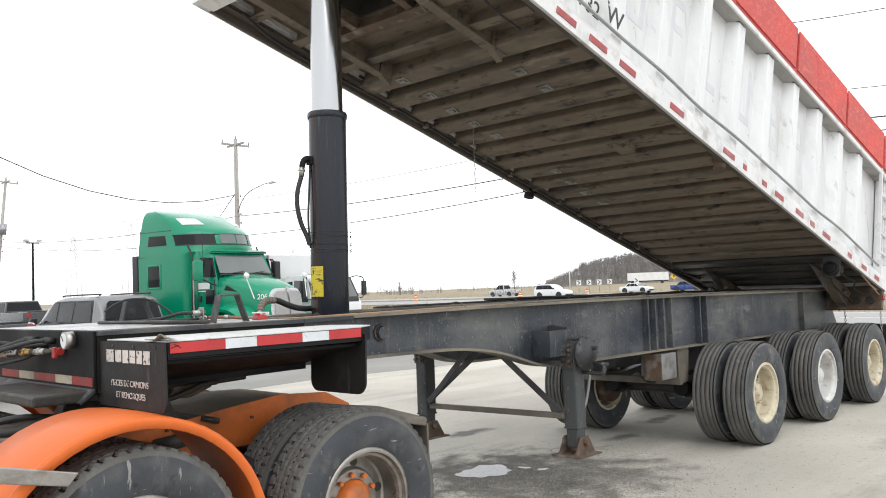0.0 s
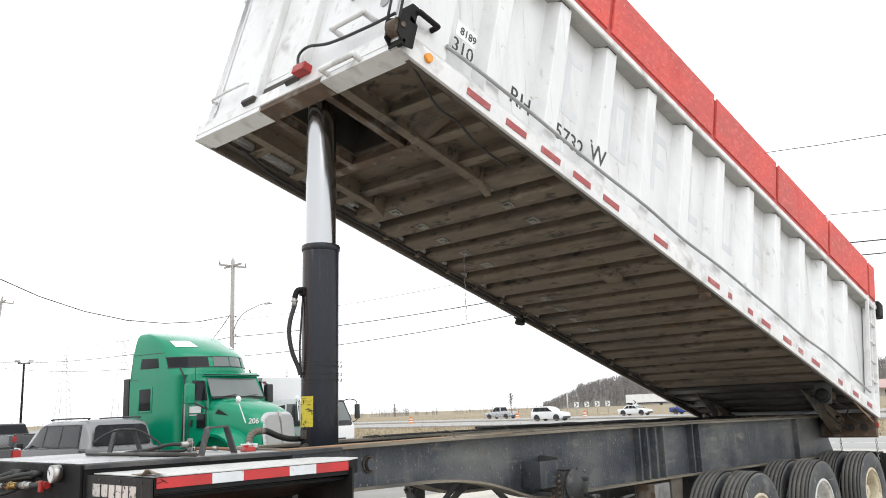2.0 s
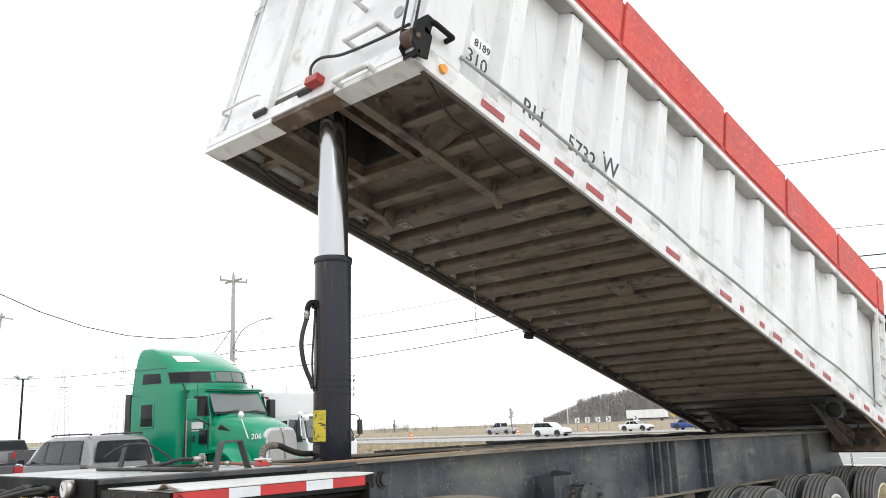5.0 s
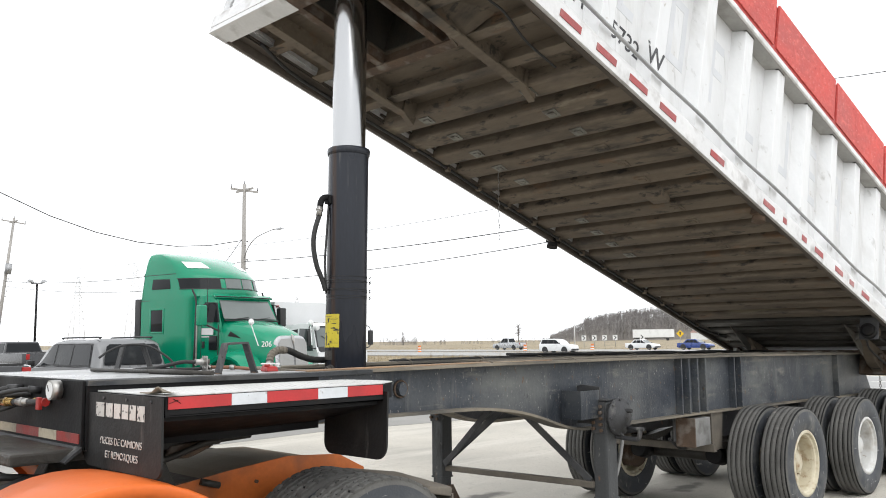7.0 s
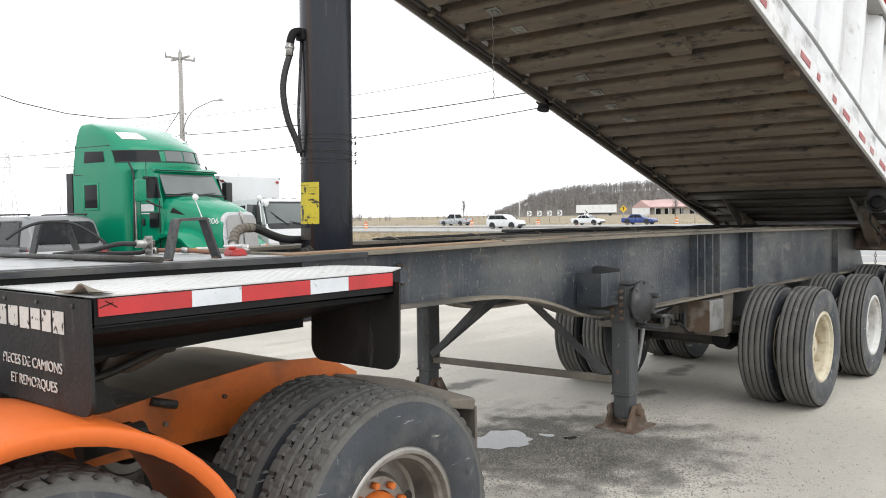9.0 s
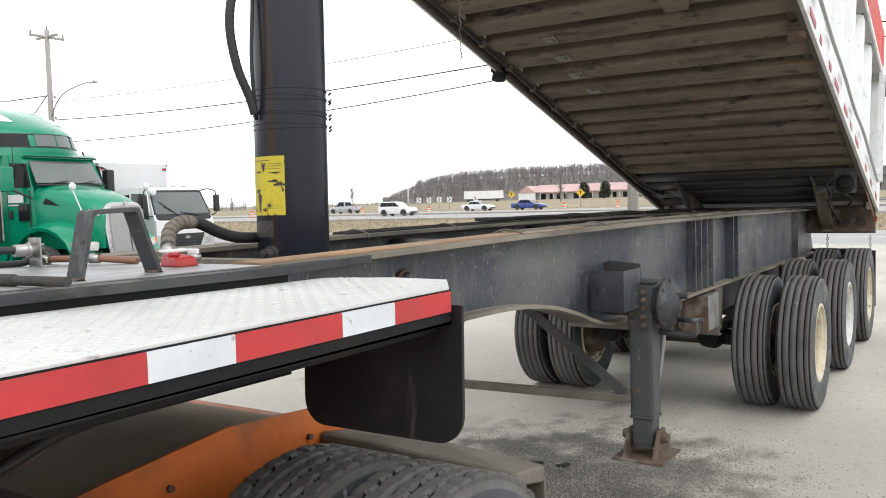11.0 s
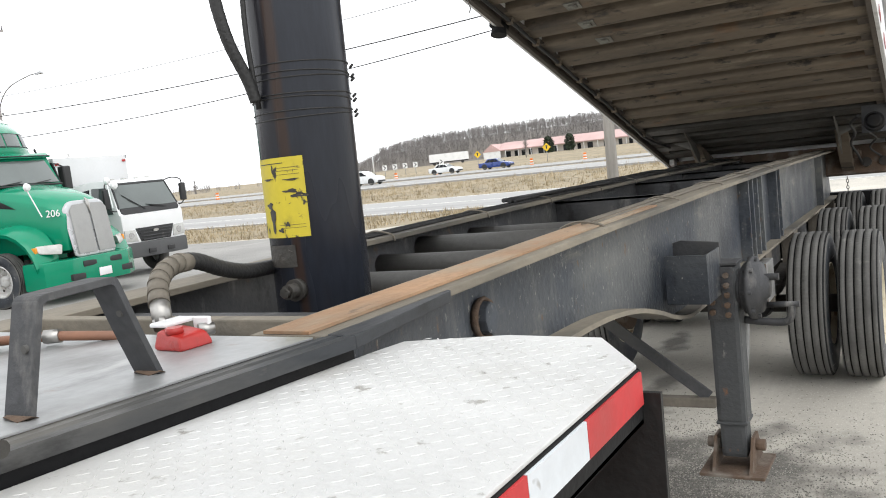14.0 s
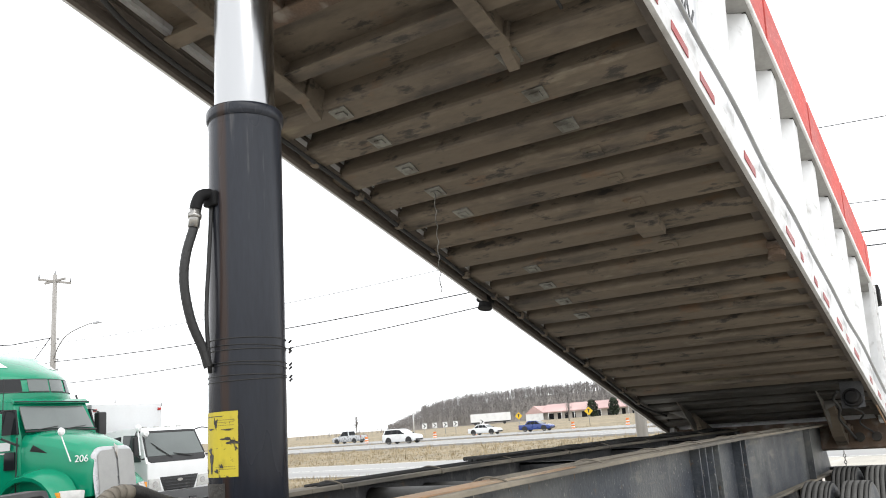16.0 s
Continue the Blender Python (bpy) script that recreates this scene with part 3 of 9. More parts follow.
def part(name, bm, mat, parent, label="", at_world=False, soft=False):
    """Links a bmesh, or a mesh, as one object under a thing or a part."""
    me = bm if isinstance(bm, bpy.types.Mesh) else mesh_of(bm, mat, soft)
    ob = new(name, me)
    ob.parent = parent
    if at_world:
        ob.matrix_parent_inverse = chain(parent).inverted()
    if label:
        tagged(ob, label)
    return ob


def thing(name, m, label, category, group="", kind=""):
    ob = new(name)
    ob.empty_display_size = 0.2
    ob.matrix_basis = m
    return tagged(ob, label, category, group, kind)


def single(name, bm, mat, label, category, group="", kind="", soft=False):
    return tagged(new(name, mesh_of(bm, mat, soft)), label, category, group, kind)


def lettering(name, words, size, mat, parent, m, label="", thick=0.002, at_world=False):
    """Words in the built-in font, as a thin mesh laid at m (x along the line, y up the letters)."""
    cu = bpy.data.curves.new("words", "FONT")
    cu.body, cu.size, cu.extrude, cu.align_x = words, size, thick, "CENTER"
    tmp = new("words", cu)
    bpy.context.view_layer.update()
    me = bpy.data.meshes.new_from_object(tmp.evaluated_get(bpy.context.evaluated_depsgraph_get()))
    bpy.data.objects.remove(tmp)
    bpy.data.curves.remove(cu)
    me.transform(m)
    me.materials.clear()
    me.materials.append(mat)
    return part(name, me, mat, parent, label, at_world)


# ---- ground and roads ----
bm = bm_new()
S = 2600
cells = [-S, -700, -250, -100, -40, -10, 20.4, 40, 66, 90, 120, 180, 260, 420, 800, S]
rows_y = [-S, -600, -200, -80, -30, 0, 30, 60, 100, 160, 240, 340, 600, S]


def land(x, y):
    """The height of the open ground: flat, with a slow rise beyond the highway."""
    far = max(0.0, min(1.0, (x - 130) / 150)) if y < 260 else 0.0
    return -0.06 + far * 1.6 * max(0.0, min(1.0, (260 - y) / 120))


grid = [[bm.verts.new((x, y, land(x, y))) for y in rows_y] for x in cells]
for i in range(len(cells) - 1):
    for j in range(len(rows_y) - 1):
        bm.faces.new((grid[i][j], grid[i + 1][j], grid[i + 1][j + 1], grid[i][j + 1]))
single("ground", bm, M["dry_grass"], "dry tan grass field reaching to the horizon", "ground", kind="structure")

bm = bm_new()
prism(bm, [(-60, -60), (28.3, -60), (28.3, 7.5), (25.5, 9.5), (21.2, 14), (20.3, 22), (20.3, 110), (-60, 110)], "z", -0.3, 0.0)
bmesh.ops.triangulate(bm, faces=bm.faces[:])
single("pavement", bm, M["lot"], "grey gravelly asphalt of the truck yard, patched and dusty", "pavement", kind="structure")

bm = bm_new()
edge = [(-60 + 3.0 * k, 8.2 + 0.35 * math.sin(1.7 * k) + 0.2 * math.sin(4.1 * k)) for k in range(28)]
prism(bm, edge + [(20.3, 22), (20.3, 109), (-60, 109)], "z", 0.0, 0.006)
bmesh.ops.triangulate(bm, faces=bm.faces[:])
single("pavement_2", bm, M["lot_dark"], "smoother grey asphalt where the trucks are parked", "pavement", kind="structure")

bm = bm_new()
block(bm, 28.3, 38.0, -400, 500, -0.3, -0.012)
road = single("road_frontage", bm, M["road"], "pale worn asphalt frontage road", "road", kind="structure")
for x, w in ((28.7, 0.12), (33.1, 0.14), (37.6, 0.12)):
    bm = bm_new()
    block(bm, x - w / 2, x + w / 2, -300, 400, -0.016, -0.006)
    part("road_line", bm, M["line"], road, "worn white painted line")
bm = bm_new()
block(bm, 66.0, 82.5, -700, 900, -0.3, 0.1)
block(bm, 92.0, 107.0, -700, 900, -0.3, 0.12)
highway = single("road_highway", bm, M["road"], "grey asphalt highway with two carriageways", "road", kind="structure")
for x, z in ((66.8, 0.1), (81.7, 0.1), (92.8, 0.12), (106.2, 0.12)):
    bm = bm_new()
    block(bm, x - 0.1, x + 0.1, -600, 800, z - 0.01, z + 0.006)
    part("road_line", bm, M["line"], highway, "white edge line")
bm = bm_new()
for k in range(-30, 60):
    for x, z in ((74.2, 0.1), (99.5, 0.12)):
        block(bm, x - 0.08, x + 0.08, k * 9.0, k * 9.0 + 3.2, z - 0.01, z + 0.006)
tagged(part("lane_dashes", bm, M["line"], highway, "broken white lane line"), kind="stuff")

# dry tufts on the verges
rng = random.Random(4)
bm = bm_new()


def tuft(bm, x, y, z, h, n):
    for _ in range(n):
        a, s = rng.uniform(0, math.tau), rng.uniform(0.4, 1.0)
        dx, dy = math.cos(a), math.sin(a)
        w = 0.012 + 0.016 * h
        ox, oy = rng.gauss(0, 0.12), rng.gauss(0, 0.12)
        v = [bm.verts.new((x + ox - dy * w, y + oy + dx * w, z)), bm.verts.new((x + ox + dy * w, y + oy - dx * w, z)),
             bm.verts.new((x + ox + dx * h * 0.5 * s, y + oy + dy * h * 0.5 * s, z + h * s))]
        bm.faces.new(v)


for _ in range(5200):
    y = rng.uniform(8, 75)
    tuft(bm, rng.uniform(20.5, 28.1) if y > 14 else rng.uniform(24.5 + (14 - y) * 0.3, 28.1), y, -0.06, rng.uniform(0.06, 0.28), 4)
for _ in range(9000):
    tuft(bm, rng.uniform(38.2, 65.6), rng.uniform(-14, 110), -0.06, rng.uniform(0.1, 0.4) * (1.8 if rng.random() < 0.08 else 0.7), 5)
for _ in range(5000):
    tuft(bm, rng.uniform(108, 190), rng.uniform(-20, 190), 0.0, rng.uniform(0.15, 0.5), 3)
for _ in range(1200):
    tuft(bm, rng.uniform(82.8, 91.6), rng.uniform(-20, 160), -0.06, rng.uniform(0.15, 0.5), 4)
single("verge_grass", bm, M["blade"], "dry straw-coloured grass tufts on the verges", "grass", kind="stuff")


def blot(bm, cx, cy, rx, ry, z, seed, n=40):
    r = random.Random(seed)
    ph = [r.uniform(0, 6.28) for _ in range(4)]
    ring = []
    for k in range(n):
        a = k * math.tau / n
        f = 1 + 0.16 * math.sin(2 * a + ph[0]) + 0.12 * math.sin(3 * a + ph[1]) + 0.07 * math.sin(7 * a + ph[2]) + 0.05 * math.sin(11 * a + ph[3])
        ring.append(bm.verts.new((cx + rx * f * math.cos(a), cy + ry * f * math.sin(a), z)))
    bm.faces.new(ring)


# ---- wheels ----
def tyre_mesh(ribbed=True, R=0.515, W=0.265):
    """A truck tyre round the y axis, ribbed for trailers, blocked for drive axles."""
    bm = bm_new()
    h = W / 2
    side = [(0.295, -h * 0.82), (0.33, -h * 0.93), (0.385, -h * 1.0), (0.44, -h * 0.98), (0.475, -h * 0.93), (0.482, -h * 0.93), (R - 0.018, -h * 0.87), (R - 0.005, -h * 0.8)]
    tread = []
    if ribbed:
        for g in (-0.56, -0.19, 0.19, 0.56):
            tread += [(R, (g - 0.045) * h), (R - 0.014, (g - 0.035) * h), (R - 0.014, (g + 0.035) * h), (R, (g + 0.045) * h)]
    else:
        tread = []
    prof = side[:-1] + ([(R - 0.004, -h * 0.8)] if ribbed else [(R - 0.004, -h * 0.84)]) + tread + ([(R - 0.004, h * 0.8)] if ribbed else [(R - 0.004, h * 0.84)]) + [(r, -y) for r, y in side[:-1]][::-1] + [(0.285, h * 0.7), (0.285, -h * 0.7)]
    if ribbed:
        seg = 420
        lathe(bm, prof, seg)
        for v in bm.verts:
            rad = math.hypot(v.co.x, v.co.z)
            if rad > R - 0.002 and round(math.atan2(v.co.z, v.co.x) * seg / math.tau) % 4 == 0:
                v.co.x *= 1 - 0.002 / rad
                v.co.z *= 1 - 0.002 / rad
        return bm
    # drive tread: staggered blocks parted by zigzag grooves, one skin with the walls
    n, cols = 260, 29
    low = side[:-1]
    rings = []
    for r, y in low:
        rings.append([(r, y)] * n)
    for j in range(cols):
        u = -0.9 + 1.8 * j / (cols - 1)
        ring = []
        for k in range(n):
            a = k / 5.0
            zig = 0.025 * (1 if (k // 3) % 2 else -1)
            row = sum(u > e + zig for e in (-0.56, -0.19, 0.19, 0.56))
            near = min(abs(u - e - zig) for e in (-0.56, -0.19, 0.19, 0.56))
            slot = ((a + 0.5 * (row % 2)) % 1.0) < 0.2
            drop = 0.011 if near < 0.04 or (slot and row in (0, 4)) else 0.004 if slot or abs(u) > 0.885 else 0.0
            ring.append((R - drop, u * h))
        rings.append(ring)
    for r, y in low[::-1]:
        rings.append([(r, -y)] * n)
    rings.append([(0.285, h * 0.7)] * n)
    rings.append([(0.285, -h * 0.7)] * n)
    vs = [[bm.verts.new((r * math.cos(k * math.tau / n), y, r * math.sin(k * math.tau / n))) for k, (r, y) in enumerate(ring)] for ring in rings]
    for i, (u_, v_) in enumerate(zip(vs, vs[1:] + vs[:1])):
        for k in range(n):
            f = bm.faces.new((u_[k], v_[k], v_[(k + 1) % n], u_[(k + 1) % n]))
            f.smooth = not (len(low) - 1 <= i < len(low) + cols)
    return bm


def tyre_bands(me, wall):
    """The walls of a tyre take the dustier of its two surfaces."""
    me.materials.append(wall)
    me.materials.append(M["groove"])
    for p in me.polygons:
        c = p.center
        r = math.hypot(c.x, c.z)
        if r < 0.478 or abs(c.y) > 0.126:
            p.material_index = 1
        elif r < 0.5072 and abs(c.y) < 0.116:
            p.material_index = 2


def rim_mesh(dish=0.12, R=0.292, W=0.235, front=-1):
    """A disc wheel; its disc sits dish metres in from the outer lip at front * W / 2."""
    bm = bm_new()
    f = front * W / 2
    d = f - front * dish
    lathe(bm, [(R, f), (R + 0.014, f - front * 0.004), (R + 0.014, f - front * 0.016), (R - 0.012, f - front * 0.03), (R - 0.035, f - front * 0.06), (R - 0.04, -f * 0.6), (R, -f), (R - 0.012, -f),
               (R - 0.056, -f * 0.55), (R - 0.05, d + front * 0.006)], 48, closed=False)
    steps = [(R - 0.012, f), (R - 0.02, f - front * 0.022), (R - 0.034, f - front * 0.03), (R - 0.042, f - front * 0.05), (R - 0.046, d + front * 0.012), (R - 0.058, d), (0.185, d + front * 0.006), (0.168, d + front * 0.028), (0.118, d + front * 0.03), (0.112, d)]
    for a, b in zip(steps, steps[1:]):
        lathe(bm, [a, b], 48, closed=False)
    lathe(bm, [(R, f), (R - 0.012, f)], 48, closed=False)
    return bm


def hub_mesh(dish=0.12, W=0.235, front=-1, cap=0.10):
    bm = bm_new()
    f = front * W / 2
    d = f - front * dish
    lathe(bm, [(0.115, d - front * 0.02), (0.112, d + front * 0.05), (0.09, d + front * 0.075), (0.082, d + front * cap), (0.05, d + front * (cap + 0.015)), (0.0005, d + front * (cap + 0.016))], 24, closed=False)
    for k in range(10):
        a = k * math.tau / 10
        c = Vector((0.143 * math.cos(a), d + front * 0.03, 0.143 * math.sin(a)))
        rod(bm, c, c + Vector((0, front * 0.028, 0)), 0.014, seg=6)
    return bm


def holes_mesh(dish=0.12, W=0.235, front=-1):
    bm = bm_new()
    d = front * W / 2 - front * dish
    for k in range(5):
        a = (k + 0.3) * math.tau / 5
        c = Vector((0.209 * math.cos(a), d + front * 0.002, 0.209 * math.sin(a)))
        rod(bm, c, c + Vector((0, front * 0.004, 0)), 0.027, seg=14)
    return bm


TYRE_RIB = mesh_of(tyre_mesh(True), M["tyre"])
tyre_bands(TYRE_RIB, M["tyre_side"])
TYRE_LUG = mesh_of(tyre_mesh(False), M["tyre"])
tyre_bands(TYRE_LUG, M["tyre_side"])
RIM = {(f, k): mesh_of(rim_mesh(0.165, front=f), M[k]) for f in (-1, 1) for k in ("rim_cream", "rim_white", "rim_alloy")}
HOLES = {f: mesh_of(holes_mesh(0.165, front=f), M["greasy"]) for f in (-1, 1)}
HUBS = {(f, k): mesh_of(hub_mesh(0.165, front=f, cap=0.085), M[k]) for f in (-1, 1) for k in ("rim_cream", "rim_white", "orange_dirty", "greasy")}


def dual(parent, x, side, tyre, rim, hub, rim_label, z=0.515):
    """A pair of wheels at one end of an axle; side -1 is the near end."""
    for row, y in (("outer", 1.085), ("inner", 0.765)):
        w = part("wheel", tyre, None, parent, "outer dual tyre, dusty black rubber" if row == "outer" else "inner dual tyre, dusty black rubber")
        w.location = (x, side * y, z)
        w.rotation_euler = (0, rng.uniform(0, 6.0), 0)
        w.matrix_parent_inverse = chain(parent).inverted()
        front = side if row == "outer" else -side
        part("rim", RIM[front, rim], None, w, rim_label)
        part("hand_hole", HOLES[front], None, w)
        if row == "outer":
            part("hub", HUBS[front, hub], None, w)


# ---- the dump trailer's chassis ----
trailer = thing("dump_trailer", pose(6.5, 0, 0), "dark blue-grey steel frame of a tri-axle dump trailer", "trailer")


DROP = 0.0      # lowers the pieces that follow


def tp(name, bm, mat, label="", parent=None, soft=False):
    if DROP:
        bmesh.ops.translate(bm, verts=bm.verts[:], vec=(0, 0, DROP))
    return part(name, bm, M[mat], parent or trailer, label, at_world=True, soft=soft)


TOP = [(1.92, 1.512), (3.4, 1.520), (5.0, 1.518), (7.2, 1.503), (11.0, 1.455)]      # top of the rails along x
LOW = [(1.92, 1.262), (2.6, 1.256), (3.1, 1.250), (3.35, 1.242), (3.55, 1.225), (3.75, 1.195), (3.9, 1.162), (4.05, 1.122), (4.2, 1.076), (4.32, 1.046), (4.45, 1.024), (4.6, 1.015), (5.4, 1.010), (7.2, 1.0), (10.4, 0.955), (11.35, 0.95)]


def along(table, x):
    for (x0, z0), (x1, z1) in zip(table, table[1:]):
        if x <= x1:
            return z0 + (z1 - z0) * (x - x0) / (x1 - x0)
    return table[-1][1]


for s in (-1, 1):
    yw = -0.505 if s < 0 else 0.45
    web = bm_new()
    xs = sorted({x for x, _ in TOP + LOW if x < 10.9} | {10.95})
    outline = [(x, along(TOP, x)) for x in xs] + [(11.32, 0.96)] + [(x, along(LOW, x)) for x in xs[::-1]]
    prism(web, outline, "y", yw - 0.006, yw + 0.006)
    rail = tp("frame_rail", web, "frame" if s < 0 else "gear", "deep blue-grey painted steel rail" if s < 0 else "deep grimy dark steel rail")
    fl = bm_new()
    for (x0, z0), (x1, z1) in zip(TOP, TOP[1:]):
        beam(fl, (x0, yw + s * 0.01, z0 + 0.008), (x1, yw + s * 0.01, z1 + 0.008), 0.18, 0.02, bevel=0.003)
    tp("top_flange", fl, "flange", "dusty worn top flange", rail)
    fl = bm_new()
    under = smooth_line([(x, 0, z) for x, z in LOW], 3)
    prism(fl, [(p.x, p.z + 0.001) for p in under] + [(p.x, p.z - 0.017) for p in under[::-1]], "y", yw - 0.08, yw + 0.08)
    tp("bottom_flange", fl, "flange", "dusty bottom flange", rail)
    for x, w in ((6.06, 0.02), (6.2, 0.02), (6.36, 0.02), (6.52, 0.03), (7.12, 0.02), (7.27, 0.02), (9.95, 0.02)):
        st = bm_new()
        block(st, x - w / 2, x + w / 2, min(yw, yw + s * 0.07), max(yw, yw + s * 0.07), along(LOW, x), along(TOP, x), 0.003)
        tp("stiffener", st, "frame", parent=rail)
    wires = bm_new()
    for dy, dz in ((0.02, 0.03), (-0.015, 0.027), (0.05, 0.026)):
        pipe(wires, [(3.5 + 0.9 * k, yw + dy + rng.uniform(-0.012, 0.012), along(TOP, 3.5 + 0.9 * k) + dz - 0.003) for k in range(9)], 0.008, 6, 4)
    tp("cable_run", wires, "hose" if s > 0 else "hose_wrap", "dusty cables tied along the flange", rail)
    for k in range(8):
        tie = bm_new()
        x = 3.55 + 0.85 * k + rng.uniform(-0.1, 0.1)
        zt = along(TOP, x)
        pipe(tie, [(x, yw - 0.088, zt - 0.006), (x, yw - 0.078, zt + 0.02), (x, yw - 0.02, zt + 0.036), (x + 0.01, yw + 0.03, zt + 0.037), (x, yw + 0.078, zt + 0.02), (x, yw + 0.088, zt - 0.006)], 0.004, 6, 4)
        tp("cable_tie", tie, "hose_wrap", parent=rail)

for dy, r, seed in ((0.03, 0.013, 3), (-0.03, 0.011, 5), (0.065, 0.012, 8)):
    bm = bm_new()
    own = random.Random(seed)
    pipe(bm, [(4.9 + 0.46 * k, 0.45 + dy + own.uniform(-0.03, 0.03), along(TOP, 4.9 + 0.46 * k) + 0.018 + r + own.uniform(0.0, 0.018)) for k in range(13)], r, 8, 4)
    tp("far_hose", bm, "hose", "black oily hose lying along the far rail")
bm = bm_new()
beam(bm, (1.925, -0.512, 1.534), (3.4, -0.512, 1.542), 0.11, 0.006)
beam(bm, (3.4, -0.512, 1.542), (4.15, -0.512, 1.541), 0.11, 0.006)
tp("rusty_strip", bm, "rust", "rust-stained bare top of the near rail")

# cross pipes and channels between the rails
for x, r, z in ((3.2, 0.045, 1.405), (3.6, 0.045, 1.415), (3.92, 0.055, 1.440), (4.4, 0.055, 1.42), (4.75, 0.05, 1.38), (6.3, 0.05, 1.36), (7.9, 0.05, 1.35), (9.3, 0.05, 1.33)):
    bm = bm_new()
    rod(bm, (x, -0.5, z), (x, 0.45, z), r, seg=18)
    tp("cross_pipe", bm, "pipe_dust", "round cross pipe between the rails")
for x in (2.24, 5.5, 7.1, 8.5, 10.2):
    bm = bm_new()
    z1 = along(TOP, x) - 0.02
    block(bm, x - 0.008, x + 0.008, -0.5, 0.445, z1 - 0.2, z1)
    block(bm, x - 0.008, x + 0.055, -0.5, 0.445, z1 - 0.012, z1)
    block(bm, x - 0.008, x + 0.055, -0.5, 0.445, z1 - 0.2, z1 - 0.188)
    tp("cross_channel", bm, "gear", "steel channel between the rails")

# front deck over the coupling; its near edge runs in slightly towards the nose
DROP = -0.016


def taper(bm):
    for v in bm.verts:
        if v.co.y < -0.45:
            v.co.y += 0.15 * max(0.0, min(1.0, (1.93 - v.co.x) / 1.18))
    return bm


deck = bm_new()
block(deck, 0.75, 1.90, -0.60, 0.49, 1.545, 1.549, 0.001)
block(deck, 0.75, 1.78, 0.491, 1.10, 1.545, 1.549, 0.001)
deck = tp("front_deck", taper(deck), "deck", "worn bare steel plate over the coupling")
for y, s_ in ((-0.632, -1), (0.48, 1)):
    bm = bm_new()
    prism(bm, [(y - 0.033, 1.522), (y + 0.033, 1.522), (y + 0.033, 1.5445), (y + 0.012, 1.5445), (y, 1.541), (y - 0.012, 1.546), (y - 0.033, 1.545)], "x", 0.75, 1.93)
    tp("deck_edge", taper(bm), "edge", "scratched dark edge flange", deck)
    bm = bm_new()
    prism(bm, [(0.75, 1.521), (1.94, 1.521), (1.94, 1.25), (1.4, 1.235), (0.75, 1.235)], "y", y - 0.018, y - 0.006)
    tp("deck_side", taper(bm), "black_steel", "black side plate of the gooseneck", deck)
bm = bm_new()
prism(bm, [(1.941, -0.65), (2.55, -0.53), (2.55, -0.515), (1.941, -0.512)], "z", 1.275, 1.521)
tp("deck_end", bm, "frame", "blue-grey plate closing the gooseneck onto the rail", deck)
bm = bm_new()
prism(bm, [(1.931, -0.665), (2.34, -0.622), (2.36, -0.612), (2.36, -0.60), (1.931, -0.598)], "z", 1.522, 1.546, 0.002)
tp("deck_edge", bm, "edge", "scratched dark edge flange", deck)
bm = bm_new()
block(bm, 1.901, 1.912, -0.49, 0.44, 1.44, 1.545)
tp("deck_rear_plate", bm, "black_steel", parent=deck)
bm = bm_new()
block(bm, 0.735, 0.75, -0.485, 1.10, 1.235, 1.544, 0.003)
nose = tp("nose_plate", bm, "black_steel", "black front plate of the trailer", deck)
bm = bm_new()
block(bm, 0.75, 2.05, -0.5, 0.45, 1.232, 1.25)
tp("coupler_plate", bm, "greasy", "greasy underside coupling plate", deck)
bm = bm_new()
block(bm, 2.021, 2.06, -0.5, 0.45, 1.46, 1.553, 0.004)
tp("deck_rear_bar", bm, "flange", parent=deck)
for a, b, key in ((-0.47, -0.217, "old_red"), (-0.217, 0.004, "old_white"), (0.004, 0.309, "old_red"), (0.309, 0.55, "old_white"), (0.55, 0.84, "old_red")):
    bm = bm_new()
    block(bm, 0.7305, 0.735, a + 0.001, b - 0.001, 1.262, 1.306)
    tp("reflector_strip", bm, key, "faded reflective tape", nose)
bm = bm_new()
prism(bm, [(0.735, 1.25), (0.70, 1.225), (0.66, 1.19), (0.665, 1.182), (0.735, 1.232)], "y", -0.50, 1.05)
tp("lower_lip", bm, "gear", "scraped grey sloping lower lip", nose)

# tread plate side platform
DROP = -0.008
plate = bm_new()
prism(plate, [(0.79, -1.154), (1.955, -1.154), (2.122, -1.042), (2.132, -0.86), (2.07, -0.67), (1.99, -0.655), (0.79, -0.52)], "z", 1.487, 1.493, 0.0015)
plate = tp("side_platform", plate, "plate", "silvery aluminium tread plate walkway")
# raised lozenges of the tread
loz = bm_new()
dx = 0.0225
for i in range(59):
    for j in range(30):
        x, y = 0.81 + i * dx, -1.137 + j * dx
        if x - 1.92 > (y + 1.154) * 1.25 or (x > 2.0 and y > -0.70) or y > -0.675 + 0.11 * max(0.0, (1.9 - x) / 1.1) or x > 2.11:
            continue
        a = radians(45 if (i + j) % 2 else -45)
        c, s2 = math.cos(a), math.sin(a)
        L, w = 0.0088, 0.0021
        base = [(-L, 0), (0, -w), (L, 0), (0, w)]
        vs = [loz.verts.new((x + p * c - q * s2, y + p * s2 + q * c, 1.493)) for p, q in base]
        tv = [loz.verts.new((x + (p * c - q * s2) * 0.75, y + (p * s2 + q * c) * 0.75, 1.4938)) for p, q in base]
        loz.faces.new(tv)
        for k in range(4):
            loz.faces.new((vs[k], vs[(k + 1) % 4], tv[(k + 1) % 4], tv[k]))
tagged(tp("tread_pattern", loz, "plate", "raised lozenge tread", plate), kind="stuff")
bm = bm_new()
prism(bm, [(0.79, 1.486), (1.955, 1.486), (1.955, 1.405), (0.79, 1.41)], "y", -1.158, -1.15)
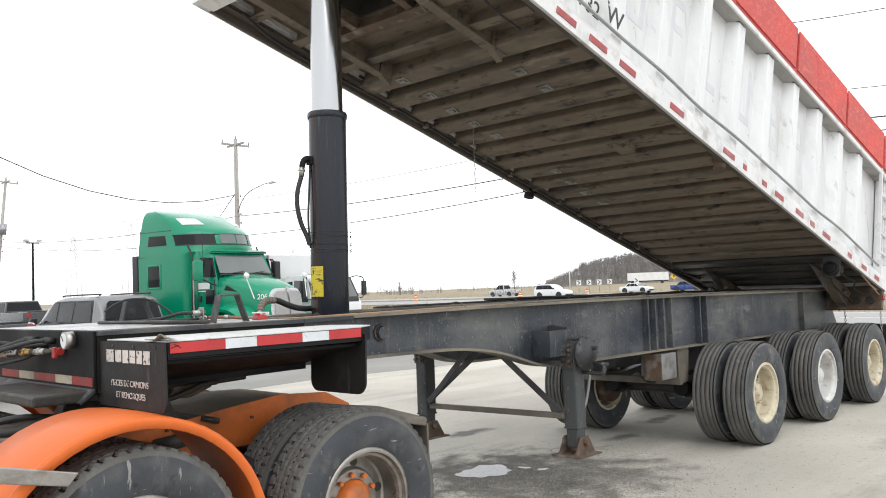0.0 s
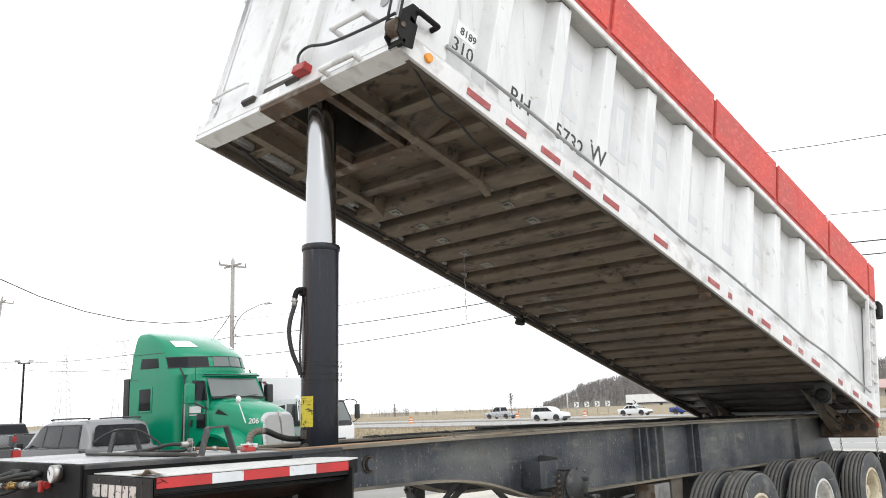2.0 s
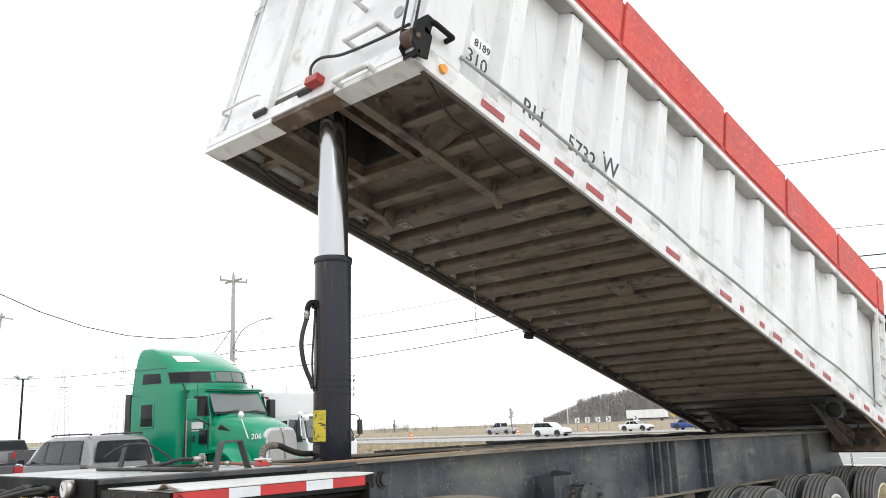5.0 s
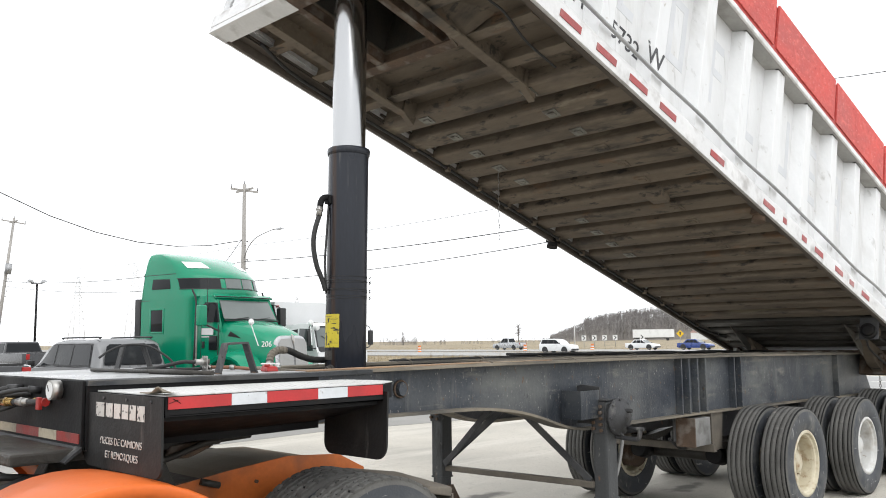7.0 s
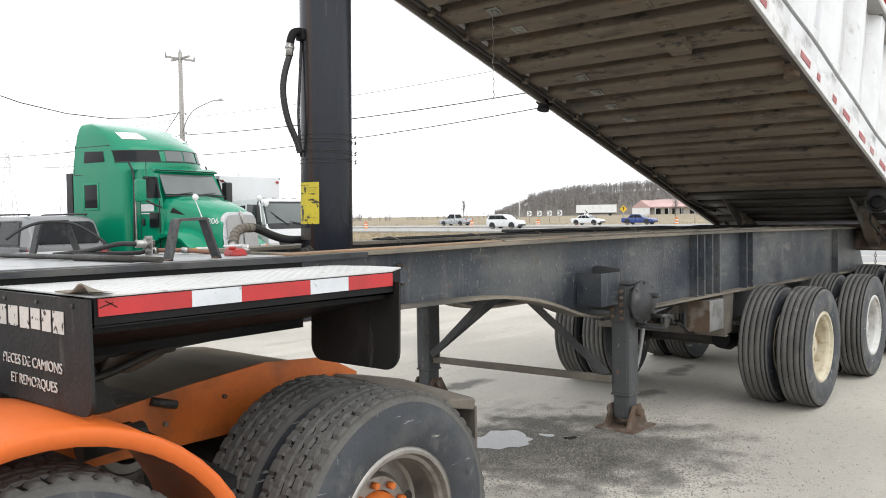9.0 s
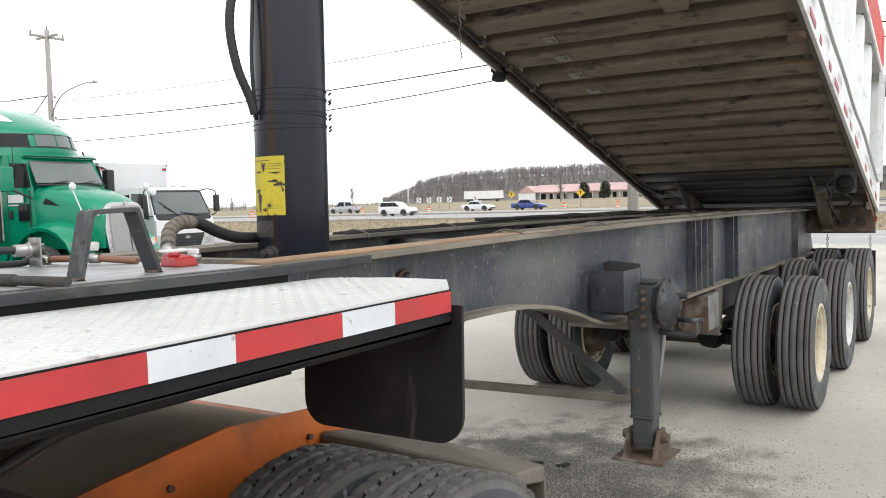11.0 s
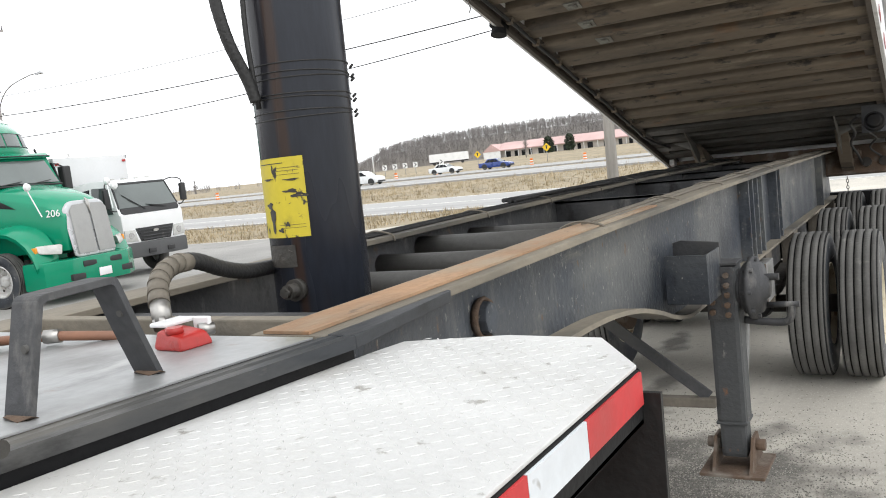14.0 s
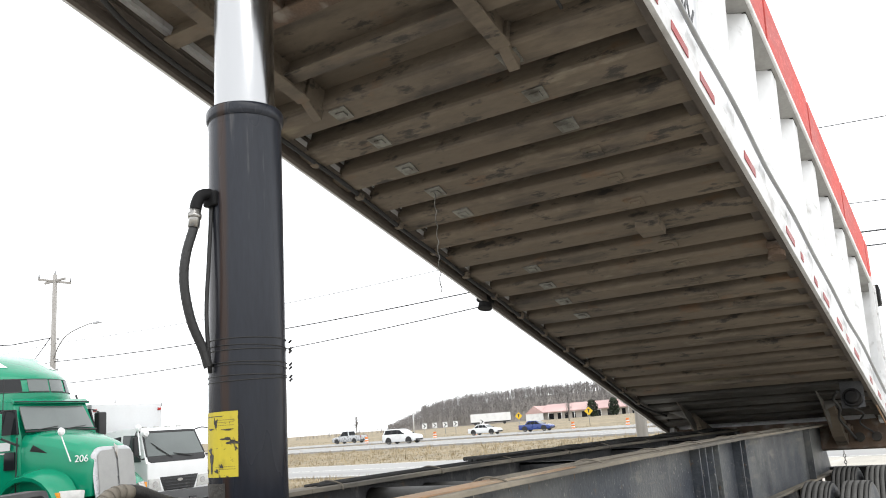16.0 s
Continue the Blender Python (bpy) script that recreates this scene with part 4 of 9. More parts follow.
block(bm, 0.79, 1.955, -1.158, -1.11, 1.405, 1.412)
block(bm, 0.79, 1.955, -1.15, -1.10, 1.479, 1.486)
fr = tp("platform_edge", bm, "black_steel", "black angle edge under the walkway", plate)
for a, b, key in ((0.80, 1.09, "tape_red"), (1.09, 1.268, "tape_white"), (1.268, 1.548, "tape_red"), (1.548, 1.724, "tape_white"), (1.724, 1.95, "tape_red")):
    bm = bm_new()
    block(bm, a + 0.0005, b - 0.0005, -1.1625, -1.1575, 1.436, 1.4845)
    tp("reflector_strip", bm, key, parent=fr)
bm = bm_new()
prism(bm, [(1.956, -1.158), (2.115, -1.045), (2.126, -0.86), (2.116, -0.86), (2.112, -1.04), (1.965, -1.15)], "z", 1.41, 1.486)
tp("platform_corner", bm, "black_steel", parent=plate)
for x in (0.83, 1.25, 1.66, 1.95):
    bm = bm_new()
    prism(bm, [(-1.15, 1.485), (-0.64, 1.485), (-0.64, 1.475), (-0.55, 1.475), (-0.55, 1.27), (-0.62, 1.27), (-1.15, 1.41)], "x", x - 0.005, x + 0.005)
    tp("platform_bracket", bm, "black_steel", parent=plate)
bm = bm_new()
prism(bm, [(-1.12, 1.40), (-0.55, 1.27), (-0.55, 1.255), (-1.12, 1.385)], "x", 0.8, 1.95)
tp("under_sheet", bm, "black_steel", "black sloped sheet under the walkway", plate)

DROP = 0.0


def flap(name, x, y0, y1, z0, z1, lean, label, r=0.05):
    t = bmesh.new()
    out = []
    for cy, cz, a0 in ((y0 + r, z0 + r, 180), (y1 - r, z0 + r, 270)):
        out += [(cy + r * math.cos(radians(a0 + k * 15)), cz + r * math.sin(radians(a0 + k * 15))) for k in range(7)]
    out += [(y1, z1), (y0, z1)]
    prism(t, out, "x", x - 0.005, x + 0.005)
    for v in t.verts:
        v.co.x += lean * (z1 - v.co.z) ** 2
    return tp(name, t, "rubber", label)


fa = flap("mud_flap", 0.765, -1.185, -0.455, 1.155, 1.478, 0.05, "black rubber mud flap with worn white print", 0.06)
flap("mud_flap", 1.965, -1.185, -0.685, 1.105, 1.442, -0.12, "plain black rubber mud flap", 0.07)
bm = bm_new()
folds = []
for lift in (0.0, 0.004):
    folds.append([[bm.verts.new((0.768 + 0.075 * i / 5, -1.178 + 0.20 * j / 10, 1.489 + lift + 0.029 * math.exp(-((-1.178 + 0.20 * j / 10 + 1.132) / 0.04) ** 2) * (1 - i / 5) ** 1.5)) for j in range(11)] for i in range(6)])
for g_ in folds:
    for i in range(5):
        for j in range(10):
            bm.faces.new((g_[i][j], g_[i][j + 1], g_[i + 1][j + 1], g_[i + 1][j])).smooth = True
for j in range(10):
    bm.faces.new((folds[0][0][j], folds[0][0][j + 1], folds[1][0][j + 1], folds[1][0][j]))
bmesh.ops.recalc_face_normals(bm, faces=bm.faces[:])
tp("bent_corner", bm, "flange", "bent-up scraped plate corner")
for x, z, dx, dz in ((0.803, 1.452, 0.04, 0.012), (0.82, 1.47, 0.035, -0.02)):
    bm = bm_new()
    beam(bm, (x, -1.163, z), (x + dx, -1.163, z + dz), 0.0025, 0.0025, up=(0, 0, 1))
    tp("scrape", bm, "black_steel", "black scrape through the tape", fr)
# worn print on the front flap: a maker's mark as bars, and two lines of words
for k, (a, w) in enumerate(((-0.555, 0.095), (-0.655, 0.075), (-0.735, 0.07), (-0.81, 0.068), (-0.883, 0.064), (-0.952, 0.075))):
    bm = bm_new()
    y1 = a - 0.03
    block(bm, 0.7575, 0.7595, y1 - w * 0.85, y1, 1.375 + rng.uniform(-0.004, 0.004), 1.438)
    tp("print_bar", bm, "letter_white", parent=fa)
for y in (-0.66, -0.88, -1.10):
    bm = bm_new()
    rod(bm, (0.76, y, 1.458), (0.754, y, 1.458), 0.006, seg=8)
    tp("flap_bolt", bm, "gear", parent=fa)
turn = Matrix(((0, 0, -1, 0.759), (-1, 0, 0, 0), (0, 1, 0, 0), (0, 0, 0, 1)))
lettering("worn_print", "PIECES DE CAMIONS", 0.043, M["letter_white"], fa, Matrix.Translation((0, -0.83, 1.262)) @ turn, "worn white words", 0.001, True)
lettering("worn_print", "ET REMORQUES", 0.043, M["letter_white"], fa, Matrix.Translation((0, -0.84, 1.205)) @ turn, "worn white words", 0.001, True)

# bent bar bracket on the deck
DROP = -0.016
for dx, dy in ((0.0, 0.0), (-0.02, 1.13)):
    bm = bm_new()
    line = smooth_line([(1.428, -0.477, 1.55), (1.446, -0.476, 1.62), (1.463, -0.475, 1.688), (1.467, -0.475, 1.699), (1.476, -0.475, 1.704), (1.53, -0.473, 1.706), (1.582, -0.471, 1.708), (1.59, -0.471, 1.706), (1.595, -0.471, 1.698), (1.622, -0.468, 1.628), (1.653, -0.466, 1.55)], 3)
    line = [p + Vector((dx, dy, 0)) for p in line]
    secs = []
    for k, p in enumerate(line):
        d = (line[min(k + 1, len(line) - 1)] - line[max(k - 1, 0)]).normalized()
        side = Vector((-0.06, 1.0, 0.0)).normalized() * 0.026
        out = d.cross(side).normalized() * 0.0055
        secs.append([p - side - out, p + side - out, p + side + out, p - side + out])
    body(bm, secs, 0.0015, False)
    sb = tp("step_bracket", bm, "gear", "bent flat-bar bracket, chipped black paint")
    for x, y in ((1.428, -0.477), (1.653, -0.466)):
        bm = bm_new()
        hull(bm, [(x + dx + 0.016 * math.cos(k * 0.9), y + dy + 0.034 * math.sin(k * 0.9), 1.549 + 0.006 * (k % 2)) for k in range(7)])
        tp("weld_bead", bm, "rust_dark", "rusty weld at the foot", sb)
    for x, y, z in ((1.449, -0.487, 1.64), (1.612, -0.478, 1.655)):
        bm = bm_new()
        rod(bm, (x + dx - 0.0075, y + dy, z), (x + dx + 0.0075, y + dy, z), 0.006, seg=10)
        tp("bolt_hole", bm, "pipe_dust", parent=sb)
bm = bm_new()
rod(bm, (1.21, 0.54, 1.562), (1.31, -0.63, 1.562), 0.011, seg=10)
rod(bm, (1.262, -0.07, 1.562), (1.296, -0.46, 1.562), 0.0135, seg=10)
tp("pry_bar", bm, "greasy", "black steel bar lying on the deck")
bm = bm_new()
pipe(bm, [(1.24, 0.52, 1.63), (1.29, 0.52, 1.665), (1.36, 0.52, 1.695), (1.44, 0.52, 1.705), (1.53, 0.50, 1.695), (1.60, 0.46, 1.65), (1.645, 0.42, 1.60), (1.66, 0.40, 1.55)], 0.007, 8, 6)
tp("hose_loop", bm, "hose", "thin black hose arching above the deck")

# hydraulic valve, hoses and fittings on the deck
bm = bm_new()
hull(bm, [(1.775, -0.405, 1.549), (1.85, -0.41, 1.549), (1.86, -0.33, 1.549), (1.78, -0.325, 1.549), (1.78, -0.395, 1.572), (1.84, -0.40, 1.576), (1.85, -0.335, 1.582), (1.79, -0.33, 1.585)], 0.006)
val = tp("hydraulic_valve", bm, "red_valve", "red valve block")
bm = bm_new()
rod(bm, (1.80, -0.365, 1.575), (1.80, -0.365, 1.588), 0.016, seg=14)
tp("valve_cap", bm, "red_valve", parent=val)
bm = bm_new()
rod(bm, (1.85, -0.37, 1.572), (1.875, -0.385, 1.57), 0.012, seg=6)
tp("valve_plug", bm, "steel", "zinc-plated plug", val)
bm = bm_new()
block(bm, 1.80, 1.872, -0.345, -0.30, 1.586, 1.594, 0.003)
block(bm, 1.862, 1.872, -0.385, -0.345, 1.57, 1.594, 0.003)
tp("valve_bracket", bm, "white_paint", "pale bracket on the valve", val)
bm = bm_new()
rod(bm, (1.975, -0.13, 1.552), (1.993, -0.105, 1.60), 0.0215, seg=14)
rod(bm, (1.972, -0.133, 1.545), (1.978, -0.126, 1.56), 0.0235, seg=6)
tp("hose_ferrule", bm, "steel", "crimped steel ferrule", val)
bm = bm_new()
pipe(bm, [(1.99, -0.108, 1.595), (2.03, -0.07, 1.638), (2.10, -0.04, 1.662), (2.19, -0.015, 1.658), (2.30, 0.01, 1.622), (2.41, 0.035, 1.598), (2.52, 0.045, 1.592)], 0.0205, 14, 10, wave=0.02)
tp("feed_hose", bm, "hose", "thick black hydraulic hose", val)
wrap_line = smooth_line([(1.988, -0.11, 1.592), (2.03, -0.07, 1.638), (2.10, -0.04, 1.662), (2.19, -0.015, 1.658)], 8)
for k in range(0, 21, 3):
    bm = bm_new()
    p, q = wrap_line[k], wrap_line[k + 3]
    rod(bm, p, p.lerp(q, 1.12), 0.0238, 0.0218, seg=14)
    tp("hose_wrap", bm, "hose_wrap", "dusty spiral wrap", val)
bm = bm_new()
pipe(bm, [(1.69, 0.13, 1.565), (1.73, 0.12, 1.567), (1.765, 0.07, 1.567), (1.80, -0.01, 1.567), (1.83, -0.07, 1.562), (1.86, -0.13, 1.556)], 0.010, 8, 6)
tp("air_line", bm, "copper_hose", "brown rubber air line on the deck")
bm = bm_new()
block(bm, 1.675, 1.68, 0.06, 0.12, 1.549, 1.635, 0.001)
block(bm, 1.68, 1.73, 0.06, 0.12, 1.549, 1.554, 0.001)
lv = tp("line_valve", bm, "steel", "steel stop valve on an angle plate")
bm = bm_new()
rod(bm, (1.62, 0.10, 1.60), (1.70, 0.085, 1.60), 0.018, seg=12)
rod(bm, (1.655, 0.094, 1.60), (1.668, 0.091, 1.60), 0.024, seg=6)
tp("valve_body", bm, "steel", parent=lv)
for x, y in ((1.725, 0.122), (1.80, -0.01)):
    bm = bm_new()
    rod(bm, (x - 0.008, y + 0.014, 1.567), (x + 0.008, y - 0.014, 1.567), 0.015, seg=6)
    tp("line_fitting", bm, "steel", "steel union on the air line")
bm = bm_new()
pipe(bm, [(1.40, 0.42, 1.556), (1.50, 0.30, 1.572), (1.57, 0.17, 1.60), (1.60, 0.12, 1.602), (1.625, 0.10, 1.60)], 0.011, 8, 6)
tp("air_line", bm, "hose", "black air line on the deck")
bm = bm_new()
pipe(bm, [(1.45, 0.34, 1.556), (1.56, 0.24, 1.558), (1.66, 0.17, 1.558), (1.69, 0.14, 1.565)], 0.010, 8, 6)
tp("air_line", bm, "hose", "black air line on the deck")

# pressure gauge and air couplings on the nose
DROP = 0.0
bm = bm_new()
rod(bm, (0.72, -0.166, 1.482), (0.675, -0.166, 1.482), 0.046, seg=28)
g = tp("pressure_gauge", bm, "steel", "small round pressure gauge")
bm = bm_new()
rod(bm, (0.675, -0.166, 1.482), (0.672, -0.166, 1.482), 0.038, seg=28)
tp("dial", bm, "white_paint", "white dial", g)
bm = bm_new()
beam(bm, (0.671, -0.166, 1.478), (0.671, -0.145, 1.505), 0.005, 0.002, up=(1, 0, 0))
tp("needle", bm, "letter_black", parent=g)
bm = bm_new()
pipe(bm, [(0.3, 0.95, 1.36), (0.5, 0.75, 1.385), (0.62, 0.45, 1.40), (0.66, 0.12, 1.415), (0.68, -0.05, 1.42), (0.735, -0.08, 1.43)], 0.016, 8, 6)
pipe(bm, [(0.3, 0.9, 1.41), (0.5, 0.7, 1.42), (0.62, 0.4, 1.43), (0.7, 0.2, 1.45), (0.735, 0.17, 1.45)], 0.014, 8, 6)
co = tp("air_hose", bm, "hose", "black air hoses plugged into the nose")
for p, q, rad, kind_, mt in (((0.60, 0.50, 1.40), (0.635, 0.32, 1.408), 0.02, "coupling_sleeve", "steel"), ((0.60, 0.62, 1.43), (0.65, 0.46, 1.43), 0.024, "coupling_sleeve", "steel"), ((0.66, 0.14, 1.415), (0.67, 0.02, 1.42), 0.018, "coupling_sleeve", "steel"),
                             ((0.64, 0.30, 1.41), (0.655, 0.18, 1.414), 0.019, "coupling_brass", "brass"), ((0.655, 0.35, 1.435), (0.68, 0.27, 1.44), 0.018, "coupling_brass", "brass"), ((0.68, 0.0, 1.42), (0.69, -0.06, 1.422), 0.015, "coupling_brass", "brass")):
    bm = bm_new()
    rod(bm, p, q, rad, seg=12)
    rod(bm, Vector(p).lerp(Vector(q), 0.3), Vector(p).lerp(Vector(q), 0.55), rad * 1.3, seg=6)
    tp(kind_, bm, mt, "steel coupling sleeve" if mt == "steel" else "brass coupling", co)
bm = bm_new()
rod(bm, (0.70, -0.05, 1.42), (0.70, -0.11, 1.42), 0.02, seg=8)
block(bm, 0.668, 0.69, -0.10, -0.065, 1.385, 1.445, 0.006)
tp("coupling_handle", bm, "red_valve", "red shut-off handle", co)
for pts, rad in (([(0.735, 0.30, 1.47), (0.66, 0.30, 1.475), (0.60, 0.36, 1.45), (0.50, 0.55, 1.40), (0.35, 0.8, 1.36)], 0.015), ([(0.735, 0.06, 1.47), (0.68, 0.07, 1.478), (0.62, 0.16, 1.465), (0.55, 0.40, 1.42), (0.40, 0.7, 1.34)], 0.012),
                 ([(0.735, 0.42, 1.44), (0.67, 0.43, 1.44), (0.60, 0.50, 1.46), (0.48, 0.66, 1.44), (0.3, 0.9, 1.42)], 0.014), ([(0.735, 0.22, 1.41), (0.69, 0.22, 1.40), (0.62, 0.28, 1.37), (0.50, 0.5, 1.33)], 0.011)):
    bm = bm_new()
    pipe(bm, pts, rad, 8, 6, wave=0.03)
    tp("supply_hose", bm, "hose", "black supply hose", co)
    bm = bm_new()
    rod(bm, pts[0], pts[1], rad * 1.5, seg=8)
    tp("hose_plug", bm, "plastic", "black hose plug", co)

g.location.y -= 0.095
co.location.y -= 0.045

# lug on the rail
bm = bm_new()
prism(bm, [(2.66 + 0.036 * math.cos(radians(a)), 1.40 + 0.045 * math.sin(radians(a))) for a in range(0, 360, 45)], "y", -0.55, -0.511, 0.006)
tp("rail_lug", bm, "frame", "rusty welded lug on the rail")
bm = bm_new()
lathe(bm, [(0.052, 0.0), (0.058, -0.012), (0.052, -0.024), (0.044, -0.012)], 14, (2.66, -0.512, 1.40))
tp("lug_ring", bm, "rust_dark", "rusty weld ring round the lug")


# ---- landing gear ----
gear = thing("landing_gear", pose(4.6, 0, 0.2), "raised landing gear of grimy dark steel under the trailer rails", "landing gear")


def gp(name, bm, mat, label="", parent=None):
    return part(name, bm, M[mat], parent or gear, label, at_world=True)


for s in (-1, 1):
    x0, y0 = (4.585, -0.715) if s < 0 else (4.50, 0.93)
    yr = -0.505 if s < 0 else 0.45
    lo, hi = (lambda a, b: (min(a, b), max(a, b)))(yr + s * 0.012, y0 + s * 0.0)
    bm = bm_new()
    block(bm, x0 - 0.068, x0 + 0.068, y0 - 0.066, y0 + 0.066, 0.50, 1.225, 0.022)
    leg = gp("leg", bm, "leg_paint", "square telescopic leg, grimy and rust-streaked")
    bm = bm_new()
    block(bm, x0 - 0.072, x0 + 0.072, y0 - 0.07, y0 + 0.07, 1.227, 1.239, 0.003)
    gp("leg_cap", bm, "gear", "grimy cap plate", leg)
    bm = bm_new()
    block(bm, x0 - 0.079, x0 - 0.069, y0 - 0.05, y0 + 0.066, 0.985, 1.222, 0.003)
    lpl = gp("bolt_plate", bm, "gear", "greasy bolt plate", leg)
    for k in range(5):
        for d in (-0.025, 0.04):
            bm = bm_new()
            z = 1.01 + 0.044 * k + (0.012 if d > 0 else 0.0)
            rod(bm, (x0 - 0.079, y0 + d, z), (x0 - 0.096 - 0.008 * ((k + (d > 0)) % 2), y0 + d, z), 0.0135, seg=6)
            gp("bolt", bm, "rust_dark", parent=lpl)
    bm = bm_new()
    block(bm, x0 - 0.06, x0 + 0.06, y0 - 0.058, y0 + 0.058, 0.345, 0.51, 0.02)
    block(bm, x0 - 0.07, x0 + 0.07, y0 - 0.068, y0 + 0.068, 0.50, 0.516, 0.006)
    gp("inner_leg", bm, "leg_paint", "grimy inner leg", leg)
    foot = bm_new()
    hull(foot, [(x0 + a * 0.155, y0 + b * 0.14, z) for a in (-1, 1) for b in (-1, 1) for z in (0.285, 0.299)], 0.004)
    foot = gp("foot_plate", foot, "rust_dark", "rusty foot plate", leg)
    for d in (-1, 1):
        bm = bm_new()
        prism(bm, [(x0 - 0.14, 0.298), (x0 + 0.14, 0.298), (x0 + 0.05, 0.44), (x0 - 0.05, 0.44)], "y", y0 + d * 0.08 - 0.006, y0 + d * 0.08 + 0.006)
        rod(bm, (x0, y0 + d * 0.07, 0.395), (x0, y0 + d * 0.125, 0.395), 0.026, seg=14)
        gp("foot_cheek", bm, "rust_dark", parent=leg)
    bm = bm_new()
    block(bm, x0 - 0.30, x0 - 0.292, lo, hi - 0.02, 1.10, 1.31, 0.002)
    block(bm, x0 - 0.292, x0 - 0.06, lo, hi - 0.02, 1.10, 1.108, 0.002)
    e = (hi - 0.028, hi - 0.02) if s > 0 else (lo, lo + 0.008)
    block(bm, x0 - 0.292, x0 - 0.06, e[0], e[1], 1.108, 1.31, 0.002)
    br = gp("mounting_box", bm, "frame", "folded steel mounting box")
    bm = bm_new()
    prism(bm, [(lo, 1.05), (hi + 0.02, 1.05), (hi + 0.02, 1.33), (hi - 0.03, 1.345), (lo, 1.33)], "x", x0 - 0.057, x0 - 0.04, 0.003)
    gp("mounting_plate", bm, "gear", parent=br)
    for k in range(5):
        bm = bm_new()
        rod(bm, (x0 - 0.04, y0 - s * 0.06, 1.10 + 0.045 * k), (x0 + 0.0, y0 - s * 0.06, 1.10 + 0.045 * k), 0.017, seg=6)
        gp("bolt", bm, "rust_dark", parent=br)
    bm = bm_new()
    beam(bm, (x0 - 0.07, y0 - s * 0.09, 0.63), (4.42, 0.06, 1.20), 0.055, 0.012, up=(1, 0, 0), bevel=0.002)
    gp("cross_brace", bm, "gear", "flat diagonal brace")
    if s > 0:
        bm = bm_new()
        beam(bm, (x0 - 0.05, y0 - s * 0.08, 0.62), (4.2, 0.02, 1.22), 0.05, 0.012, up=(1, 0, 0), bevel=0.002)
        gp("cross_brace", bm, "gear", "flat diagonal brace")
bm = bm_new()
beam(bm, (4.515, -0.655, 0.605), (4.49, 0.86, 0.585), 0.05, 0.045, bevel=0.005)
gp("tie_bar", bm, "flap_dust", "dusty straight tie bar between the legs")
bm = bm_new()
rod(bm, (4.60, -0.64, 1.21), (4.50, 0.86, 1.21), 0.022)
gp("drive_shaft", bm, "greasy", "shaft between the legs")
# gearbox and crank on the near leg
bm = bm_new()
lathe(bm, [(0.001, 0.03), (0.085, 0.03), (0.098, 0.022), (0.1, 0.006), (0.118, 0.005), (0.118, -0.008), (0.1, -0.009), (0.094, -0.026), (0.05, -0.034), (0.035, -0.05), (0.001, -0.052)], 28, (0, 0, 0), closed=False)
for k in range(8):
    c = Vector((0.108 * math.cos(k * math.tau / 8), 0, 0.108 * math.sin(k * math.tau / 8)))
    rod(bm, c + Vector((0, 0.012, 0)), c - Vector((0, 0.018, 0)), 0.009, seg=6)
bm.transform(Matrix.Translation((4.60, -0.835, 1.112)) @ Matrix.Rotation(radians(-6), 4, "Z") @ Matrix.Diagonal((1.1, 1.35, 1.18, 1)))
rod(bm, (4.60, -0.775, 1.112), (4.60, -0.80, 1.112), 0.09, seg=20)
gb = gp("gearbox", bm, "gear", "round cast gearbox drum on the leg")
bm = bm_new()
rod(bm, (4.61, -0.86, 1.155), (4.61, -0.94, 1.157), 0.016)
gp("gear_shaft", bm, "gear", "stub shaft of the gearbox", gb)
bm = bm_new()
pipe(bm, [(4.63, -0.78, 0.96), (4.64, -0.86, 0.95), (4.65, -0.935, 0.945), (4.65, -0.965, 0.955), (4.65, -0.978, 0.99), (4.65, -0.98, 1.02)], 0.017, 10, 6)
rod(bm, (4.65, -0.865, 1.024), (4.65, -1.012, 1.026), 0.013)
gp("crank_handle", bm, "gear", "worn steel crank handle", gb)
bm = bm_new()
pipe(bm, [(4.72, -0.77, 0.98), (4.745, -0.765, 0.93), (4.70, -0.76, 0.75), (4.635, -0.75, 0.606)], 0.014, 8, 4)
gp("crank_bar", bm, "box_metal", "pale bar hanging at the gearbox", gb)
bm = bm_new()
rod(bm, (4.684, -0.72, 0.88), (4.692, -0.72, 0.88), 0.022, seg=20)
gp("reflector", bm, "bright_plate", "round pale reflector")


# ---- running gear ----
AXLES = ((7.2, "rim_cream", "rim_cream", "cream-painted steel wheel"), (8.90, "rim_white", "rim_white", "white-painted steel wheel"), (10.6, "rim_cream", "rim_cream", "cream-painted steel wheel"))
for x, rim, hub, lab in AXLES:
    bm = bm_new()
    rod(bm, (x, -1.0, 0.515), (x, 1.0, 0.515), 0.065, seg=16)
    tp("axle", bm, "greasy", "round black axle tube")
    for s in (-1, 1):
        dual(trailer, x, s, TYRE_RIB, rim, hub, lab)
        bm = bm_new()
        rod(bm, (x, s * 0.60, 0.515), (x, s * 0.85, 0.515), 0.2, seg=24)
        tp("brake_drum", bm, "rust_dark", "rusty brake drum")
        bm = bm_new()
        prism(bm, [(x - 0.62, 0.70), (x - 0.3, 0.62), (x, 0.595), (x + 0.3, 0.62), (x + 0.62, 0.70), (x + 0.62, 0.72), (x, 0.66), (x - 0.62, 0.72)], "y", s * 0.5 - 0.045, s * 0.5 + 0.045)
        tp("leaf_spring", bm, "greasy", "stacked leaf spring")
        bm = bm_new()
        rod(bm, (x - 0.12, s * 0.42, 0.52), (x - 0.3, s * 0.42, 0.56), 0.085, seg=16)
        tp("brake_chamber", bm, "black_steel", "round brake chamber")
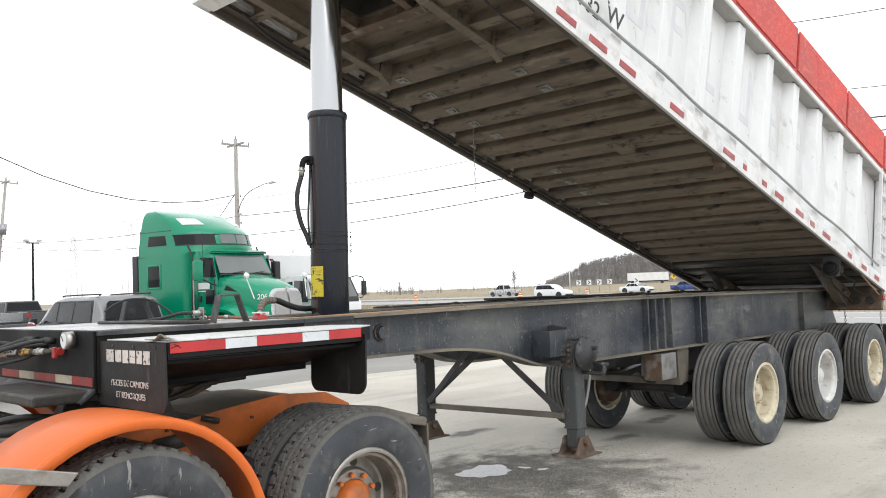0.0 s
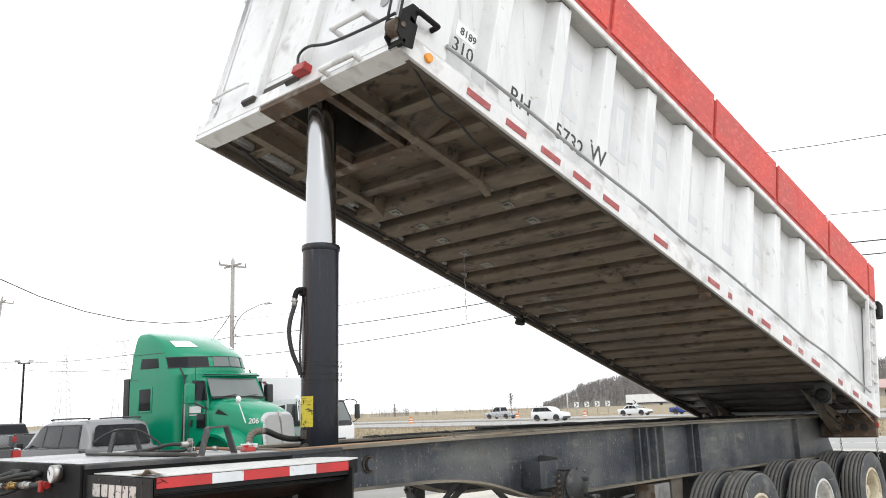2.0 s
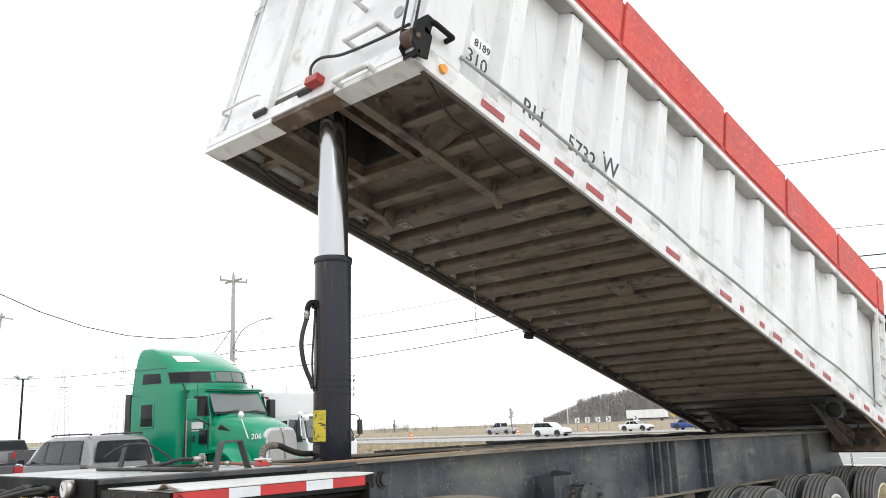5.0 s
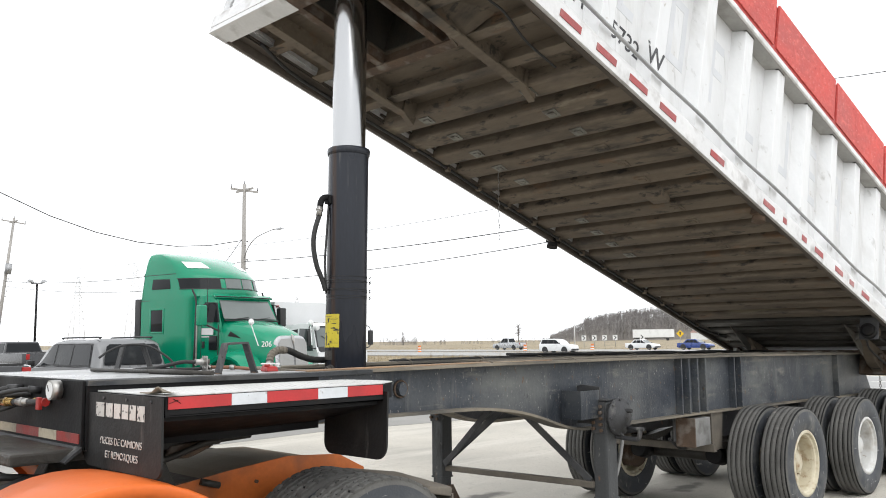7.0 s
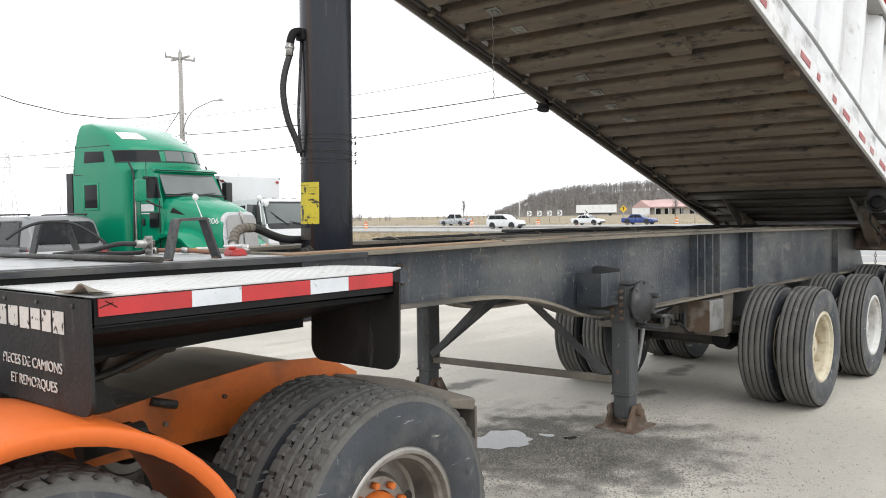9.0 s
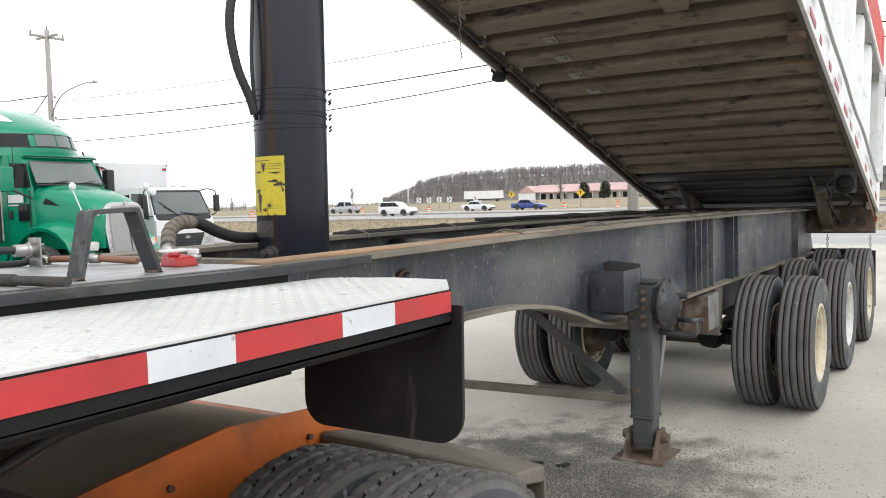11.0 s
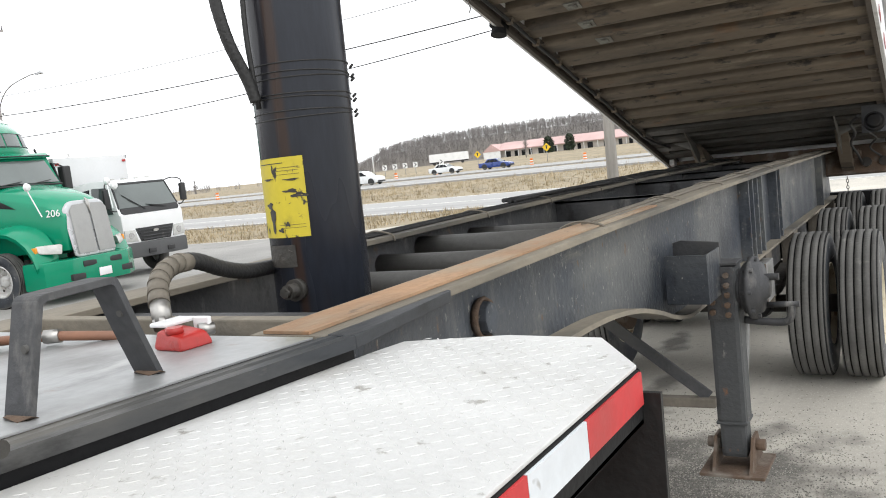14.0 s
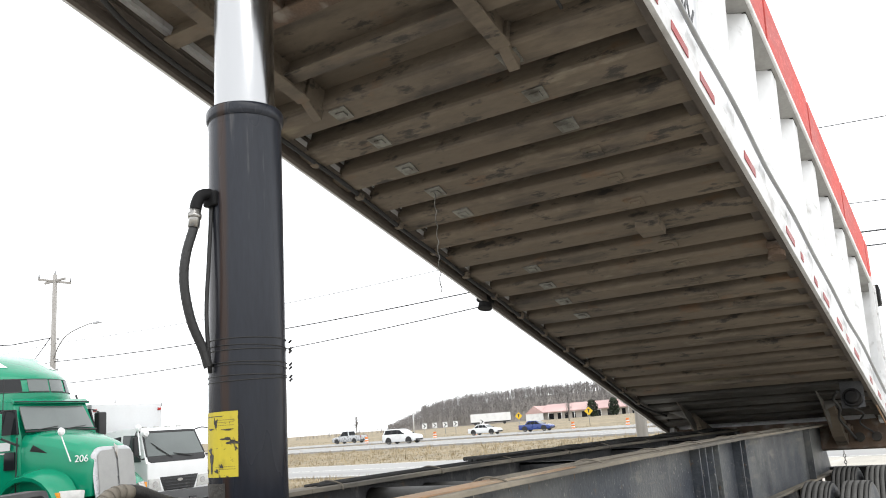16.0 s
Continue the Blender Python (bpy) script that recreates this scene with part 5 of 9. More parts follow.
for x in (6.74, 8.05, 9.75, 11.25):
    for s in (-1, 1):
        bm = bm_new()
        prism(bm, [(x - 0.11, along(LOW, x)), (x + 0.13, along(LOW, x)), (x + 0.09, 0.64), (x - 0.10, 0.62)], "y", s * 0.5 - 0.05, s * 0.5 + 0.05, 0.005)
        tp("spring_hanger", bm, "flap_dust", "dusty welded spring hanger")
bm = bm_new()
block(bm, 6.56, 6.572, -0.60, 0.62, 0.63, 0.695, 0.002)
block(bm, 6.572, 6.62, -0.60, 0.62, 0.63, 0.64, 0.002)
block(bm, 6.572, 6.62, -0.60, 0.62, 0.685, 0.695, 0.002)
tp("cross_channel", bm, "flap_dust", "dusty steel channel between the spring hangers")
for s in (-1, 1):
    bm = bm_new()
    prism(bm, [(6.15, along(LOW, 6.15) - 0.02), (6.12, 0.76), (6.3, 0.72), (11.0, 0.72), (11.1, along(LOW, 11.1) - 0.02)], "y", s * 0.43 - 0.006, s * 0.43 + 0.006)
    tp("suspension_plate", bm, "gear", "long grimy plate carrying the suspension")
bm = bm_new()
block(bm, 6.18, 6.47, -0.62, -0.44, 0.715, 0.965, 0.006)
vb = tp("valve_box", bm, "box_metal", "small galvanised box under the rail")
bm = bm_new()
block(bm, 6.163, 6.178, -0.625, -0.435, 0.71, 0.97, 0.003)
tp("box_flange", bm, "rust_dark", parent=vb)
bm = bm_new()
pipe(bm, [(6.1, -0.4, 0.78), (6.4, -0.35, 0.66), (6.9, -0.2, 0.64), (7.1, 0.1, 0.66)], 0.014, 8, 6)
tp("brake_hose", bm, "hose", "sagging brake hoses")
for s in (-1, 1):
    bm = bm_new()
    block(bm, 11.28, 11.295, min(s * 0.6, s * 1.2), max(s * 0.6, s * 1.2), 0.30, 0.96)
    tp("rear_mud_flap", bm, "rubber", "black rubber rear mud flap")
bm = bm_new()
block(bm, 11.2, 11.35, -1.15, 1.15, 0.86, 0.98, 0.006)
tp("rear_beam", bm, "black_steel", "black rear cross beam")
for s in (-1, 1):
    bm = bm_new()
    prism(bm, [(10.7, 1.46), (11.35, 1.38), (11.38, 1.16), (11.05, 0.95), (10.75, 1.0)], "y", s * 0.40 - 0.04, s * 0.40 + 0.04, 0.006)
    tp("hinge_bracket", bm, "frame", "greasy hinge bracket")


# ---- the raised dump box ----
TILT = 16.8
box_m = pose(11.153, 0, 1.39, 0, TILT, 0) @ Matrix.Diagonal((1, 1.025, 1.03, 1))
box = thing("dump_box", box_m, "raised white aluminium dump box with red boards along its top", "dump box")
LEN = 9.18


def bp(name, bm, mat, label="", parent=None, soft=False):
    return part(name, bm, M[mat], parent or box, label, soft=soft) if parent is None else part(name, bm, M[mat], parent, label, soft=soft)


POSTS = [-8.295 + 0.705 * k for k in range(11)]
for s in (-1, 1):
    bm = bm_new()
    block(bm, -LEN, -0.12, s * 1.085 - 0.012, s * 1.085 + 0.012, 0.14, 1.60)
    wall = bp("side_wall", bm, "box_white", "weathered white aluminium side sheet")
    bm = bm_new()
    o = lambda p: [(y * s, z) for y, z in p]
    prism(bm, o([(1.10, 0.07), (1.165, 0.07), (1.17, 0.0), (1.222, 0.0), (1.226, 0.13), (1.215, 0.16), (1.10, 0.29), (1.09, 0.29)]), "x", -LEN, -0.12, 0.004)
    low = bp("bottom_rail", bm, "box_rail", "dented white bottom rail", wall)
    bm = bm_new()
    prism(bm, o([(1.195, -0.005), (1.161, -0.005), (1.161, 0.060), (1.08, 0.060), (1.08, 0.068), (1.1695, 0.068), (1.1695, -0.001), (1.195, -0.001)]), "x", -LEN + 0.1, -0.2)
    bp("rail_underside", bm, "under_dark", "grimy underside of the bottom rail, shade in its colour", wall)
    bm = bm_new()
    prism(bm, o([(1.09, 1.48), (1.245, 1.48), (1.255, 1.488), (1.255, 1.538), (1.09, 1.545)]), "x", -LEN, -0.1, 0.005)
    bp("top_rail", bm, "box_rail", "white top rail", wall)
    # Thin sheet whose grey carries dirt and the shade below the rail.
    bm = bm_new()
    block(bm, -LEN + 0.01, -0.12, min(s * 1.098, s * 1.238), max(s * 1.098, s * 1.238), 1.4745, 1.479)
    bp("rail_soffit", bm, "soffit", "grimy underside of the top rail, shade in its colour", wall)
    for x in POSTS:
        bm = bm_new()
        t = bmesh.new()
        body(t, [[(x - 0.125, s * 1.09, z), (x - 0.075, s * y, z), (x + 0.075, s * y, z), (x + 0.125, s * 1.09, z)] for z, y in ((0.165, 1.209), (0.34, 1.212), (1.40, 1.212), (1.473, 1.212))], 0.006, False)
        merge(bm, t)
        bp("side_post", bm, "box_white", parent=wall)
        # Dark strip painting in grime and shade below the rail.
        bm = bm_new()
        block(bm, x - 0.085, x + 0.085 * rng.uniform(0.2, 1.0), min(s * 1.12, s * 1.2145), max(s * 1.12, s * 1.2145), 1.465, 1.4735)
        bp("post_gap", bm, "greasy", "dark strip at the post head, grime and painted shade", wall)
    bm = bm_new()
    block(bm, -LEN, -8.79, min(s * 1.11, s * 1.222), max(s * 1.11, s * 1.222), 0.15, 1.50, 0.01)
    bp("corner_post", bm, "box_white", "broad front corner post", wall)
    bm = bm_new()
    block(bm, -0.32, -0.1, min(s * 1.11, s * 1.225), max(s * 1.11, s * 1.225), 0.0, 1.476, 0.008)
    bp("rear_post", bm, "box_white", "rear corner post", wall)
    bm = bm_new()
    pipe(bm, [(-8.82, s * 1.235, 0.26), *[(-8.3 + 0.7 * k, s * (1.238 + 0.006 * (k % 2)), 0.262 + rng.uniform(-0.012, 0.012)) for k in range(11)], (-0.5, s * 1.235, 0.24)], 0.014, 8, 4)
    bp("side_conduit", bm, "galv", "grey conduit clipped along the side", wall)
    # red boards on top
    joints = [-9.12, -6.98, -5.0, -3.44, -1.85, -0.4, -0.12]
    bm = bm_new()
    block(bm, -9.14, -0.1, s * 1.19 - 0.03, s * 1.19 + 0.03, 1.541, 1.66, 0.004)
    base = bp("board_rail", bm, "red_frame", "red steel rail under the boards", wall)
    for a, b in zip(joints, joints[1:]):
        bm = bm_new()
        block(bm, a + 0.034, b - 0.034, s * 1.222 - 0.011, s * 1.222 + 0.011, 1.625, 2.105 + rng.uniform(-0.012, 0.008), 0.003)
        bp("top_board", bm, "red_board", "red painted strand board", base)
        bm = bm_new()
        block(bm, b - 0.05, b + 0.05, s * 1.19 - 0.02, s * 1.19 + 0.02, 1.655, 2.085, 0.004)
        bp("board_stake", bm, "red_frame", parent=base)
    # red markers on the bottom rail
    spans = [(-8.546, -8.294), (-8.109, -7.869), (-7.68, -7.432), (-7.252, -7.007), (-6.819, -6.578), (-6.0, -5.76), (-4.977, -4.74), (-4.547, -4.471), (-4.1, -3.99), (-3.774, -3.562), (-3.225, -3.011), (-2.807, -2.678), (-2.431, -2.194), (-1.6, -1.469), (-1.1, -0.92), (-0.6, -0.42)]
    for a, b in spans:
        bm = bm_new()
        block(bm, a, b, s * 1.2265 - 0.002, s * 1.2265 + 0.002, 0.045, 0.098)
        bp("reflector_strip", bm, "tape_faded", parent=low)
    bm = bm_new()
    rod(bm, (-8.95, s * 1.222, 0.08), (-8.95, s * 1.245, 0.08), 0.036, 0.03, seg=20)
    bp("marker_lamp", bm, "amber", "round amber marker lamp", low)

# near side details
near = [o for o in box.children if o.name.startswith("side_wall")][0]
bm = bm_new()
pipe(bm, [(-9.15, -1.222, 0.29), (-9.15, -1.28, 0.295), (-9.13, -1.285, 0.295), (-8.99, -1.285, 0.295), (-8.97, -1.28, 0.295), (-8.97, -1.222, 0.29)], 0.02, 8, 3)
bp("grab_handle", bm, "black_steel", "black grab handle", near)
bm = bm_new()
beam(bm, (-9.16, -1.235, 1.15), (-9.14, -1.235, 0.89), 0.05, 0.012, up=(0, 1, 0))
beam(bm, (-9.14, -1.235, 0.90), (-9.0, -1.235, 0.90), 0.05, 0.012, up=(0, 1, 0))
beam(bm, (-9.0, -1.235, 0.90), (-8.98, -1.235, 1.1), 0.05, 0.012, up=(0, 1, 0))
bp("tarp_hook", bm, "rust_dark", "rusty steel hook", near)
lay = Matrix(((1, 0, 0, 0), (0, 0, -1, 0), (0, 1, 0, 0), (0, 0, 0, 1)))


def on_side(x, y, z):
    return Matrix.Translation((x, y, z)) @ lay


bm = bm_new()
block(bm, -8.755, -8.545, -1.2155, -1.2125, 0.41, 0.53)
stk = bp("sticker", bm, "white_paint", "white sticker with black figures", near)
stk.location = (0.0, -0.0105, 0.0)
lettering("stencil_mark", "8189", 0.085, M["letter_black"], near, on_side(-8.63, -1.2275, 0.44), "black stencilled figures")
lettering("stencil_mark", "310", 0.15, M["letter_black"], near, on_side(-8.66, -1.2275, 0.285), "dark worn figures")
lettering("stencil_mark", "RH", 0.20, M["letter_black"], near, on_side(-7.853, -1.0985, 0.365), "black stencilled letters")
lettering("stencil_mark", "5732", 0.20, M["letter_black"], near, on_side(-7.19, -1.0985, 0.375), "black stencilled figures, half worn off")
lettering("stencil_mark", "W", 0.235, M["letter_black"], near, on_side(-6.94, -1.2135, 0.325), "black stencilled letter")
strokes = ((0, 0.07, 0, 0.6), (0.2, 0.27, 0, 0.6), (0.05, 0.22, 0.52, 0.6), (0.05, 0.22, 0, 0.08), (0.05, 0.22, 0.27, 0.34))
shapes = ((0, 2, 3), (0, 1, 2, 3), (0, 4, 2), (0, 3), (0, 1, 3), (0, 2, 3, 4), (0, 1, 2, 4))
for k, x in enumerate((-7.22, -6.5, -5.79, -5.1, -4.38, -3.63, -2.97)):
    bm = bm_new()
    for q in shapes[k]:
        a, b, c, d = strokes[q]
        block(bm, x - 0.13 + a, x - 0.13 + b, -1.0982 - 0.0002 * q, -1.0965, 0.62 + c, 0.62 + d)
    bp("faded_letter", bm, "ghost", "ghost of a removed letter", near)
bm = bm_new()
for y in (-1.245,):
    block(bm, -0.30, -0.27, y - 0.02, y + 0.02, 0.3, 1.55)
    block(bm, -0.56, -0.53, y - 0.02, y + 0.02, 0.3, 1.55)
lad = bp("rear_ladder", bm, "box_rail", "white ladder at the rear corner", near)
for k in range(5):
    bm = bm_new()
    rod(bm, (-0.545, -1.245, 0.42 + 0.26 * k), (-0.285, -1.245, 0.42 + 0.26 * k), 0.014, seg=8)
    bp("rung", bm, "box_rail", parent=lad)
bm = bm_new()
hull(bm, [(-0.1 + a * 0.09, -1.24 + b * 0.05, 1.5 + c * 0.11) for a in (-1, 1) for b in (-1, 1) for c in (-1, 1)], 0.03)
bp("gate_latch", bm, "black_steel", "black tailgate latch", near)

# front wall
bm = bm_new()
block(bm, -LEN, -LEN + 0.03, -1.2, 1.2, 0.14, 1.72)
front = bp("front_wall", bm, "box_white", "white front wall")
for y in (0.46, -0.10):
    bm = bm_new()
    block(bm, -LEN - 0.07, -LEN + 0.01, y - 0.075, y + 0.075, 0.152, 1.70, 0.012)
    bp("front_post", bm, "box_white", "square front post", front)
    bm = bm_new()
    prism(bm, [(-LEN - 0.085, 0.125), (-LEN - 0.052, 0.105), (-LEN - 0.052, 0.15), (-LEN - 0.085, 0.15)], "y", y - 0.08, y + 0.08, 0.004)
    bp("post_foot", bm, "greasy", "dark greasy foot of the post", front)
bm = bm_new()
block(bm, -LEN - 0.004, -LEN + 0.002, 0.0, 0.38, 0.3, 1.55)
bp("wear_panel", bm, "box_rail", "brighter centre panel", front)
bm = bm_new()
block(bm, -LEN - 0.05, -LEN + 0.12, -1.225, 1.225, 0.045, 0.15, 0.008)
bp("front_sill", bm, "box_rail", "scuffed front sill", front)
bm = bm_new()
block(bm, -LEN - 0.047, -LEN + 0.12, 0.30, 1.225, 0.0, 0.043, 0.004)
bp("sill_lip", bm, "box_rail", "white lower lip of the sill", front)
bm = bm_new()
block(bm, -LEN - 0.047, -LEN + 0.12, -1.225, -0.45, 0.0, 0.043, 0.004)
bp("sill_lip", bm, "box_rail", "white lower lip of the sill", front)
bm = bm_new()
block(bm, -LEN - 0.035, -LEN + 0.12, -0.446, 0.296, 0.0, 0.043, 0.004)
bp("sill_lip", bm, "rust_dark", "bare rusty lower lip of the sill", front)
bm = bm_new()
block(bm, -LEN - 0.06, -LEN + 0.06, -1.225, 1.225, 1.66, 1.76, 0.01)
bp("front_cap", bm, "box_rail", parent=front)
for k in range(5):
    bm = bm_new()
    z = 0.03 + 0.345 * k
    pipe(bm, [(-LEN, -0.53, z), (-LEN - 0.10, -0.535, z), (-LEN - 0.115, -0.55, z), (-LEN - 0.115, -0.85, z), (-LEN - 0.10, -0.865, z), (-LEN, -0.87, z)], 0.021, 8, 3)
    bp("rung", bm, "box_rail", "white bar rung", front)
bm = bm_new()
pipe(bm, [(-LEN, 1.12, 0.36), (-LEN - 0.06, 1.11, 0.36), (-LEN - 0.06, 0.62, 0.36), (-LEN, 0.61, 0.36)], 0.012, 8, 2)
bp("hand_bar", bm, "box_rail", "thin white hand bar", front)
bm = bm_new()
rod(bm, (-LEN - 0.012, -0.93, 0.52), (-LEN + 0.01, -0.93, 0.52), 0.045, seg=18)
bp("round_badge", bm, "galv", "small grey round badge", front)
bm = bm_new()
block(bm, -LEN - 0.13, -LEN - 0.05, -0.31, -0.17, 0.12, 0.185, 0.01)
bp("air_valve", bm, "red_valve", "small red air valve", front)
bm = bm_new()
pipe(bm, [(-LEN - 0.1, -0.2, 0.17), (-LEN - 0.1, -0.16, 0.30), (-LEN - 0.1, -0.26, 0.34), (-LEN - 0.08, -0.5, 0.29), (-LEN - 0.07, -0.9, 0.27), (-LEN - 0.06, -1.15, 0.28)], 0.011, 8, 6)
bp("air_hose", bm, "hose", "thin black air hose", front)
bm = bm_new()
block(bm, -LEN - 0.012, -LEN + 0.004, -0.02, 0.37, 0.20, 0.24)
bp("drain_slot", bm, "greasy", "dark slot above the sill", front)
bm = bm_new()
prism(bm, [(-LEN - 0.10, 0.06), (-LEN - 0.02, 0.0), (-LEN + 0.05, 0.02), (-LEN + 0.05, 0.20), (-LEN - 0.04, 0.25), (-LEN - 0.10, 0.21)], "y", -1.16, -1.145, 0.003)
prism(bm, [(-LEN - 0.10, 0.06), (-LEN - 0.02, 0.0), (-LEN + 0.05, 0.02), (-LEN + 0.05, 0.20), (-LEN - 0.04, 0.25), (-LEN - 0.10, 0.21)], "y", -1.275, -1.262, 0.003)
block(bm, -LEN - 0.03, -LEN + 0.03, -1.275, -1.145, 0.19, 0.33, 0.006)
block(bm, -LEN - 0.05, -LEN - 0.02, -1.275, -1.145, 0.0, 0.05, 0.006)
bp("pulley_bracket", bm, "black_steel", "black pulley bracket", front)
bm = bm_new()
rod(bm, (-LEN - 0.07, -1.255, 0.13), (-LEN - 0.07, -1.165, 0.13), 0.06, seg=22)
rod(bm, (-LEN - 0.07, -1.285, 0.13), (-LEN - 0.07, -1.14, 0.13), 0.018, seg=12)
bp("pulley_wheel", bm, "rust_dark", "worn pulley wheel", front)
bm = bm_new()
for y in (-1.16, -1.28):
    pipe(bm, [(-LEN - 0.115, y, 0.14), (-LEN - 0.12, y + 0.03, 1.0), (-LEN - 0.12, y + 0.04, 1.9)], 0.01, 6, 3)
bp("tarp_rope", bm, "hose", "black tarp ropes", front)
bm = bm_new()
rod(bm, (-LEN - 0.16, -1.25, 1.86), (-LEN - 0.16, 1.42, 1.86), 0.06, seg=18)
roll = bp("tarp_roller", bm, "plastic", "black tarp roller tube", front)
bm = bm_new()
rod(bm, (-LEN - 0.16, 1.42, 1.86), (-LEN - 0.16, 1.52, 1.86), 0.10, seg=20)
rod(bm, (-LEN - 0.16, 1.28, 1.80), (-LEN - 0.16, 1.36, 1.74), 0.04, seg=12)
bp("roller_motor", bm, "plastic", "round motor end", roll)
bm = bm_new()
rod(bm, (-LEN - 0.2, -1.2, 1.97), (-LEN - 0.2, 1.36, 1.95), 0.018, seg=10)
for y in (-0.1, 0.46, 1.0):
    block(bm, -LEN - 0.12, -LEN, y - 0.06, y + 0.06, 1.72, 1.84, 0.01)
bp("roller_guard", bm, "black_steel", "thin bar and brackets of the roller", roll)

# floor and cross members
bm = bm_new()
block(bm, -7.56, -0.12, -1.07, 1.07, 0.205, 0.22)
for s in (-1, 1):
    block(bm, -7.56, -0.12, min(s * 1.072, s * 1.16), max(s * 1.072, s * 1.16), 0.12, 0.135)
floor_ob = bp("box_floor", bm, "under_dark", "dirty floor underside, darkened for shade between the members")
for k in range(24):
    x = -7.42 + 0.33 * k
    if x > -0.3:
        break
    bm = bm_new()
    sag = rng.uniform(-0.006, 0.006)
    lip = rng.uniform(-0.006, 0.008)
    prism(bm, [(x - 0.088, 0.215), (x - 0.09, 0.075), (x - 0.086, 0.06 + sag), (x - 0.077, 0.049 + sag), (x - 0.065, 0.045 + sag), (x + 0.082, 0.045 + sag), (x + 0.09, 0.05 + sag + lip), (x + 0.088, 0.058 + sag + lip), (x - 0.06, 0.055 + sag), (x - 0.074, 0.066 + sag), (x - 0.076, 0.215)], "y", -1.158, 1.158)
    bp("cross_member", bm, "under" if x < -1.5 else "greasy", "dusty brown cross member" if x < -1.5 else "black greasy cross member", floor_ob)
    if k < 11:
        for y in (0.61, -0.47):
            if k in (5, 6) and y > 0:
                continue
            bm = bm_new()
            yy = y + rng.uniform(-0.03, 0.03)
            t = bmesh.new()
            prism(t, [(x - 0.06, yy - 0.06), (x + 0.05, yy - 0.05), (x + 0.055, yy + 0.055), (x - 0.055, yy + 0.06)], "z", 0.036 + sag, 0.044 + sag)
            merge(bm, t)
            block(bm, x - 0.025, x + 0.02, yy - 0.03, yy + 0.03, 0.028 + sag, 0.037 + sag, 0.003)
            bp("floor_clip", bm, "bright_plate" if (y > 0 or k in (0, 1, 2)) else "under", "pale worn clip", floor_ob)
bm = bm_new()
block(bm, -5.565, -5.405, -0.56, -0.40, -0.03, 0.045, 0.01)
bp("floor_bracket", bm, "under", "square bracket under the floor", floor_ob)
for y, x in ((-1.12, -4.82), (1.21, -4.74)):
    bm = bm_new()
    rod(bm, (x, y, 0.045), (x, y, -0.05), 0.05, 0.06, seg=16)
    block(bm, x - 0.07, x + 0.07, y - 0.05, y + 0.05, 0.0, 0.05, 0.01)
    bp("work_lamp", bm, "rust_dark" if y < 0 else "black_steel", "small dark lamp under the floor", floor_ob)
bm = bm_new()
pipe(bm, [(-8.9, 1.0, 0.03), (-8.4, 1.12, 0.02), *[(-7.3 + 0.42 * k, 1.1 + rng.uniform(-0.015, 0.015), 0.025 + rng.uniform(-0.012, 0.006)) for k in range(15)], (-0.9, 1.0, 0.04)], 0.014, 8, 4)
cd = bp("wiring_conduit", bm, "hose", "dark wiring conduit under the far edge", floor_ob)
for k in range(13):
    bm = bm_new()
    block(bm, -7.1 + 0.46 * k, -7.06 + 0.46 * k, 1.075, 1.125, 0.005, 0.05, 0.004)
    bp("conduit_clip", bm, "under", parent=cd)
bm = bm_new()
for k in range(13):
    for a in range(2):
        pipe(bm, [(-6.46 + 0.0, 0.61, 0.02 - 0.05 * k), (-6.46 + 0.006, 0.61 + 0.006 * (1 if k % 2 else -1), -0.005 - 0.05 * k), (-6.46, 0.61, -0.028 - 0.05 * k)], 0.0035, 5, 3)
ch = bp("hanging_chain", bm, "steel", "thin chain hanging from a cross member", floor_ob)
ch.matrix_basis = Matrix.Translation((-6.46, 0.61, 0.03)) @ Matrix.Rotation(radians(-TILT), 4, "Y") @ Matrix.Translation((6.46, -0.61, -0.03))

# open front bay round the cylinder
bm = bm_new()
block(bm, -LEN + 0.02, -7.5, -1.07, 1.07, 0.62, 0.66)
bay = bp("front_bay", bm, "greasy", "dark recess above the cylinder")
for a, b, c, d, z0, z1, mt in ((-LEN + 0.05, -7.5, -1.07, -0.21, 0.17, 0.19, "under"), (-LEN + 0.05, -7.5, 0.36, 1.07, 0.17, 0.19, "under"), (-8.22, -7.5, -0.21, 0.36, 0.17, 0.19, "under")):
    bm = bm_new()
    block(bm, a, b, c, d, z0, z1)
    bp("bay_plate", bm, mt, "dirty brown bay plate", bay)
for s in (-1, 1):
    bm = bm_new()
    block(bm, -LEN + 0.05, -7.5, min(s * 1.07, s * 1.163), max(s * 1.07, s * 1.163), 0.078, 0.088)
    bp("bay_plate", bm, "under_dark", "dirty closing strip beside the rail, in the shade-darkened brown", bay)
for y in (-0.21, 0.36):
    bm = bm_new()
    block(bm, -LEN + 0.03, -8.22, y - 0.008, y + 0.008, 0.17, 0.64)
    bp("bay_wall", bm, "greasy", parent=bay)
bm = bm_new()
block(bm, -8.228, -8.212, -0.21, 0.36, 0.17, 0.64)
bp("bay_wall", bm, "greasy", parent=bay)
for y, x1 in ((-0.48, -7.52), (0.72, -7.62)):
    bm = bm_new()
    block(bm, -LEN + 0.06, x1, y - 0.045, y + 0.045, 0.02, 0.035, 0.002)
    block(bm, -LEN + 0.06, x1, y - 0.008, y + 0.008, 0.03, 0.17)
    prism(bm, [(x1 - 0.02, 0.03), (x1 + 0.13, -0.03), (x1 + 0.13, 0.16), (x1 - 0.02, 0.17)], "y", y - 0.03, y + 0.03, 0.004)
    bp("bay_beam", bm, "under", "long dusty beam along the bay", bay)
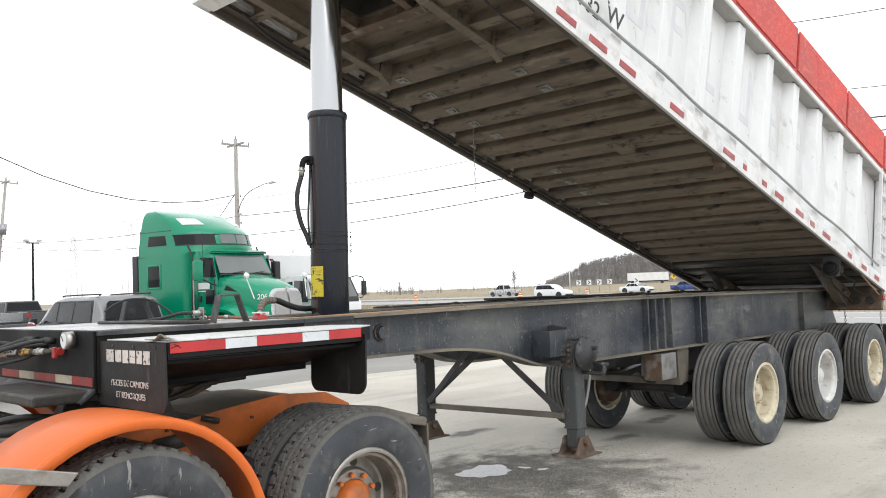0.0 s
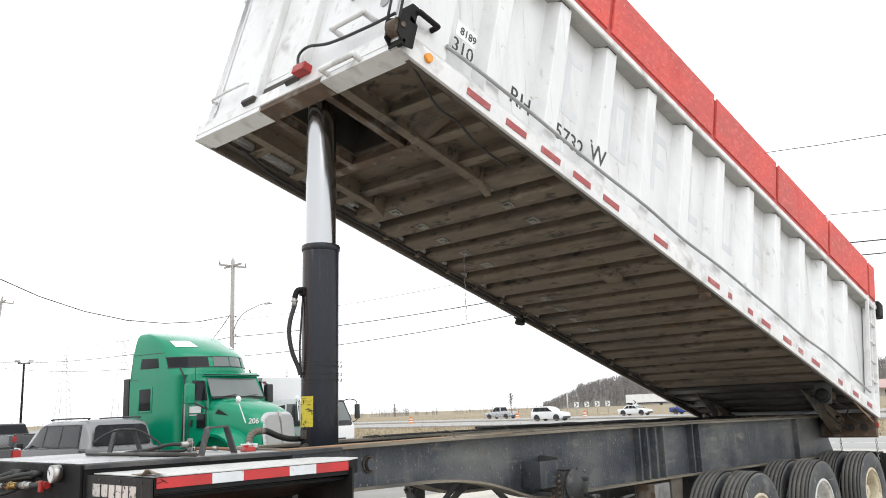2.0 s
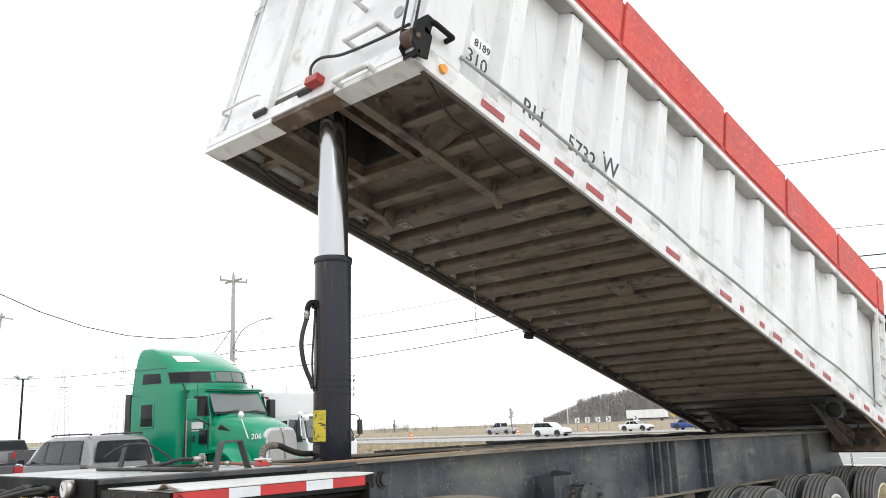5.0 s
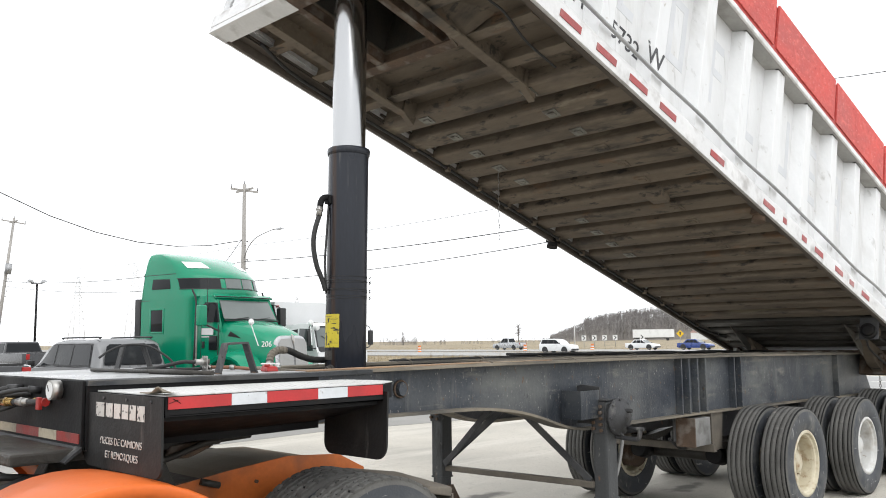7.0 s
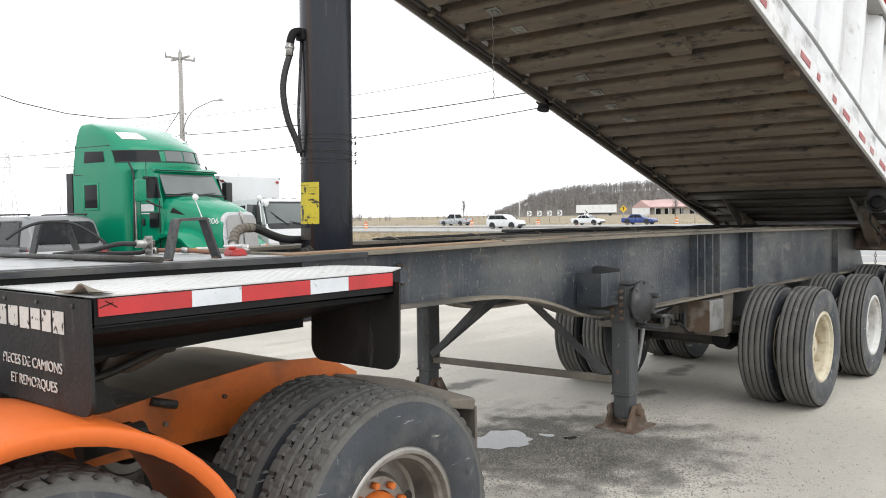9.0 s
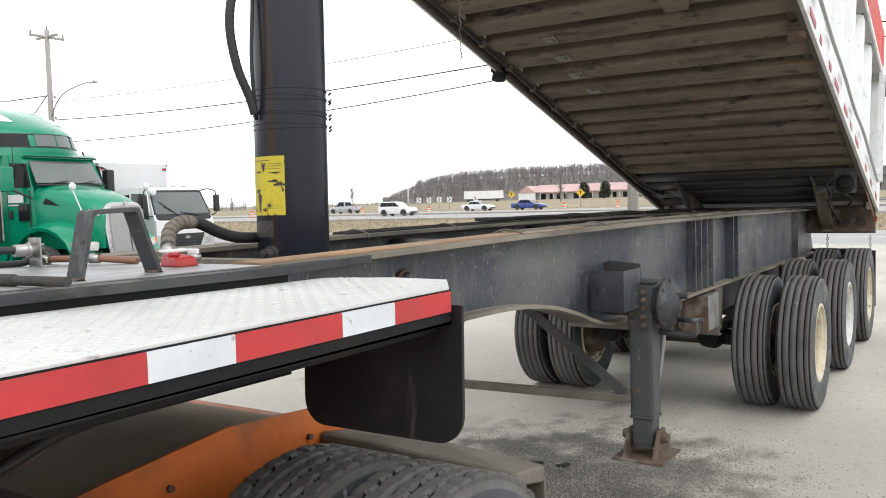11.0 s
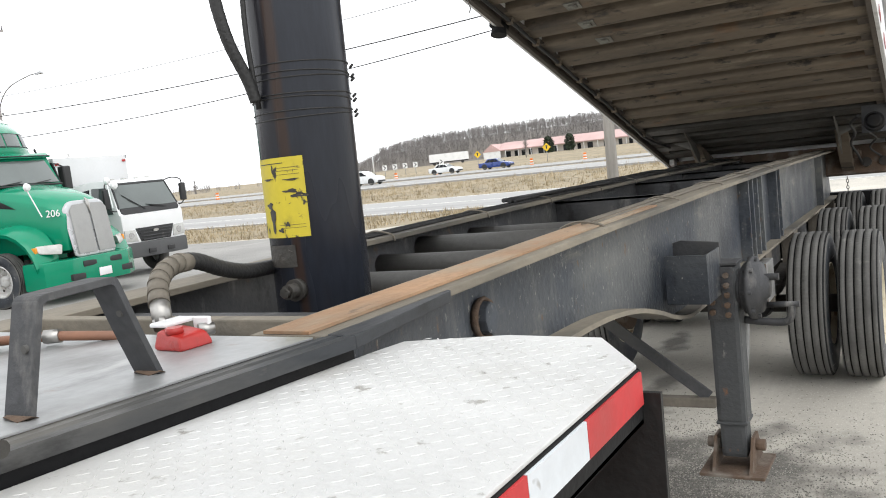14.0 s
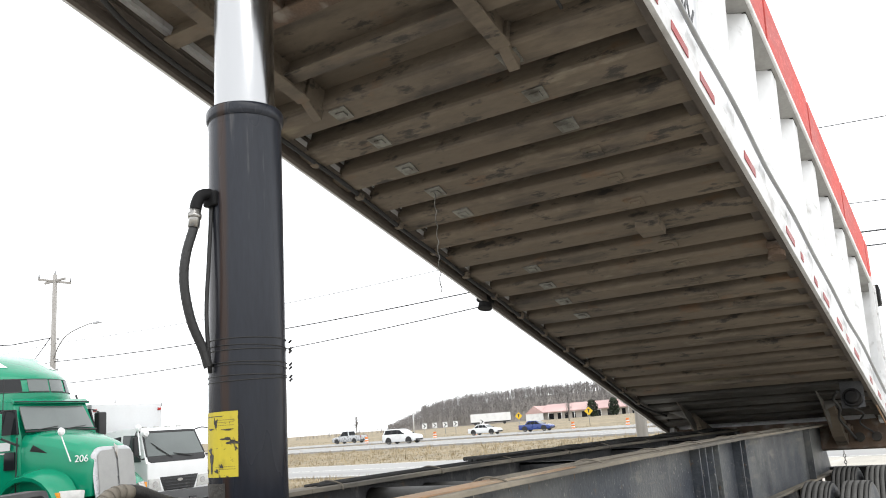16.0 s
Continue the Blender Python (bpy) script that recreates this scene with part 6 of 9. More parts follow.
for x, y0, y1 in ((-9.05, -1.07, -0.48), (-8.58, -1.07, -0.48), (-8.16, -1.07, -0.48), (-7.78, -1.07, 1.07), (-8.17, -0.48, 0.72), (-8.75, 0.72, 1.07), (-8.3, 0.72, 1.07), (-9.09, -0.48, 0.72)):
    bm = bm_new()
    block(bm, x - 0.045, x + 0.045, y0, y1, 0.06, 0.075, 0.002)
    block(bm, x - 0.01, x + 0.01, y0, y1, 0.07, 0.18)
    bp("bay_cross_member", bm, "under" if x != -8.17 else "rust_dark", "dusty bay cross member", bay)
for y in (-0.245, 0.395):
    bm = bm_new()
    block(bm, -LEN + 0.06, -8.17, y - 0.035, y + 0.035, 0.07, 0.085, 0.002)
    block(bm, -LEN + 0.06, -8.17, y - 0.008, y + 0.008, 0.08, 0.18)
    bp("bay_edge_beam", bm, "rust_dark", "rust-brown beam beside the cylinder opening", bay)
bm = bm_new()
hull(bm, [(-8.55, -0.38, 0.17), (-8.15, -0.38, 0.17), (-8.15, -0.38, 0.04), (-8.55, -0.36, 0.17), (-8.15, -0.36, 0.17), (-8.15, -0.36, 0.04)])
hull(bm, [(-8.62, -0.48, 0.17), (-8.2, -0.72, 0.17), (-8.2, -0.48, 0.05), (-8.6, -0.47, 0.17), (-8.2, -0.74, 0.17), (-8.2, -0.47, 0.05)])
bp("gusset", bm, "under", "bent gusset plate", bay)
bm = bm_new()
pipe(bm, [(-8.98, -1.1, 0.07), (-8.55, -0.95, 0.03), (-8.3, -0.92, 0.05), (-8.0, -0.88, 0.02), (-7.6, -0.83, 0.06)], 0.009, 8, 5)
bp("bay_cable", bm, "hose", "loose dark cable under the bay", bay)
bm = bm_new()
block(bm, -9.08, -8.7, -0.19, 0.34, 0.28, 0.46, 0.01)
bp("cylinder_saddle", bm, "greasy", "greasy saddle over the cylinder head", bay)

# rear sills, apron and hinge
for s in (-1, 1):
    bm = bm_new()
    prism(bm, [(-0.95, 0.04), (-0.2, 0.04), (-0.16, -0.22), (-0.45, -0.18), (-0.75, -0.04)], "y", s * 0.72 - 0.06, s * 0.72 + 0.06, 0.006)
    bp("hinge_sill", bm, "under", "grimy tapered hinge sill")
    bm = bm_new()
    rod(bm, (-0.38, s * 0.785, -0.08), (-0.38, s * 0.84, -0.08), 0.05, seg=20)
    rod(bm, (-0.38, s * 0.84, -0.08), (-0.38, s * 0.86, -0.08), 0.03, seg=16)
    bp("hinge_pin", bm, "rust_dark", "rusty hinge pin end")
    bm = bm_new()
    hull(bm, [(-1.42, s * 0.70, 0.04), (-0.80, s * 0.70, 0.04), (-0.72, s * 0.70, -0.16), (-1.42, s * 0.712, 0.04), (-0.80, s * 0.712, 0.04), (-0.72, s * 0.712, -0.16)])
    hull(bm, [(-1.05, s * 0.70, -0.02), (-1.05, s * 0.92, 0.04), (-1.05, s * 0.70, 0.04), (-1.04, s * 0.70, -0.06), (-1.04, s * 0.92, 0.04), (-1.04, s * 0.70, 0.04)])
    bp("hinge_gusset", bm, "galv_dirty", "grey gusset plate at the hinge")
s = -1
bm = bm_new()
block(bm, -1.64, -1.632, min(s * 0.955, s * 1.16), max(s * 0.955, s * 1.16), -0.215, 0.04, 0.002)
mount = bp("lamp_mount", bm, "gear", "square grimy steel plate under the floor")
bm = bm_new()
rod(bm, (-1.64, s * 1.06, -0.125), (-1.70, s * 1.06, -0.125), 0.088, 0.084, seg=26)
rod(bm, (-1.70, s * 1.06, -0.125), (-1.715, s * 1.06, -0.125), 0.07, 0.05, seg=26)
bp("round_housing", bm, "black_steel", "round black housing on the plate", mount)
bm = bm_new()
pipe(bm, [(-1.64, s * 0.93, -0.05), (-1.3, s * 0.84, -0.02), (-1.1, s * 0.86, -0.06), (-0.8, s * 0.80, -0.08), (-0.6, s * 0.84, -0.14), (-0.24, s * 0.86, -0.16)], 0.014, 8, 5)
bp("rear_hose", bm, "hose", "loose black hose at the rear", mount)
bm = bm_new()
pipe(bm, [(-1.2, s * 1.0, 0.03), (-0.95, s * 0.97, -0.01), (-0.7, s * 1.02, -0.02), (-0.5, s * 0.95, -0.06), (-0.24, s * 1.04, -0.10)], 0.010, 8, 5)
bp("rear_hose", bm, "hose", "loose black cable at the rear", mount)
bm = bm_new()
block(bm, -1.22, -1.14, min(s * 0.93, s * 1.03), max(s * 0.93, s * 1.03), -0.03, 0.05, 0.008)
bp("junction_box", bm, "under", "small dirty junction box", mount)
bm = bm_new()
rod(bm, (-0.944, s * 1.175, 0.0), (-0.28, s * 1.188, -0.085), 0.009, seg=8)
bp("hanging_rod", bm, "rust", "thin rusty rod", mount)
bm = bm_new()
block(bm, -0.20, -0.12, -1.2, 1.2, -0.25, 0.06, 0.006)
apron = bp("rear_apron", bm, "rust_dark", "dirty rear apron")
for s in (-1, 1):
    for y in (0.896, 1.062):
        bm = bm_new()
        rod(bm, (-0.225, s * y, -0.14), (-0.20, s * y, -0.14), 0.05, seg=18)
        bp("lamp_socket", bm, "greasy", "round dark lamp back", apron)
    bm = bm_new()
    block(bm, -0.19, -0.12, s * 1.205 - 0.008, s * 1.205 + 0.008, -0.12, -0.07)
    bp("side_marker", bm, "red_lens", "small red marker", apron)
bm = bm_new()
block(bm, -0.16, -0.1, -1.12, 1.12, 0.06, 1.75, 0.006)
for k in range(4):
    block(bm, -0.1, -0.04, -1.1 + 0.62 * k, -1.0 + 0.62 * k, 0.06, 1.72, 0.006)
bp("tailgate", bm, "box_white", "white tailgate")

for y in (-0.71, -1.165):
    bm = bm_new()
    for k in range(11):
        z = 1.17 - 0.036 * k
        t = bmesh.new()
        lathe(t, [(0.009, 0.0), (0.013, 0.004), (0.017, 0.0), (0.013, -0.004)], 10)
        merge(bm, t, Matrix.Translation((11.06, y, z - 0.02)) @ Matrix.Rotation(radians(90 * (k % 2)), 4, "Z") @ Matrix.Diagonal((1, 1, 1.5, 1)))
    single("tailgate_chain", bm, M["steel"], "short steel chain hanging below the box rear", "chain", group="tailgate chains")

# ---- the hydraulic cylinder ----
CX, CY = 2.61, -0.05
ram = thing("hydraulic_cylinder", pose(CX, CY, 1.40), "extended black hydraulic cylinder with a polished chrome stage", "hydraulic cylinder")


def rp(name, bm, mat, label="", parent=None, soft=False):
    return part(name, bm, M[mat], parent or ram, label, at_world=True, soft=soft)


def upright(bm, prof, seg=48):
    """Turns (radius, z) about the cylinder's upright axis."""
    t = bmesh.new()
    lathe(t, [(r, z) for r, z in prof], seg, closed=False)
    merge(bm, t, Matrix.Translation((CX, CY, 0)) @ Matrix.Rotation(radians(90), 4, "X"))
    return bm


bm = bm_new()
upright(bm, [(0.0005, 1.40), (0.13, 1.40), (0.1335, 1.41), (0.1335, 2.90), (0.1335, 2.905)])
tube = rp("outer_tube", bm, "tube_paint", "black painted outer tube with rusty stains and a brown band")
bm = bm_new()
upright(bm, [(0.1335, 2.925), (0.141, 2.93), (0.143, 2.945), (0.143, 2.963), (0.139, 2.972), (0.128, 2.975), (0.11, 2.976)])
upright(bm, [(0.1335, 2.90), (0.1345, 2.91), (0.1335, 2.925)])
rp("tube_collar", bm, "tube_paint", "black end collar", tube)
bm = bm_new()
upright(bm, [(0.112, 2.95), (0.112, 4.16), (0.10, 4.20), (0.0005, 4.20)])
rp("chrome_stage", bm, "chrome", "polished chrome ram stage")
bm = bm_new()
rod(bm, (CX, CY - 0.17, 4.26), (CX, CY + 0.17, 4.26), 0.05, seg=18)
upright(bm, [(0.075, 4.19), (0.075, 4.30), (0.0005, 4.32)])
rp("head_pin", bm, "greasy", "greasy head pin")
# yellow sticker wrapped on the tube
bm = bm_new()
r = 0.1352
for z0, z1 in ((1.655, 1.868),):
    cols = [[bm.verts.new((CX - r * math.cos(a), CY + r * math.sin(a), z)) for a in [radians(-32 + 5.3 * k) for k in range(17)]] for z in [z0 + (z1 - z0) * j / 4 for j in range(5)]]
    for u, v in zip(cols, cols[1:]):
        for k in range(16):
            bm.faces.new((u[k], v[k], v[k + 1], u[k + 1])).smooth = True
st = rp("warning_sticker", bm, "yellow", "torn yellow warning sticker", tube)
for z, a0, a1, h in ((1.852, -8, 36, 0.0022), (1.84, -26, 6, 0.001), (1.832, -26, 2, 0.001), (1.822, -26, 4, 0.001), (1.688, -28, 6, 0.001), (1.68, -28, 4, 0.001)):
    bm = bm_new()
    us = [[bm.verts.new((CX - (r + 0.0006) * math.cos(radians(a0 + (a1 - a0) * k / 8)), CY + (r + 0.0006) * math.sin(radians(a0 + (a1 - a0) * k / 8)), zz)) for k in range(9)] for zz in (z, z + h)]
    for k in range(8):
        bm.faces.new((us[0][k], us[1][k], us[1][k + 1], us[0][k + 1]))
    rp("print_bar", bm, "letter_black", "unreadable black print", st)
for sd, (a, z, sa, sz) in enumerate(((16, 1.705, 4.5, 0.034), (20, 1.742, 6, 0.009), (-14, 1.778, 9, 0.005), (-24, 1.766, 10, 0.006), (42, 1.685, 3, 0.010), (30, 1.675, 2, 0.008), (18, 1.812, 8, 0.003), (-16, 1.808, 9, 0.003), (4, 1.675, 4, 0.006), (-6, 1.69, 3, 0.006))):
    bm = bm_new()
    n, cvert = 14, []
    for k in range(n):
        th = k * math.tau / n
        f = 1 + 0.3 * math.sin(3 * th + sd) + 0.15 * math.sin(5 * th)
        aa = radians(a + sa * f * math.cos(th))
        cvert.append(bm.verts.new((CX - (r + 0.001) * math.cos(aa), CY + (r + 0.001) * math.sin(aa), z + sz * f * math.sin(th))))
    bm.faces.new(cvert)
    rp("torn_patch", bm, "greasy", "torn-off dark patches", st)
# scraped label plate below the sticker
bm = bm_new()
cols = [[bm.verts.new((CX - (r + 0.0002) * math.cos(radians(a)), CY + (r + 0.0002) * math.sin(radians(a)), z)) for a in range(-12, 37, 6)] for z in (1.575, 1.635)]
for k in range(8):
    bm.faces.new((cols[0][k], cols[1][k], cols[1][k + 1], cols[0][k + 1])).smooth = True
lp = rp("label_plate", bm, "greasy", "scraped dark label plate", tube)
own = random.Random(12)
for _ in range(11):
    bm = bm_new()
    a, z, w, h = own.uniform(-9, 28), own.uniform(1.582, 1.628), own.uniform(1.0, 6.0), own.uniform(0.0008, 0.003)
    tilt_ = own.uniform(-0.006, 0.012)
    vs = [bm.verts.new((CX - (r + 0.0008) * math.cos(radians(q_)), CY + (r + 0.0008) * math.sin(radians(q_)), zz)) for q_, zz in ((a, z), (a + w, z + tilt_), (a + w, z + tilt_ + h), (a, z + h * 0.5))]
    bm.faces.new(vs)
    rp("scratch", bm, "galv_dirty", "bare scratch", lp)
# wire bands
for k, z in enumerate((2.112, 2.085, 2.075, 2.03, 2.017, 1.986, 1.974)):
    bm = bm_new()
    t = bmesh.new()
    lathe(t, [(0.134, -0.002), (0.1375, 0.0), (0.134, 0.002)], 40, closed=False)
    merge(bm, t, Matrix.Translation((CX, CY, z)) @ Matrix.Rotation(radians(rng.uniform(-3.5, 3.5)), 4, "Y") @ Matrix.Rotation(radians(90), 4, "X"))
    rp("tie_band", bm, "hose", "black tie band", tube)
    bm = bm_new()
    rod(bm, (CX + 0.12, CY - 0.085, z - 0.006), (CX + 0.128, CY - 0.091, z + 0.004), 0.004, seg=5)
    rp("band_tail", bm, "hose", parent=tube)
lx, ly = -0.97, 0.24
bm = bm_new()
q = lambda d, z, dx=0.0: (CX + lx * d + dx, CY + ly * d, z)
pipe(bm, [q(0.12, 2.625), q(0.15, 2.635), q(0.18, 2.625), q(0.195, 2.595), q(0.2, 2.57)], 0.021, 10, 5)
block(bm, CX + lx * 0.125 - 0.03, CX + lx * 0.125 + 0.03, CY + ly * 0.125 - 0.03, CY + ly * 0.125 + 0.03, 2.59, 2.645, 0.008)
hs = rp("bleed_elbow", bm, "black_steel", "black pipe elbow", tube)
bm = bm_new()
rod(bm, q(0.2, 2.575), q(0.206, 2.505), 0.02, seg=8)
rod(bm, q(0.201, 2.555), q(0.203, 2.54), 0.026, seg=6)
rp("hose_coupling", bm, "steel", "zinc hose coupling", hs)
bm = bm_new()
pipe(bm, [q(0.206, 2.505), q(0.235, 2.40), q(0.24, 2.30), q(0.215, 2.18), q(0.17, 2.08), q(0.15, 2.02)], 0.0165, 10, 9, wave=0.02)
rp("bleed_hose", bm, "hose", "black hose down the tube", hs)
bm = bm_new()
pipe(bm, [q(0.138, 2.6), q(0.14, 2.4, -0.01), q(0.145, 2.2, -0.015), q(0.14, 2.0, -0.005)], 0.008, 6, 5)
rp("thin_line", bm, "hose", parent=hs)
bm = bm_new()
rod(bm, (CX - 0.12, CY - 0.02, 1.515), (CX - 0.185, CY - 0.028, 1.515), 0.02, seg=16)
rod(bm, (CX - 0.13, CY - 0.02, 1.515), (CX - 0.15, CY - 0.022, 1.515), 0.03, seg=16)
rod(bm, (CX - 0.185, CY - 0.028, 1.515), (CX - 0.2, CY - 0.03, 1.515), 0.014, seg=6)
rp("base_port", bm, "greasy", "capped port at the tube's foot", tube)
bm = bm_new()
block(bm, CX - 0.17, CX + 0.17, CY - 0.30, CY + 0.30, 1.30, 1.40, 0.01)
rod(bm, (CX, -0.5, 1.33), (CX, 0.44, 1.33), 0.04, seg=14)
rp("cradle", bm, "greasy", "greasy pivot cradle between the rails")


ram.matrix_basis = pose(CX, CY, 1.40, 0, 1.0, 0)      # leans a little towards the rear

# ---- the orange tractor under the trailer's nose ----
tractor = thing("truck_tractor", pose(0.8, 0, 0), "orange road tractor coupled under the trailer's nose", "truck")


def op(name, bm, mat, label="", parent=None, soft=False):
    return part(name, bm, M[mat], parent or tractor, label, at_world=True, soft=soft)


for s in (-1, 1):
    bm = bm_new()
    y = s * 0.43
    top = [(2.44, 0.95), (2.25, 1.045), (1.90, 1.07), (1.5, 1.03), (1.2, 0.99)] if s < 0 else [(2.44, 0.93), (2.2, 0.985), (1.2, 0.985)]
    prism(bm, [(-3.2, 0.80), (2.44, 0.80)] + top + [(-3.2, 0.985)], "y", y - 0.006, y + 0.006)
    block(bm, -3.2, 1.2, min(y, y + s * 0.02), max(y, y + s * 0.02), 0.982, 0.99)
    fr = op("frame_rail", bm, "orange_dirty", "grimy orange frame rail")
    for k in range(10):
        bm = bm_new()
        x = -0.2 + 0.27 * k
        rod(bm, (x, y + s * 0.006, 0.9 + 0.06 * (k % 2)), (x, y + s * 0.02, 0.9 + 0.06 * (k % 2)), 0.010, seg=6)
        op("rail_bolt", bm, "rust_dark", parent=fr)
for x in (-1.0, 0.2, 1.1, 2.42):
    bm = bm_new()
    block(bm, x - 0.02, x + 0.02, -0.42, 0.42, 0.80, 0.98 if x < 2 else 0.95)
    op("cross_member", bm, "orange_dirty" if x > 2 else "greasy", "frame cross member")
bm = bm_new()
prism(bm, [(0.45, -0.45), (1.1, -0.45), (1.75, -0.30), (1.85, -0.12), (1.3, -0.08), (1.3, 0.08), (1.85, 0.12), (1.75, 0.30), (1.1, 0.45), (0.45, 0.45)], "z", 1.17, 1.225, 0.012)
fw = op("fifth_wheel", bm, "greasy", "greasy rusty fifth wheel plate")
for s in (-1, 1):
    bm = bm_new()
    prism(bm, [(0.85, 0.98), (1.25, 0.98), (1.15, 1.18), (0.95, 1.18)], "y", s * 0.36 - 0.06, s * 0.36 + 0.06, 0.01)
    op("fifth_wheel_bracket", bm, "greasy", "black fifth wheel bracket", fw)
bm = bm_new()
hull(bm, [(1.16, -0.44, 1.13), (1.2, -0.44, 1.19), (1.42, -0.40, 1.2), (1.46, -0.40, 1.165), (1.3, -0.44, 1.12), (1.16, -0.33, 1.13), (1.2, -0.33, 1.19), (1.42, -0.32, 1.2), (1.46, -0.32, 1.165)], 0.01)
op("slide_block", bm, "rust_dark", "rusty block beside the fifth wheel", fw)
bm = bm_new()
pipe(bm, [(0.95, -0.5, 1.12), (1.15, -0.5, 1.14), (1.35, -0.48, 1.19), (1.45, -0.46, 1.195)], 0.016, 8, 4)
op("release_handle", bm, "greasy", "greasy release handle", fw)
bm = bm_new()
rod(bm, (1.36, -0.445, 1.0), (1.46, -0.455, 0.97), 0.017, seg=14)
rod(bm, (1.455, -0.4545, 0.971), (1.463, -0.455, 0.969), 0.012, seg=12)
op("hose_stub", bm, "greasy", "cut end of a black pipe")
bm = bm_new()
block(bm, 0.2, 1.9, -0.4, 0.4, 0.98, 1.0)
op("deck_plate", bm, "rust_dark", "grimy plate over the frame")
bm = bm_new()
prism(bm, [(1.3, 0.975), (1.5, 1.02), (1.8, 1.045), (2.15, 1.03), (2.3, 0.985), (2.3, 0.975), (2.15, 1.02), (1.8, 1.035), (1.5, 1.01), (1.3, 0.965)], "y", -0.41, 0.41)
op("ramp_plate", bm, "belt", "dusty tan ramp plate behind the fifth wheel")
for x, y, r in ((0.75, -0.56, 0.05), (1.15, -0.54, 0.04), (1.25, 0.3, 0.07)):
    bm = bm_new()
    rod(bm, (x - 0.12, y, 0.90), (x + 0.12, y, 0.92), r, seg=14)
    op("shock_absorber", bm, "greasy", "black suspension part")
bm = bm_new()
pipe(bm, [(-0.6, -0.3, 1.06), (0.0, -0.34, 1.10), (0.35, -0.40, 1.06), (0.6, -0.36, 1.10), (0.9, -0.4, 1.04)], 0.02, 8, 6)
pipe(bm, [(-0.6, -0.2, 1.08), (0.1, -0.28, 1.05), (0.4, -0.33, 1.12), (0.8, -0.30, 1.06)], 0.016, 8, 6)
op("air_line", bm, "hose", "slack black air lines")
for x in (0.62, 1.93):
    bm = bm_new()
    rod(bm, (x, -1.0, 0.515), (x, 1.0, 0.515), 0.08, seg=16)
    rod(bm, (x - 0.25, 0, 0.53), (x + 0.25, 0, 0.53), 0.2, seg=20)
    op("drive_axle", bm, "greasy", "drive axle")
    for s in (-1, 1):
        dual(tractor, x, s, TYRE_LUG, "rim_alloy", "orange_dirty", "dull alloy disc wheel")
# quarter fender over the front drive wheels
for s in (-1, 1):
    t = bmesh.new()
    prof = [(0.0, -1.222), (0.0, -0.70)]
    n = 22
    rows_f = []
    R0 = 0.645
    for k in range(n + 1):
        a = radians(2 + 158 * k / n)
        R1 = R0 + 0.012 * math.cos(2 * a)
        px_, pz_ = 0.60 + R1 * math.cos(a), 0.518 + R1 * math.sin(a)
        ring = []
        for y, dr in ((-1.238, -0.036), (-1.242, -0.004), (-1.238, 0.010), (-1.226, 0.016), (-1.212, 0.013), (-1.198, 0.004), (-1.185, 0.007), (-1.15, 0.015), (-1.05, 0.021), (-0.9, 0.022), (-0.68, 0.018), (-0.68, 0.010), (-1.05, 0.012), (-1.18, -0.003), (-1.2, -0.006), (-1.222, 0.004), (-1.232, -0.006), (-1.230, -0.036)):
            ring.append(t.verts.new((px_ + dr * math.cos(a), y if s < 0 else -y, pz_ + dr * math.sin(a))))
        rows_f.append(ring)
    for u, v in zip(rows_f, rows_f[1:]):
        for k in range(len(u)):
            t.faces.new((u[k], u[(k + 1) % len(u)], v[(k + 1) % len(u)], v[k])).smooth = True
    t.faces.new(rows_f[0])
    t.faces.new(rows_f[-1][::-1])
    bmesh.ops.recalc_face_normals(t, faces=t.faces[:])
    fd = op("fender", t, "orange", "glossy orange quarter fender")
    bm = bm_new()
    prism(bm, [(-0.25, 1.06), (0.29, 0.935), (0.335, 0.985), (-0.25, 1.13)], "y", s * 1.262 - 0.01, s * 1.262 + 0.01, 0.006)
    op("fender_trim", bm, "steel", "brushed steel trim strip", fd)
    bm = bm_new()
    beam(bm, (1.25, s * 0.43, 0.92), (1.25, s * 1.1, 0.84), 0.05, 0.04)
    op("fender_bracket", bm, "black_steel", parent=fd)
    # rear flap hanger and flap
    bm = bm_new()
    hull(bm, [(2.28, s * 0.44, 0.93), (2.28, s * 0.44, 0.965), (2.46, s * 0.44, 0.86), (2.47, s * 0.44, 0.93), (2.27, s * 1.15, 0.90), (2.28, s * 1.15, 0.935), (2.45, s * 1.15, 0.86), (2.46, s * 1.15, 0.91), (2.38, s * 0.8, 0.965)], 0.01)
    hg = op("flap_hanger", bm, "flap_dust", "dented grey-brown flap hanger")
    bm = bm_new()
    block(bm, 2.452, 2.466, min(s * 0.50, s * 1.15), max(s * 0.50, s * 1.15), 0.14, 0.875, 0.004)
    op("rear_flap", bm, "flap_dust", "dusty rubber rear flap", hg)


# ---- yard details ----
bm = bm_new()
blot(bm, 4.66, 0.36, 0.24, 0.24, 0.004, 8)
blot(bm, 5.02, -0.02, 0.05, 0.04, 0.004, 9)
blot(bm, 4.98, 0.16, 0.04, 0.06, 0.004, 10)
single("puddle", bm, M["wet"], "small shallow puddle reflecting the sky", "puddle")
bm = bm_new()
